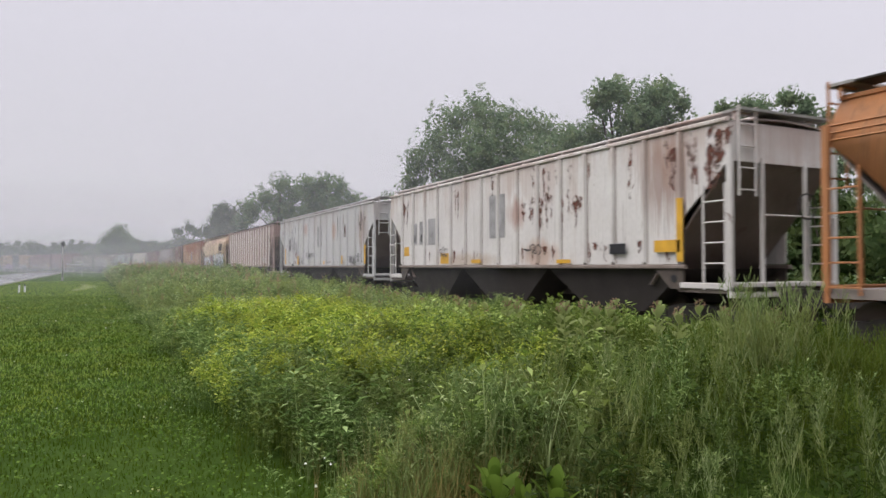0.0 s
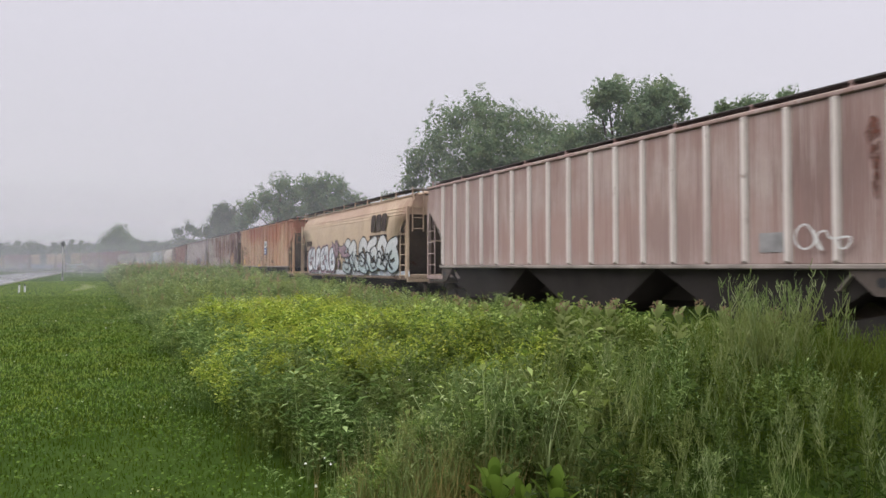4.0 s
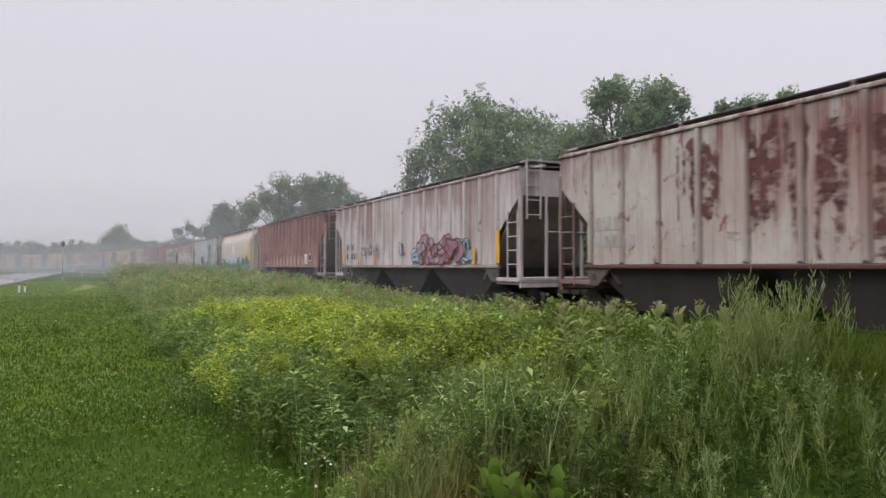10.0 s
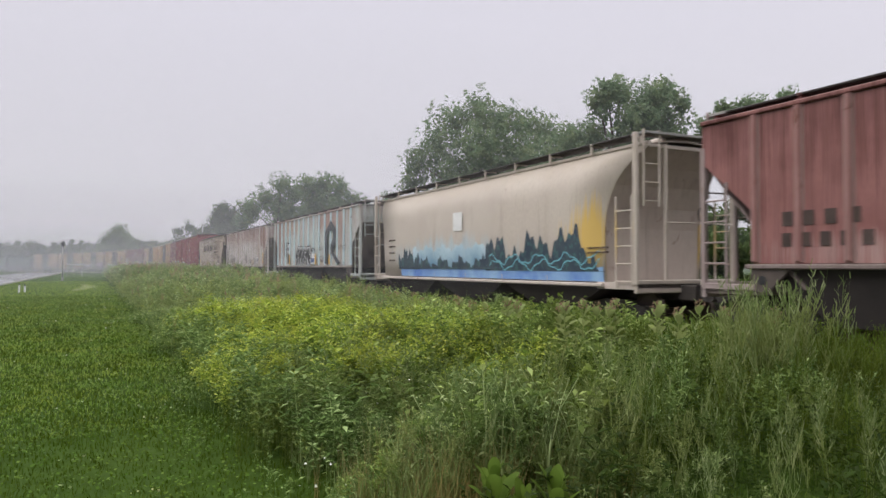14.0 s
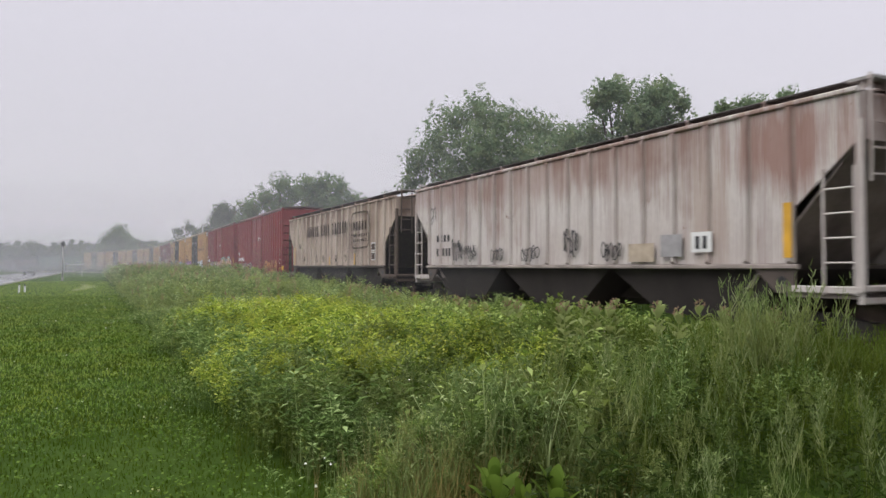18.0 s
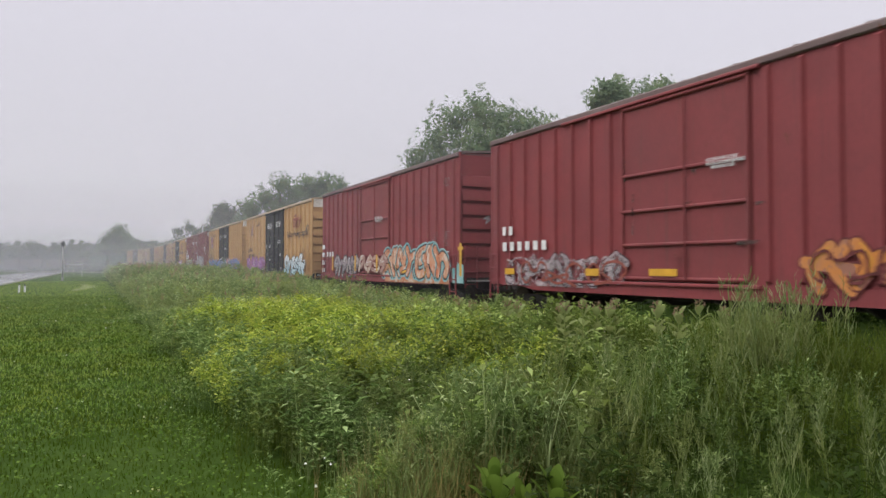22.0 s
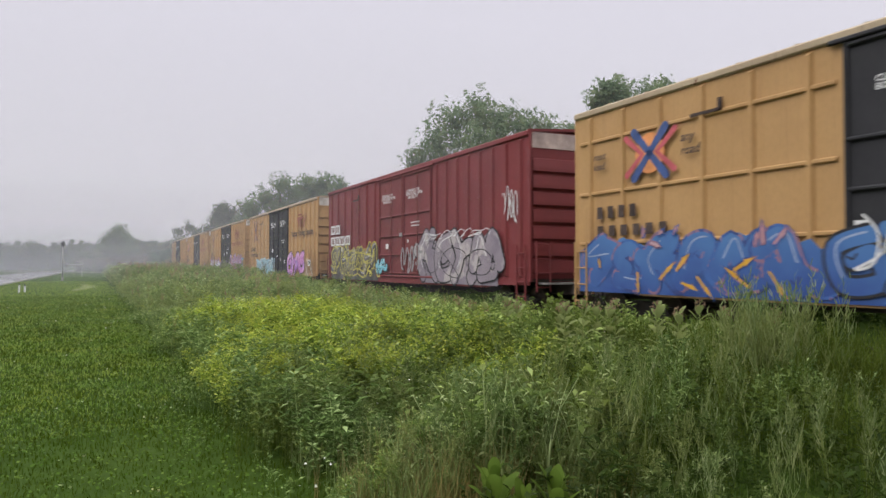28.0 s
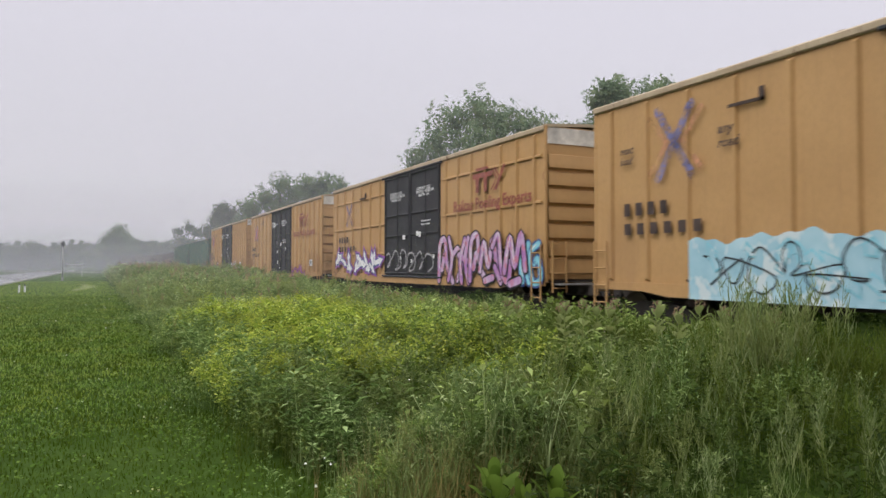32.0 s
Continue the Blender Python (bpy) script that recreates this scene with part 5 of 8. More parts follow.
# 12: tan-grey
c = hopper("tan-grey ribbed covered hopper with worn dark lettering", lens[12], P("tan_grey_paint", (0.54, 0.45, 0.385), (0.44, 0.35, 0.29), soak=((0.14, 0.09, 0.068), 0.9, 1.7), patches=((3.3, 2.8, 1.3, 1.0, (0.14, 0.095, 0.075), 0.75), (-5.5, 2.0, 2.5, 0.6, (0.2, 0.14, 0.11), 0.6), (5.5, 2.6, 1.5, 1.6, (0.2, 0.14, 0.11), 0.6), (-1, 4.1, 7, 0.3, (0.24, 0.17, 0.13), 0.6)), amount=0.1, streak=0.65, streak_col=(0.22, 0.15, 0.11), seed=16), 17, walk_h=4.6, rib_mat=P("pale_tan_rib", (0.6, 0.52, 0.45), (0.46, 0.38, 0.32), streak=0.4, seed=17),
           dark=P("dark_brown_end", (0.07, 0.05, 0.04), (0.05, 0.04, 0.035), seed=6), trim=P("dark_brown_fittings", (0.12, 0.085, 0.07), (0.08, 0.06, 0.05), amount=0.3, seed=8))
place(c, G[12], G[13], 12)
for x0, x1, n in ((-5.0, -2.7, 6), (-2.4, -0.8, 5), (-0.4, 1.95, 6)):
    digits(c, x0, x1, 3.1, 3.66, n, RIBF, GONE, "worn_lettering")
m = Mesh()
stroke(m, bend([(2.75, 2.4), (2.66, 2.7), (2.66, 3.6), (2.75, 3.88), (3.1, 3.95), (4.5, 3.93), (4.82, 3.85), (4.9, 3.55), (4.9, 2.7), (4.8, 2.42), (4.5, 2.36), (3.1, 2.34), (2.75, 2.4)], 4), 0.09, RIBF)
part("worn_emblem", m, GONE, c, "worn dark rounded frame of a painted emblem")
for z0, z1, n in ((3.15, 3.55, 5), (2.85, 2.98, 9), (2.62, 2.74, 7)):
    digits(c, 2.8, 4.75, z0, z1, n, RIBF, GONE, "worn_lettering")
for x, z1 in ((-0.86, 2.0), (2.98, 2.08), (-7.8, 2.6)):
    decal(c, x, x + 0.13, 1.6, z1, RIBF, YELLOW, "yellow_marking")
for x in (-5.6, -3.05, -1.9, 0.3, 1.8):
    part("stencil_disc", Mesh().tube((x, RIBF, 1.9), (x, RIBF - 0.008, 1.9), 0.2, 14), DARKST, c)
digits(c, -7.0, -6.3, 2.5, 2.8, 3, WALL, BROWN)
for z in (1.77, 2.17):
    decal(c, 5.29, 5.76, z, z + 0.36, RIBF, CHALK, "stencil_panel")
    decal(c, 5.33, 5.72, z + 0.04, z + 0.32, RIBF - 0.007, BROWN, "stencil_panel")

# 13, 14: red boxcars with a single sliding door
RED, RED2 = (0.285, 0.06, 0.065), (0.225, 0.054, 0.059)
for i in (13, 14):
    lab = "dark red boxcar with faint orange graffiti" if i == 13 else "dark red boxcar with bright orange graffiti"
    c = boxcar(lab, lens[i], P("red_paint", RED, RED2, amount=0.06, streak=0.3, streak_col=(0.14, 0.045, 0.045), seed=i),
               P("red_door", (0.27, 0.06, 0.064), (0.215, 0.054, 0.058), amount=0.1, seed=i + 3), (8, 9), (-1.9, 1.7), double=False,
               end_cap=None, roof_mat=P("dusty_roof", (0.2, 0.15, 0.145), (0.15, 0.09, 0.09), seed=i))
    place(c, G[i], G[i + 1], i)
    lh = lens[i] / 2 - 1.0
    notice(c, 0.2, 3.62, 0.56, BOXW - 0.03)
    bars(c, 6.7, 7.25, 4.25, 4.55, BOXW, FAINT, 4, "data_stencil", i + 1, 0.4)
    bars(c, 5.9, 6.3, 2.2, 2.75, BOXW, FAINT, 7, "data_stencil", i + 2, 0.4)
    bars(c, 6.7, 7.2, 2.2, 2.75, BOXW, FAINT, 7, "data_stencil", i + 5, 0.4)
    m = Mesh()
    stroke(m, [(6.8, 1.7), (7.2, 1.7), (7.2, 2.0), (6.8, 2.0), (6.8, 1.7)], 0.04, BOXW)
    stroke(m, [(7.0, 1.7), (7.0, 2.0)], 0.03, BOXW - 0.002)
    part("data_box", m, CHALK, c)
    decal(c, 6.8, 7.28, 1.3, 1.48, BOXW, YELLOW, "yellow_marking")
    bars(c, 6.85, 7.2, 1.34, 1.44, BOXW - 0.007, INK, 2)
    if i == 13:
        OR = spray_mat("faded_orange_spray", c, (0.52, 0.2, 0.05), (0.42, 0.2, 0.1), (0.3, 0.14, 0.1), 1.5)
        graffiti(c, 2.4, 6.2, 1.02, 2.0, BOXW, OR, MAROON, None, YELLOW, 5, 0.34, 131, 0.3)
        tag_lines(c, 2.4, 6.1, 1.05, 1.9, BOXW - 0.03, MAROON, 7, 136, 0.05)
        FADED = worn("faded_tag_white", (0.42, 0.36, 0.38), 0.4, 0.6, 3.0)
        DUN = worn("faded_tag_dark", (0.07, 0.05, 0.06), 0.42, 0.6, 3.0)
        graffiti(c, -7.3, -2.3, 0.98, 1.85, BOXW, FADED, DUN, None, DUN, 7, 0.3, 132, 0.3)
        tag_lines(c, -7.4, -2.2, 1.0, 1.8, BOXW - 0.02, FADED, 12, 133, 0.05)
        tag_lines(c, -6.6, -2.2, 1.0, 1.7, BOXW - 0.024, DEEPRED, 6, 134, 0.06)
        skyline(c, -7.4, -3.2, lambda x: 0.98, jag(135, 1.2, 0.08, 2.0), FADED, 0.072, 40, "graffiti_ground")
        for x in (-3.6, -7.35):
            decal(c, x, x + 0.5, 1.28, 1.45, BOXW - 0.03, YELLOW, "yellow_marking")
        decal(c, 7.5, 8.05, 1.28, 1.56, BOXW, YELLOW, "yellow_marking")
        decal(c, -1.4, -0.6, 1.3, 1.45, BOXW - 0.03, YELLOW, "yellow_marking")
        digits(c, -7.6, -6.9, 2.4, 2.65, 2, BOXW, CHALK)
        for x, z, w, h in ((-2.2, 3.4, 0.06, 0.5), (-1.95, 2.2, 0.08, 0.9), (-0.4, 2.7, 0.3, 0.1), (0.9, 1.9, 0.5, 0.08), (-0.2, 3.3, 0.12, 0.14), (1.3, 2.6, 0.25, 0.07)):
            decal(c, x, x + w, z, z + h, BOXW - 0.024, DARKST, "grease_stain")
        digits(c, -7.6, -5.2, 1.95, 2.2, 6, BOXW, CHALK)
    else:
        OR = spray_mat("orange_spray", c, (0.5, 0.17, 0.08), (0.52, 0.3, 0.19), (0.55, 0.44, 0.36), 1.6)
        TEAL = spray_mat("teal_halo", c, (0.15, 0.35, 0.38), (0.3, 0.45, 0.45), None, 1.2)
        skyline(c, 1.3, 7.2, lambda x: 0.9, jag(141, 1.4, 0.3, 1.5), OR, 0.078, 50, "graffiti_ground")
        graffiti(c, 1.2, 7.0, 1.0, 2.35, BOXW - 0.01, OR, INK, TEAL, MAROON, 7, 0.42, 143, 0.4)
        graffiti(c, 1.6, 6.8, 0.9, 1.6, BOXW - 0.03, YELLOW, INK, None, None, 2, 0.12, 146, 0.4)
        GV = spray_mat("grey_violet_spray", c, (0.3, 0.25, 0.27), (0.19, 0.15, 0.18), (0.36, 0.3, 0.28), 1.4)
        graffiti(c, -5.6, -2.0, 1.0, 2.05, BOXW, GV, INK, None, CHALK, 5, 0.42, 142, 0.3)
        tag_lines(c, -5.5, -2.2, 1.0, 1.8, BOXW - 0.03, INK, 6, 144, 0.03)
        TN = spray_mat("tan_spray", c, (0.4, 0.27, 0.22), (0.3, 0.17, 0.15), (0.45, 0.36, 0.3), 1.2)
        graffiti(c, -1.7, 1.5, 1.2, 2.1, BOXW - 0.034, TN, MAROON, None, CHALK, 4, 0.34, 147)
        for x in (-5.75, -2.35, 0.4):
            decal(c, x, x + 0.16, 1.3, 2.0, BOXW - 0.052, YELLOW, "yellow_marking")
        m = Mesh()
        stroke(m, [(8.0, 1.25), (8.0, 2.2)], 0.16, BOXW)
        stroke(m, [(7.85, 2.1), (8.15, 2.1)], 0.1, BOXW - 0.002)
        part("yellow_marking", m, YELLOW, c)
        skyline(c, 7.4, 8.2, lambda x: 0.95, jag(145, 1.6, 0.2, 4), TEAL, 0.072, 12, "graffiti_ground")
        for k in range(4):
            decal(c, -7.6, -7.2, 1.2 + 0.4 * k, 1.42 + 0.4 * k, BOXW, CHALK, "pale_patch")
        digits(c, -6.9, -5.6, 2.0, 2.25, 3, BOXW, CHALK)
    # pale scrawl on the end
    m = Mesh()
    r = random.Random(i)
    for k in range(5):
        pts = bend([(-0.6 + 0.38 * k + r.uniform(-0.1, 0.25), 3.0 + r.uniform(-0.16, 0.2)) for _ in range(5)], 4)
        stroke(m, pts, 0.05, 0)
    m.v = [(lh + 0.115, x, z) for x, y, z in m.v]
    part("graffiti_tag", m, GREYP, c)

# 15 to 21: long boxcars with double doors
YEL, YEL2 = (0.54, 0.325, 0.14), (0.47, 0.275, 0.115)


FADED_BLUE = worn("faded_blue_emblem", (0.15, 0.16, 0.34), 0.38, 0.6, 6.0)
FADED_PINK = worn("faded_pink_emblem", (0.5, 0.24, 0.14), 0.4, 0.62, 6.0)


def arrow_emblem(c, x0, x1, z0, z1, worn=False):
    """Round orange emblem crossed by a red and a blue bow."""
    cx, cz, w, h = (x0 + x1) / 2, (z0 + z1) / 2, x1 - x0, z1 - z0
    if not worn:
        part("emblem_disc", Mesh().tube((cx, BOXW, cz), (cx, BOXW - 0.005, cz), h * 0.4, 24), plain("orange_emblem", (0.7, 0.28, 0.1), 0.6), c)
    m = Mesh()
    for sx in (-1, 1):
        stroke(m, [(cx + sx * w * 0.3, z1 - h * 0.04), (cx, cz), (cx + sx * w * 0.3, z0 + h * 0.04)], w * 0.13, BOXW - 0.011)
    part("emblem_bow", m, BLUE if not worn else FADED_BLUE, c)
    m = Mesh()
    for sx in (-1, 1):
        stroke(m, [(cx + sx * w * 0.47, z1 - h * 0.12), (cx + sx * w * 0.14, cz), (cx + sx * w * 0.45, z0 + h * 0.12)], w * 0.09, BOXW - 0.008)
    part("emblem_bow", m, plain("pink_red_emblem", (0.5, 0.1, 0.12), 0.6) if not worn else FADED_PINK, c)


def track_emblem(c, x0, z0, w, h):
    """Dull red emblem of plain bars and a chevron."""
    y = BOXW - 0.003
    m = Mesh()
    m.box(x0, x0 + w * 0.62, y - 0.005, y, z0 + h * 0.52, z0 + h * 0.7)
    m.box(x0 + w * 0.1, x0 + w * 0.5, y - 0.005, y, z0 + h * 0.8, z0 + h * 0.9)
    for u in (0.1, 0.36):
        m.box(x0 + w * u, x0 + w * (u + 0.1), y - 0.005, y, z0, z0 + h * 0.52)
    for d in (0.0, 0.09):
        stroke(m, [(x0 + w * (0.6 + d), z0 + h * 0.02), (x0 + w * (0.76 + d), z0 + h * 0.4), (x0 + w * (0.62 + d), z0 + h * 0.75)], w * 0.035, y - 0.004, 3)
    stroke(m, [(x0 + w * 0.74, z0 + h * 0.05), (x0 + w * 0.98, z0 + h * 0.78)], w * 0.06, y - 0.006, 3)
    part("emblem", m, DEEPRED, c, "dull red emblem of bars")


def long_box(i, style):
    red = style == "red"
    seams = (2.0, 3.2, 4.45) if style == "grid" else ()
    lab = {"red": "dark red boxcar with double doors and pale graffiti", "grid": "yellow boxcar with panelled sides and black doors",
           "post": "yellow boxcar with upright posts and black doors"}[style]
    if red:
        c = boxcar(lab, lens[i], P("red_paint_b", (0.235, 0.045, 0.048), (0.19, 0.042, 0.046), amount=0.06, streak=0.25, streak_col=(0.15, 0.045, 0.045), seed=i), P("red_door_b", (0.225, 0.045, 0.048), (0.18, 0.042, 0.046), seed=i),
                   (7, 8), (-2.15, 3.05), end_cap=plain("rusty_white", (0.45, 0.36, 0.33), 0.8, 0, 0.4))
    else:
        c = boxcar(lab, lens[i], P("yellow_paint", YEL, YEL2, patches=((8.0, 1.6, 1.4, 1.1, (0.26, 0.14, 0.06), 0.6), (6.0, 1.3, 2.5, 0.5, (0.3, 0.17, 0.08), 0.45), (-8.4, 1.7, 0.8, 1.2, (0.3, 0.17, 0.08), 0.45)), amount=0.06, streak=0.28, streak_col=(0.36, 0.2, 0.09), rust=(0.26, 0.13, 0.07), seed=i), P("black_door", (0.026, 0.026, 0.031), (0.036, 0.036, 0.041), rust=(0.07, 0.055, 0.05), amount=0.1, streak=0.1, seed=i, rough=0.7),
                   (6, 7), (-2.25, 2.95), split=True, seams=seams, end_cap=plain("worn_white_cap", (0.6, 0.56, 0.5), 0.75, 0, 0.4), roof_mat=P("pale_roof", (0.5, 0.4, 0.27), (0.4, 0.3, 0.2), seed=i))
    place(c, G[i], G[i + 1], i)
    note = BOXW - 0.03
    notice(c, -1.4, 4.45, 0.9, note)
    notice(c, 1.2, 4.45, 0.9, note)
    bars(c, 1.6, 2.4, 3.0, 3.25, note, CHALK, 2, "door_notice", i + 2, 0.5)
    r = random.Random(i)
    for _ in range(6):
        x, z = r.uniform(-1.9, 2.6), r.uniform(1.3, 3.0)
        decal(c, x, x + r.uniform(0.1, 0.3), z, z + r.uniform(0.1, 0.25), BOXW - 0.02, CHALK if r.random() < 0.7 else GREYP, "torn_notice")
    # route-board hook and data boxes
    part("hook", Mesh().box(-5.2, -4.4, BOXW, BOXW + 0.03, 4.5, 4.56).box(-4.5, -4.4, BOXW, BOXW + 0.03, 4.5, 4.75), BROWN, c)
    decal(c, 7.8, 8.35, 1.55, 1.88, BOXW, CHALK, "data_box")
    digits(c, 7.86, 8.29, 1.6, 1.83, 2, BOXW - 0.007, INK)
    digits(c, -8.2, -6.7, 2.62, 2.9, 4, BOXW, CHALK if red else BROWN)
    digits(c, -8.2, -5.75, 2.2, 2.45, 6, BOXW, CHALK if red else BROWN)
    return c


def slogan(c):
    words(c, "next", -8.25, 4.02, BOXW, 0.17, BROWN, shear=0.2)
    words(c, "load", -8.25, 3.78, BOXW, 0.17, BROWN, shear=0.2)
    words(c, "any", -5.45, 4.05, BOXW, 0.19, BROWN, shear=0.2)
    words(c, "road", -5.45, 3.78, BOXW, 0.19, BROWN, shear=0.2)


def company(c, worn=False):
    track_emblem(c, 5.5, 3.8, 1.95, 0.85)
    words(c, "Railcar Pooling Experts", 4.15, 3.3, BOXW, 0.36, BROWN if not worn else DEEPRED)


c = long_box(15, "post")
company(c)
arrow_emblem(c, -7.5, -6.2, 3.7, 4.7, True)
WB = spray_mat("white_blue_spray", c, (0.3, 0.52, 0.62), (0.64, 0.66, 0.68), None, 0.8, (0.9, 2.0))
graffiti(c, 3.5, 7.9, 0.95, 2.25, BOXW - 0.002, WB, INK, None, CYAN, 5, 0.42, 151, 0.3)
tag_lines(c, 3.8, 7.7, 1.1, 2.0, BOXW - 0.03, INK, 6, 154, 0.032)
PU = spray_mat("purple_pink_spray", c, (0.24, 0.08, 0.32), (0.42, 0.14, 0.3), (0.46, 0.3, 0.46), 1.0)
graffiti(c, -9.0, -2.4, 0.95, 2.2, BOXW - 0.002, PU, INK, PURPLE, CHALK, 7, 0.3, 152)
tag_lines(c, 8.4, 9.0, 3.4, 3.9, BOXW, INK, 4, 153, 0.05)

c = long_box(16, "grid")
arrow_emblem(c, -7.15, -5.55, 3.4, 4.5)
slogan(c)
BL = spray_mat("blue_piece_spray", c, (0.035, 0.075, 0.25), (0.07, 0.17, 0.38), None, 1.0, (0.9, 2.3))
NV = spray_mat("navy_piece_spray", c, (0.03, 0.04, 0.14), (0.05, 0.12, 0.34), (0.25, 0.14, 0.2), 1.3)
LILAC = plain("pale_blue_line", (0.3, 0.36, 0.5), 0.6)
PK = spray_mat("pink_edge_spray", c, (0.45, 0.2, 0.22), (0.45, 0.3, 0.32), None, 1.5)
skyline(c, -8.8, 9.3, lambda x: 0.9, jag(161, 1.95, 0.22, 2.0), BL, 0.082, 110, "graffiti_ground")
skyline(c, 2.6, 4.2, lambda x: 1.2, jag(162, 2.2, 0.15, 3.0), PK, 0.085, 20, "graffiti_ground")
graffiti(c, -8.6, -2.3, 0.95, 2.25, BOXW - 0.014, BL, NV, None, LILAC, 6, 0.42, 163, 0.4)
graffiti(c, -8.2, -2.6, 0.9, 1.7, BOXW - 0.026, YELLOW, NV, None, None, 4, 0.09, 166, 0.4)
graffiti(c, -8.4, -2.4, 1.75, 2.3, BOXW - 0.034, PK, NV, None, None, 3, 0.12, 167, 0.4)
graffiti(c, -2.2, 2.6, 1.0, 2.2, BOXW - 0.034, BL, INK, None, LILAC, 5, 0.3, 164, 0.4)
tag_lines(c, -2.0, 2.6, 1.1, 2.5, BOXW - 0.05, CHALK, 7, 168, 0.04)
graffiti(c, 3.6, 9.0, 0.95, 2.2, BOXW - 0.014, BL, NV, PK, CHALK, 5, 0.4, 165, 0.4)

c = long_box(17, "red")
for k, n in ((3.08, 2), (2.52, 4)):
    for j in range(n):
        decal(c, -8.5 + 0.76 * j, -7.85 + 0.76 * j, k, k + 0.44, BOXW - 0.007, CHALK, "number_square")
        digits(c, -8.42 + 0.76 * j, -7.93 + 0.76 * j, k + 0.08, k + 0.36, 2, BOXW - 0.014, MAROON)
YG = spray_mat("black_grey_spray", c, (0.035, 0.033, 0.035), (0.13, 0.12, 0.125), None, 1.2)
LEMON = spray_mat("lemon_spray", c, (0.5, 0.44, 0.06), (0.55, 0.5, 0.14), None, 1.5)
skyline(c, -8.4, -1.9, lambda x: 0.9, jag(176, 2.3, 0.2, 2.5), YG, 0.078, 60, "graffiti_ground")
graffiti(c, -8.4, -1.9, 0.95, 2.55, BOXW - 0.006, YG, LEMON, None, CHALK, 8, 0.3, 171, 0.4)
graffiti(c, -8.2, -2.1, 0.92, 1.75, BOXW - 0.03, LEMON, INK, None, None, 3, 0.12, 177, 0.4)
tag_lines(c, -8.2, -2.1, 1.3, 2.5, BOXW - 0.046, LEMON, 3, 178, 0.035)
graffiti(c, -2.0, -0.9, 1.2, 1.85, BOXW - 0.03, CYAN, INK, None, CHALK, 3, 0.42, 172)
SG = spray_mat("silver_grey_spray", c, (0.3, 0.26, 0.29), (0.19, 0.16, 0.2), (0.4, 0.36, 0.36), 0.6)
skyline(c, 2.5, 8.0, lambda x: 0.92, jag(181, 2.45, 0.12, 2.2), SG, 0.08, 40, "graffiti_ground")
graffiti(c, 2.4, 8.0, 0.9, 2.85, BOXW - 0.016, SG, INK, None, CHALK, 4, 0.42, 173, 0.35)
tag_lines(c, 2.6, 7.8, 1.0, 2.4, BOXW - 0.04, INK, 3, 179, 0.025)
tag_lines(c, 2.8, 7.6, 2.4, 2.75, BOXW - 0.044, CHALK, 9, 180, 0.025)
tag_lines(c, 8.2, 9.1, 2.6, 3.9, BOXW, CHALK, 4, 174, 0.035)
tag_lines(c, 0.6, 2.4, 1.2, 2.4, BOXW - 0.03, GREYP, 4, 175, 0.09)

c = long_box(18, "post")
company(c)
arrow_emblem(c, -7.35, -5.8, 3.3, 4.85, True)
slogan(c)
PP = spray_mat("pink_purple_spray", c, (0.62, 0.22, 0.5), (0.45, 0.3, 0.65), (0.65, 0.35, 0.6), 0.9)
graffiti(c, 3.2, 7.0, 0.95, 2.45, BOXW - 0.002, PP, INK, None, CHALK, 4, 0.42, 181, 0.35)
tag_lines(c, 3.5, 6.8, 1.1, 2.2, BOXW - 0.03, PURPLE, 6, 186, 0.04)
CB = spray_mat("pale_cyan_spray", c, (0.24, 0.43, 0.52), (0.42, 0.58, 0.64), (0.5, 0.58, 0.6), 0.9)
skyline(c, -6.2, -0.4, lambda x: 0.85 + 0.2 * max(0, x + 2), jag(182, 2.05, 0.12, 2.0), CB, 0.078, 50, "graffiti_ground")
tag_lines(c, -6.0, -0.5, 0.95, 2.1, BOXW - 0.02, INK, 9, 183, 0.03)
graffiti(c, -5.6, -0.5, 1.0, 1.9, BOXW - 0.012, CB, CYAN, None, CHALK, 5, 0.2, 184)
skyline(c, 7.2, 8.9, lambda x: 0.95, jag(185, 1.7, 0.4, 2.0), worn("faded_ochre_white", (0.5, 0.4, 0.3), 0.42, 0.62, 3.0), 0.078, 20, "graffiti_ground")

c = long_box(19, "grid")
company(c, True)
arrow_emblem(c, -7.2, -6.0, 3.4, 4.4, True)
PV = spray_mat("violet_spray", c, (0.34, 0.15, 0.38), (0.5, 0.38, 0.5), (0.45, 0.17, 0.24), 2.2)
graffiti(c, 3.1, 8.4, 0.85, 2.6, BOXW - 0.014, PV, INK, None, CHALK, 7, 0.34, 191)
graffiti(c, 8.3, 9.3, 0.9, 2.3, BOXW - 0.014, CYAN, BLUE, None, CHALK, 2, 0.4, 192)
graffiti(c, -8.8, -2.8, 0.95, 2.2, BOXW - 0.014, CHALK, BLUE, PURPLE, CYAN, 7, 0.22, 193)
tag_lines(c, -2.0, 2.6, 1.2, 2.2, BOXW - 0.03, GREYP, 6, 194, 0.07)

c = long_box(20, "post")
company(c, True)
arrow_emblem(c, -7.2, -6.0, 3.4, 4.4)
graffiti(c, 3.2, 7.0, 0.9, 1.6, BOXW - 0.002, PURPLE, MAROON, None, None, 5, 0.2, 201)
c = long_box(21, "grid")
arrow_emblem(c, -7.2, -6.0, 3.4, 4.4)
graffiti(c, 3.5, 8.0, 0.95, 1.9, BOXW - 0.014, CHALK, DEEPRED, None, None, 5, 0.2, 211)
graffiti(c, -8.5, -3.0, 0.95, 1.9, BOXW - 0.014, GREYP, DEEPRED, None, None, 6, 0.2, 212)

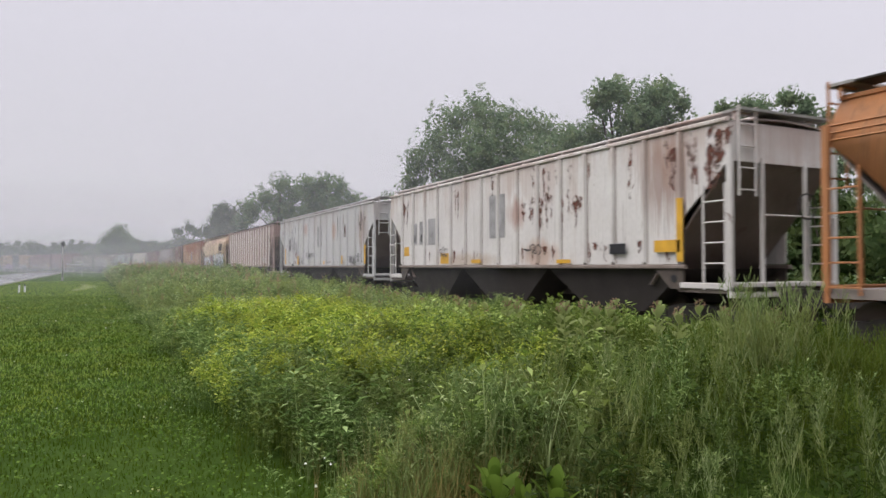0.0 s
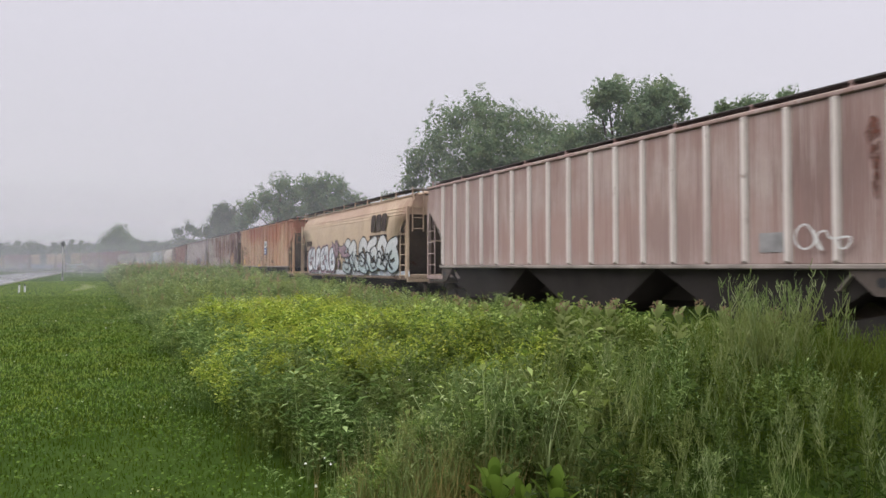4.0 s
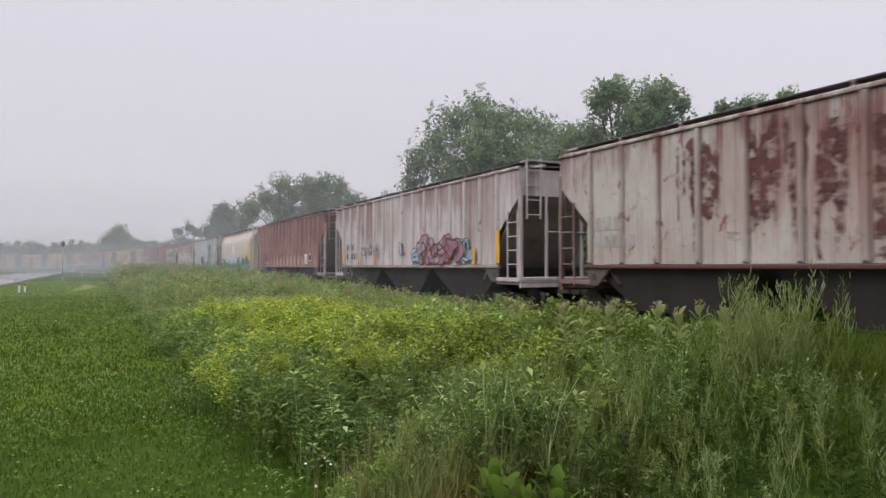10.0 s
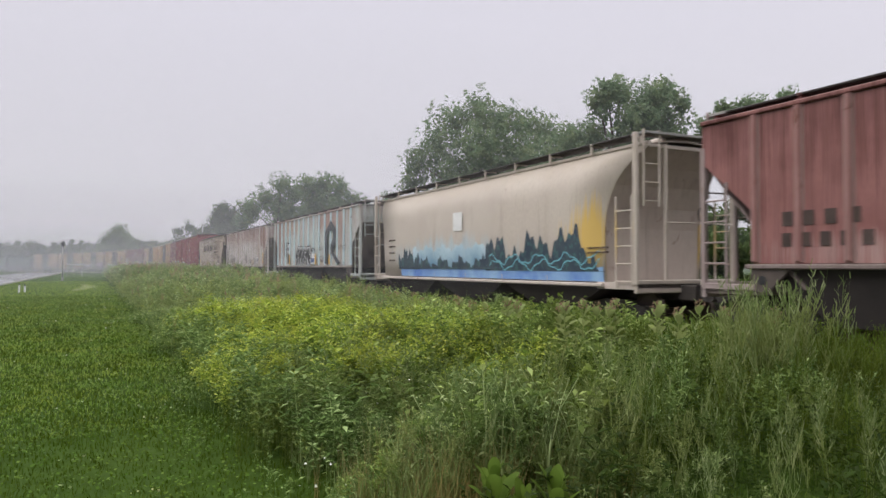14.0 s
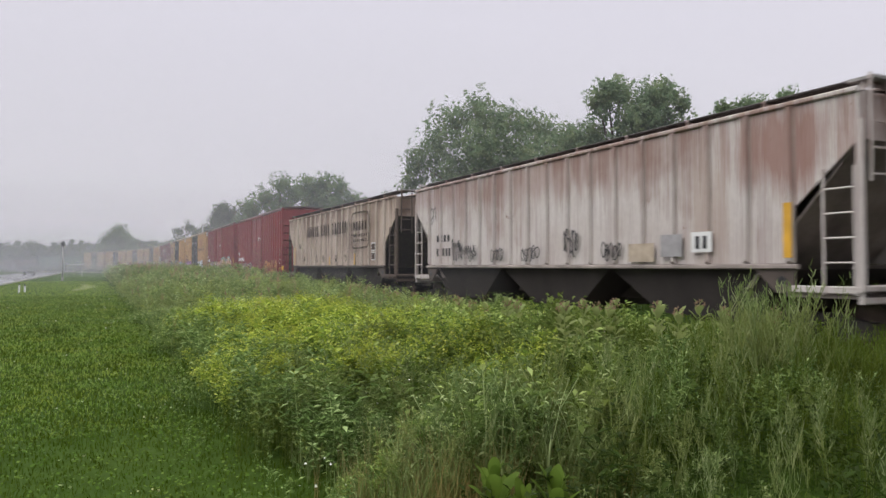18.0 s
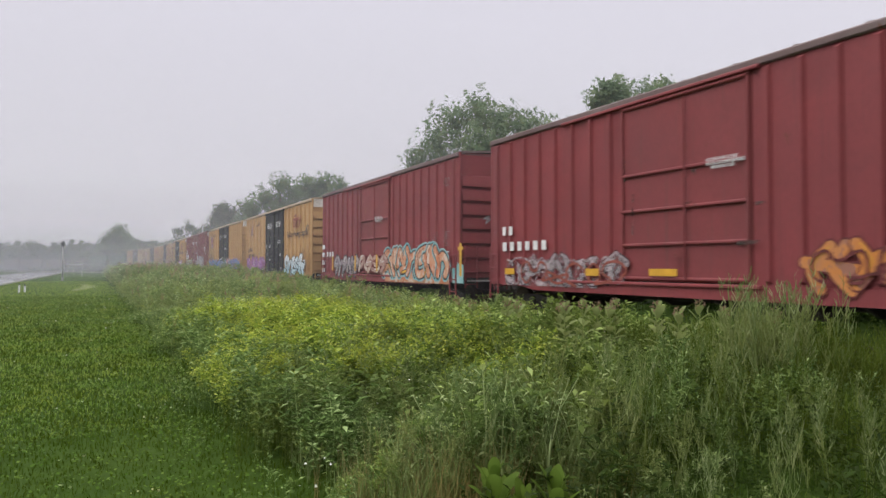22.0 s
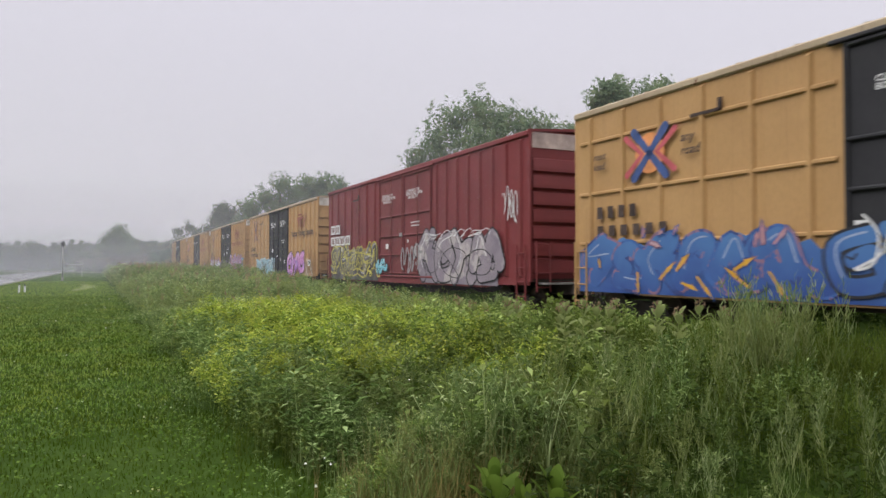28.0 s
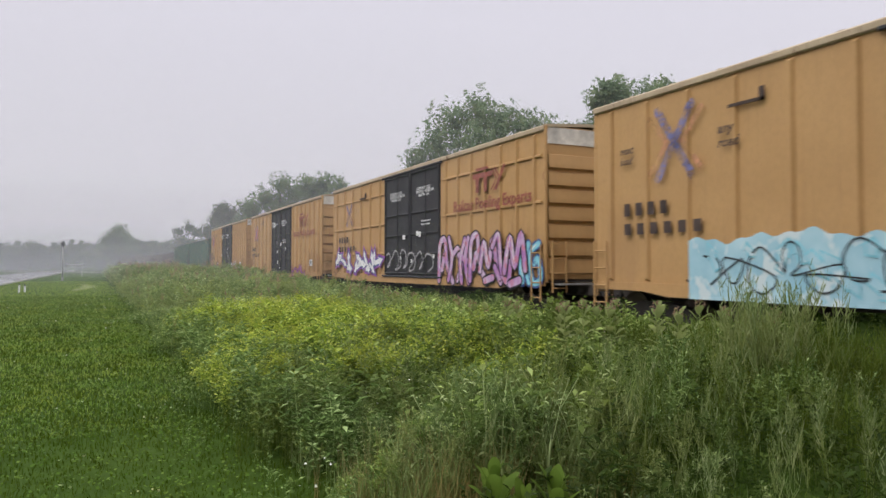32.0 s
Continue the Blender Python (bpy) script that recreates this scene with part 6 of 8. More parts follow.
# the far end of the train: green hoppers, then dark cars
for i in (22, 23):
    c = hopper("dark green covered hopper far down the train", lens[i], P("green_paint", (0.06, 0.15, 0.1), (0.06, 0.12, 0.09), amount=0.12, streak=0.4, seed=i), 14)
    place(c, G[i], G[i + 1], i)
for i in (24, 25, 26, 27):
    c = hopper("dark brown covered hopper at the far end of the train", lens[i], P("dark_brown_paint", (0.12, 0.06, 0.055), (0.08, 0.05, 0.05), amount=0.2, streak=0.4, seed=i), 14, top=3.6, walk_h=3.8, low=(2.3, 3.0))
    place(c, G[i], G[i + 1], i)

# ---------------------------------------------------------------- plants
RNG = np.random.default_rng(7)
GRASS = leaf_mat("lawn_grass_blade", (0.045, 0.083, 0.004), (0.066, 0.112, 0.007), (0.09, 0.135, 0.015), 0.5, 0.55)
CLOVER = leaf_mat("clover_leaf", (0.06, 0.12, 0.014), (0.1, 0.175, 0.026), (0.15, 0.22, 0.05), 0.4, 0.4)
WEED = leaf_mat("weed_leaf", (0.077, 0.128, 0.024), (0.236, 0.328, 0.079), (0.435, 0.542, 0.184), 0.45)
YLEAF = leaf_mat("yellow_green_leaf", (0.08, 0.14, 0.018), (0.29, 0.4, 0.055), (0.48, 0.57, 0.11), 0.45, 0.9)
BLUE_WEED = leaf_mat("bluish_weed_leaf", (0.062, 0.108, 0.024), (0.18, 0.275, 0.08), (0.36, 0.47, 0.19), 0.4)
STALK = leaf_mat("seed_stalk", (0.12, 0.175, 0.055), (0.22, 0.285, 0.11), (0.34, 0.39, 0.2), 0.35, 0.4)
TALL = leaf_mat("tall_grass_blade", (0.055, 0.095, 0.012), (0.125, 0.185, 0.028), (0.21, 0.26, 0.065), 0.5, 0.6)
# darker copy of the weed leaf: shade deep in the growth, put into colour
SHADE_WEED = leaf_mat("shaded_weed_leaf", (0.024, 0.048, 0.006), (0.056, 0.094, 0.015), (0.1, 0.145, 0.03), 0.4)
BANK = leaf_mat("bank_weed_leaf", (0.087, 0.136, 0.042), (0.273, 0.363, 0.130), (0.441, 0.522, 0.251), 0.45)
DRY = leaf_mat("dry_grass_blade", (0.19, 0.17, 0.06), (0.34, 0.29, 0.13), None, 0.35, 0.2)
YFLOWER = leaf_mat("yellow_green_blossom", (0.25, 0.33, 0.04), (0.43, 0.5, 0.08), (0.58, 0.61, 0.16), 0.4, 0.75)
WFLOWER = plain("white_blossom", (0.55, 0.56, 0.46), 0.7, 0, 0.1)
CLOVERTOP = leaf_mat("clover_head", (0.2, 0.28, 0.1), (0.36, 0.42, 0.24), (0.6, 0.62, 0.5), 0.3, 0.0)
BIGLEAF = leaf_mat("milkweed_leaf", (0.2, 0.27, 0.08), (0.32, 0.37, 0.16), None, 0.45)
FRONTLEAF = leaf_mat("young_broad_leaf", (0.1, 0.17, 0.022), (0.155, 0.24, 0.042), None, 0.5, 0.2)
# paler than GRASS: haze and glow of the far lawn put into the blades
LAWN_TUFT = leaf_mat("brightened_lawn_blade", (0.17, 0.27, 0.045), (0.26, 0.36, 0.085), (0.34, 0.42, 0.16), 0.5, 0.4)
PALE = leaf_mat("pale_top_leaf", (0.21, 0.29, 0.07), (0.29, 0.37, 0.11), (0.36, 0.42, 0.18), 0.4)
PINK = leaf_mat("dull_pink_blossom", (0.26, 0.17, 0.12), (0.36, 0.24, 0.17), None, 0.3)


def quad_leaf(base, d, up, length, width):
    """A folded leaf: base, two flanks, tip."""
    d = d / np.linalg.norm(d)
    side = np.cross(d, up)
    side /= np.linalg.norm(side) + 1e-6
    mid = base + d * length * 0.45 + np.array((0, 0, 0.08 * length))
    return [base, mid + side * width / 2, base + d * length - np.array((0, 0, 0.12 * length)), mid - side * width / 2]


def t_leafy(rng, h=1.0, n=26, ll=0.09, lw=0.03, spread=1.0, upward=0.3, branches=4):
    """Template of a leafy weed: a stem, a few side shoots, small leaves along them. Unit: metres, root at 0."""
    v, f = [], []

    def blade(p, q, w):
        k = len(v)
        s = np.cross(q - p, (rng.normal(), rng.normal(), 0.1))
        s = s / (np.linalg.norm(s) + 1e-6) * w
        v.extend([p - s, p + s, q + s * 0.6, q - s * 0.6])
        f.append((k, k + 1, k + 2, k + 3))

    tops = []
    lean = rng.normal(0, 0.08, 2)
    mid, tip = np.array((lean[0] * h * 0.4, lean[1] * h * 0.4, h * 0.55)), np.array((lean[0] * h, lean[1] * h, h))
    blade(np.zeros(3), mid, 0.005)
    blade(mid, tip, 0.004)
    lines = [(np.zeros(3), mid), (mid, tip)]
    tops.append(tip)
    for _ in range(branches):
        t = rng.uniform(0.35, 0.85)
        p = mid * min(1, t / 0.55) if t < 0.55 else mid + (tip - mid) * (t - 0.55) / 0.45
        a = rng.uniform(0, 2 * np.pi)
        q = p + np.array((math.cos(a) * 0.16 * spread, math.sin(a) * 0.16 * spread, rng.uniform(0.12, 0.3))) * h
        blade(p, q, 0.0035)
        lines.append((p, q))
        tops.append(q)
    for i in range(n):
        p, q = lines[rng.integers(len(lines))]
        t = rng.uniform(0.15, 1.0)
        b = p + (q - p) * t
        a = rng.uniform(0, 2 * np.pi)
        d = np.array((math.cos(a), math.sin(a), rng.uniform(-0.2, 0.7 + upward)))
        k = len(v)
        s = rng.uniform(0.6, 1.25)
        v.extend(quad_leaf(b, d, np.array((0, 0, 1.0)), ll * s, lw * s))
        f.append((k, k + 1, k + 2, k + 3))
    return np.array(v), np.array(f), np.array(tops)


def t_stalk(rng, h=1.5, n=9):
    """Template of a bare branching seed stalk with narrow upright pods."""
    v, f = [], []

    def rib(p, q, w, w2):
        k = len(v)
        s = np.cross(q - p, (rng.normal(), rng.normal(), 0.05))
        s = s / (np.linalg.norm(s) + 1e-6)
        v.extend([p - s * w, p + s * w, q + s * w2, q - s * w2])
        f.append((k, k + 1, k + 2, k + 3))

    lean = rng.normal(0, 0.12, 2)
    pts = [np.array((lean[0] * h * t * t, lean[1] * h * t * t, h * t)) for t in (0, 0.3, 0.55, 0.8, 1.0)]
    for p, q in zip(pts, pts[1:]):
        rib(p, q, 0.0035, 0.003)
    for _ in range(n):
        t = rng.uniform(0.4, 0.95)
        p = np.array((lean[0] * h * t * t, lean[1] * h * t * t, h * t))
        a = rng.uniform(0, 2 * np.pi)
        ln = rng.uniform(0.18, 0.42) * h * 0.7
        q = p + np.array((math.cos(a) * 0.45, math.sin(a) * 0.45, 0.9)) * ln * 0.6
        r = q + np.array((math.cos(a) * 0.15, math.sin(a) * 0.15, 0.95)) * ln * 0.5
        rib(p, q, 0.003, 0.003)
        rib(q, r, 0.0035, 0.002)
        for _ in range(4):
            u = p + (r - p) * rng.uniform(0.3, 1)
            b = rng.uniform(0, 2 * np.pi)
            rib(u, u + np.array((math.cos(b) * 0.03, math.sin(b) * 0.03, 0.05)), 0.0035, 0.002)
    return np.array(v), np.array(f), np.array([pts[-1]])


def t_tuft(rng, h=0.9, n=10, w=0.006, arch=0.5):
    """Template of a grass tuft: arching blades in three steps."""
    v, f = [], []
    for _ in range(n):
        a = rng.uniform(0, 2 * np.pi)
        ln = h * rng.uniform(0.6, 1.1)
        out = rng.uniform(0.1, arch)
        d = np.array((math.cos(a), math.sin(a), 0))
        s = np.array((-math.sin(a), math.cos(a), 0)) * w * rng.uniform(0.7, 1.3)
        o = np.array((rng.normal(0, 0.03), rng.normal(0, 0.03), 0))
        k = len(v)
        for t, ww in ((0, 1.0), (0.45, 0.9), (0.8, 0.6), (1.0, 0.12)):
            c = o + d * out * ln * t ** 2 + np.array((0, 0, ln * (t - 0.28 * out * t ** 3)))
            v.extend([c - s * ww, c + s * ww])
        f.extend([(k + 2 * i, k + 2 * i + 1, k + 2 * i + 3, k + 2 * i + 2) for i in range(3)])
    return np.array(v), np.array(f), np.array([[0, 0, h]])


def scatter(name, label, category, mat, templates, xy, scale, rng, z=0.0):
    """One mesh of many plants: templates turned, scaled and set at the places xy. Returns the tips."""
    vs, fs, tip = [], [], []
    k = 0
    pick = rng.integers(len(templates), size=len(xy))
    for i, (tv, tf, tt) in enumerate(templates):
        at = np.nonzero(pick == i)[0]
        if len(at) == 0:
            continue
        a = rng.uniform(0, 2 * np.pi, len(at))
        c, s = np.cos(a)[:, None], np.sin(a)[:, None]
        sc = scale[at][:, None]

        def put(p):
            x = (p[None, :, 0] * c - p[None, :, 1] * s) * sc + xy[at, 0][:, None]
            y = (p[None, :, 0] * s + p[None, :, 1] * c) * sc + xy[at, 1][:, None]
            zz = p[None, :, 2] * sc + z
            return np.stack([x, y, zz + np.zeros_like(x)], -1).reshape(-1, 3)

        vs.append(put(tv))
        fs.append((tf[None] + (np.arange(len(at)) * len(tv))[:, None, None] + k).reshape(-1, tf.shape[1]))
        k += len(at) * len(tv)
        tip.append(put(tt))
    tagged(new(name, np_mesh(name, np.concatenate(vs), np.concatenate(fs), mat)), label, category, kind="stuff")
    return np.concatenate(tip)


def flecks(name, label, category, mat, pts, size, rng, flat=0.5):
    """One mesh of many small petals round the points."""
    n = len(pts)
    a = rng.normal(size=(n, 3))
    a[:, 2] = np.abs(a[:, 2]) + flat
    a /= np.linalg.norm(a, axis=1)[:, None]
    u = np.cross(a, rng.normal(size=(n, 3)))
    u /= np.linalg.norm(u, axis=1)[:, None]
    w = np.cross(a, u)
    s = (size * rng.uniform(0.6, 1.3, n))[:, None]
    v = np.stack([pts - u * s, pts - w * s, pts + u * s, pts + w * s], 1).reshape(-1, 3)
    f = np.arange(n * 4).reshape(n, 4)
    return tagged(new(name, np_mesh(name, v, f, mat)), label, category, kind="stuff")


def spread_xy(rng, n, x0, x1, y0, y1):
    return np.stack([rng.uniform(x0, x1, n), rng.uniform(y0, y1, n)], 1)


def edge(x):
    """The mown edge of the weeds."""
    return 1.25 + 0.18 * np.sin(x * 0.9) + 0.12 * np.sin(x * 2.3 + 1) + 0.1 * np.sin(x * 5.1)


def canopy(x, y):
    """Height of the weeds, by place."""
    far = np.interp(-x, [-8, 0, 5, 9, 13, 16, 21, 27, 36, 50, 90, 150], [0.85, 0.85, 0.86, 0.95, 0.84, 0.76, 0.84, 1.02, 1.14, 1.45, 1.62, 1.6])
    t = np.clip((y - edge(x)) / 1.1, 0, 1)
    n = 0.12 * np.sin(x * 7.3 + y * 2.1) * np.sin(y * 6.1 - x * 1.3) + 0.1 * np.sin(x * 1.7 + y * 0.8) + 0.08 * np.sin(x * 0.6 - y * 1.9 + 2) + 0.07 * np.sin(x * 4.1 + y * 3.3)
    return far * (0.42 + 0.58 * t) * (1 + n)


def band(rng, n, x0, x1, y1=9.3):
    p = spread_xy(rng, n, x0, x1, 1.05, y1)
    p = p[p[:, 1] > edge(p[:, 0])]
    return p


def in_yellow(p):
    """The patch of yellow blossom."""
    a, y = -p[:, 0], p[:, 1]
    return (((a - 10.0) / 4.6) ** 2 + ((y - 2.9) / 1.75) ** 2 + 0.35 * np.sin(a * 1.9 + y) < 1) | (((a - 15.5) / 3.5) ** 2 + ((y - 3.5) / 2.3) ** 2 < 0.8)


leafy = [t_leafy(RNG, 1.0, 28, 0.115, 0.046) for _ in range(10)]
bushy = [t_leafy(RNG, 1.0, 38, 0.12, 0.05, 1.5, 0.0, 6) for _ in range(8)]
fine = [t_leafy(RNG, 1.0, 54, 0.068, 0.021, 0.9, 0.5, 8) for _ in range(8)]
coarse = [t_leafy(RNG, 1.0, 22, 0.17, 0.075, 1.6, 0.2, 5) for _ in range(8)]
stalks = [t_stalk(RNG, 1.0, 10) for _ in range(10)]
tufts = [t_tuft(RNG, 1.0, 11) for _ in range(10)]
short = [t_tuft(RNG, 1.0, 7, 0.05, 0.8) for _ in range(8)]
thin = [t_tuft(RNG, 1.0, 10, 0.003, 0.34) for _ in range(12)]
feathery = [t_leafy(RNG, 1.0, 60, 0.05, 0.009, 0.8, 0.8, 9) for _ in range(8)]


def heights(p, rng, lo=0.75, hi=1.05):
    low = np.where((p[:, 0] > -9) & (p[:, 1] > 5.2), 0.95, 1.0)
    return canopy(p[:, 0], p[:, 1]) * low * rng.uniform(lo, hi, len(p))


# right-hand grassy stretch, close to the camera
p = band(RNG, 4600, -8.5, 4.0)
p = p[(p[:, 0] < -4.2) | (p[:, 1] > 5.2) | (RNG.uniform(0, 1, len(p)) < 0.14)]
scatter("tall_grass", "long thin green grass among the weeds", "tall grass", TALL, thin, p, heights(p, RNG, 0.55, 0.95), RNG)
p = band(RNG, 2200, -9.0, 3.0)
p = p[p[:, 0] < -3.9]
scatter("fine_leaved_weeds", "fine-leaved bluish green weeds", "weeds", BLUE_WEED, fine, p, heights(p, RNG, 0.5, 0.94), RNG)
p = band(RNG, 2900, -8.5, 3.0)
p = p[(p[:, 1] > 2.6) & ((p[:, 0] < -4.2) | (p[:, 1] > 5.0))]
scatter("feathery_weeds", "feathery upright green weeds", "weeds", TALL, feathery, p, heights(p, RNG, 0.6, 0.95), RNG)
p = np.concatenate([spread_xy(RNG, 300, -8.0, -1.0, 2.8, 7.4), spread_xy(RNG, 260, -9.5, -3.6, 1.6, 4.2)])
scatter("seed_stalks", "pale branching seed stalks above the weeds", "weeds", STALK, stalks, p, heights(p, RNG, 0.6, 0.98), RNG)
p = np.stack([RNG.normal(-3.4, 0.45, 60), RNG.normal(3.0, 0.4, 60)], 1)
scatter("low_light_weeds", "low pale leafy weeds in front of the grass", "weeds", BANK, fine, p, RNG.uniform(0.35, 0.6, 60), RNG)
p = np.stack([RNG.normal(-5.3, 0.25, 46), RNG.normal(6.5, 0.35, 46)], 1)
scatter("seed_stalk_clump", "dense clump of pale seed stalks standing high", "weeds", STALK, stalks, p, RNG.uniform(0.95, 1.5, 46), RNG)
p = spread_xy(RNG, 420, -9, -3.6, 1.5, 3.6)
scatter("light_grass", "light green grass at the front of the weeds", "tall grass", BANK, tufts, p, heights(p, RNG, 0.6, 1.05), RNG)
p = spread_xy(RNG, 260, -8.5, -3.8, 1.6, 3.4)
scatter("light_weeds", "light green leafy weeds at the front", "weeds", BANK, fine, p, heights(p, RNG, 0.7, 1.08), RNG)
p = np.stack([RNG.normal(-4.3, 0.5, 170), RNG.normal(2.15, 0.3, 170)], 1)
scatter("dry_grass", "tuft of dry straw-coloured grass", "dry grass", DRY, thin, p, RNG.uniform(0.35, 0.75, 170), RNG)
p = spread_xy(RNG, 620, -8.0, -2.8, 6.6, 9.2)
scatter("tall_feathery_weeds", "tall feathery green weeds beside the ballast", "weeds", TALL, feathery, p, RNG.uniform(0.72, 1.02, 620), RNG)
# leafy weeds all along
p = band(RNG, 3000, -16, -4)
p = p[(p[:, 0] < -6.5) | (p[:, 1] < 3.4)]
scatter("leafy_weeds", "dense leafy green weeds", "weeds", WEED, leafy, p, heights(p, RNG), RNG)
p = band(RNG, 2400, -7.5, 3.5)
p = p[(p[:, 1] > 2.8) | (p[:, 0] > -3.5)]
scatter("shaded_weeds", "dense green weeds, coloured dark as in shade", "weeds", SHADE_WEED, leafy, p, heights(p, RNG, 0.45, 0.84), RNG)
p = band(RNG, 5200, -48, -14)
scatter("leafy_weeds_far", "dense leafy green weeds", "weeds", BANK, bushy, p, heights(p, RNG), RNG)
p = band(RNG, 700, -150, -14)
scatter("dull_seed_heads", "dull pinkish brown seed stalks above the weeds", "weeds", PINK, stalks, p, heights(p, RNG, 0.95, 1.15), RNG)
p = band(RNG, 900, -60, -12)
scatter("pale_stalks", "pale green stalks above the weeds", "weeds", STALK, stalks, p, heights(p, RNG, 0.9, 1.12), RNG)
p = band(RNG, 5200, -150, -44)
scatter("weed_bank", "tall leafy weeds along the railway", "weeds", BANK, coarse, p, heights(p, RNG, 0.7, 1.05), RNG)
p = spread_xy(RNG, 420, -16, -5, 1.3, 2.4)
p = p[p[:, 1] > edge(p[:, 0])]
scatter("edge_weeds", "dark bushy weeds at the edge of the lawn", "weeds", BLUE_WEED, bushy, p, RNG.uniform(0.45, 0.85, len(p)), RNG)
p = spread_xy(RNG, 900, -26, -2.5, 0.6, 1.9)
p = p[(p[:, 1] < edge(p[:, 0]) + 0.25) & (p[:, 1] > edge(p[:, 0]) - RNG.uniform(0, 0.6, len(p)))]
scatter("low_edge_weeds", "low weeds spilling out over the lawn", "weeds", BLUE_WEED, leafy, p, RNG.uniform(0.12, 0.42, len(p)), RNG)
# the dark leaf here paints the shade beyond the train
p = spread_xy(RNG, 2600, -110, 8, 15.3, 19.5)
scatter("weeds_behind_track", "tall weeds beyond the railway", "weeds", SHADE_WEED, coarse, p, RNG.uniform(0.7, 1.5, len(p)), RNG)
# yellow blossom
p = band(RNG, 2100, -20, -5, 6.2)
p = p[in_yellow(p)]
tips = scatter("yellow_weeds", "bushy weeds with yellow-green blossom", "weeds", YLEAF, bushy, p, heights(p, RNG, 0.8, 1.08), RNG)
pts = np.repeat(tips, 11, 0) + RNG.normal(0, 0.05, (len(tips) * 11, 3))
flecks("yellow_blossom", "yellow-green blossom on the weeds", "blossom", YFLOWER, pts, 0.0115, RNG)
p = band(RNG, 900, -45, -8)
p = p[(p[:, 0] < -11) | (p[:, 1] < 6.5)]
far_tips = np.column_stack([p, canopy(p[:, 0], p[:, 1]) * RNG.uniform(0.85, 1.02, len(p))])
pts = np.repeat(far_tips, 5, 0) + RNG.normal(0, 0.05, (len(far_tips) * 5, 3))
flecks("scattered_yellow_blossom", "scattered yellow-green blossom", "blossom", YFLOWER, pts, 0.014, RNG)
p = band(RNG, 4200, -30, -5)
p = p[(p[:, 0] < -11) | (p[:, 1] < 6.5)]
pts = np.column_stack([p, canopy(p[:, 0], p[:, 1]) * RNG.uniform(0.55, 1.0, len(p))])
pts = np.repeat(pts, 5, 0) + RNG.normal(0, 0.05, (len(pts) * 5, 3))
flecks("pale_leaves", "pale leaves on top of the weeds", "weeds", PALE, pts, 0.016, RNG, 0.8)
# white daisies among the weeds
c = np.array([(-6.9, 1.55, 0.45), (-6.4, 1.9, 0.5), (-4.6, 1.35, 0.35), (-2.0, 6.2, 1.0), (-1.6, 5.6, 0.95), (-2.4, 5.0, 0.7), (-7.6, 1.9, 0.6), (-5.3, 2.4, 0.7)])
pts = np.repeat(c, 14, 0) + RNG.normal(0, 0.16, (len(c) * 14, 3)) * np.array((1, 1, 0.5))
flecks("white_daisies", "small white daisies among the weeds", "flowers", WFLOWER, pts, 0.0095, RNG, 1.0)

# lawn: dense close by, thinning out into coarser tufts further off
n = 190000
xy = np.column_stack([4.0 - np.exp(RNG.uniform(math.log(2.5), math.log(50), n)), RNG.uniform(-7.4, 2.0, n)])
xy = xy[xy[:, 1] < edge(xy[:, 0]) + 0.2]
n = len(xy)
a = RNG.uniform(0, 2 * np.pi, n)
dist = np.hypot(xy[:, 0], xy[:, 1])
h = RNG.uniform(0.025, 0.06, n) * (1 + 0.25 * np.sin(xy[:, 0] * 1.3) * np.sin(xy[:, 1] * 1.7 + 1))
w = 0.0035 * np.clip(dist / 6, 1, 3.0)
d = np.stack([np.cos(a), np.sin(a)], 1)
s = np.stack([-d[:, 1], d[:, 0]], 1) * w[:, None]
lean = RNG.uniform(0.1, 0.8, n)[:, None] * h[:, None]
z0, z1, z2 = np.zeros(n), h * 0.6, h * 0.95
v = np.stack([np.column_stack([xy - s, z0]), np.column_stack([xy + s, z0]), np.column_stack([xy + s * 0.8 + d * lean * 0.4, z1]),
              np.column_stack([xy - s * 0.8 + d * lean * 0.4, z1]), np.column_stack([xy + d * lean, z2])], 1).reshape(-1, 3)
k = np.arange(n)[:, None] * 5
f = np.concatenate([k + np.array([[0, 1, 2, 3]]), k + np.array([[3, 2, 4, 4]])], 0)
tri = np.concatenate([f[:n, [0, 1, 2]], f[:n, [0, 2, 3]], f[n:, [0, 1, 2]]], 0)
tagged(new("lawn_grass", np_mesh("lawn_grass", v, tri, GRASS)), "short mown green grass", "grass", kind="stuff")
p = np.column_stack([-np.exp(RNG.uniform(math.log(8), math.log(90), 46000)), RNG.uniform(-7.4, 1.4, 46000)])
p = p[p[:, 1] < edge(p[:, 0])]
scatter("lawn_tufts", "uneven tufts in the mown lawn, coloured pale to lighten it", "grass", LAWN_TUFT, short, p, RNG.uniform(0.03, 0.085, len(p)) * np.interp(-p[:, 0], [8, 13, 60], [0.5, 0.95, 1.2]), RNG)
cl = np.column_stack([-np.exp(RNG.uniform(math.log(2.2), math.log(45), 900)), RNG.uniform(-7.3, 1.3, 900)])
far = np.interp(-cl[:, 0], [3, 10, 45], [0.13, 0.2, 0.45])
pts = np.repeat(cl, 30, 0) + RNG.normal(0, 1, (len(cl) * 30, 2)) * np.repeat(far, 30)[:, None]
keep = pts[:, 1] < edge(pts[:, 0])
size = (0.013 * np.interp(-pts[:, 0], [3, 10, 45], [1.0, 1.35, 2.6]))[keep]
pts = pts[keep]
flecks("clover_leaves", "clover leaves in the lawn", "clover", CLOVER, np.column_stack([pts, RNG.uniform(0.035, 0.075, len(pts))]), size, RNG, 1.6)
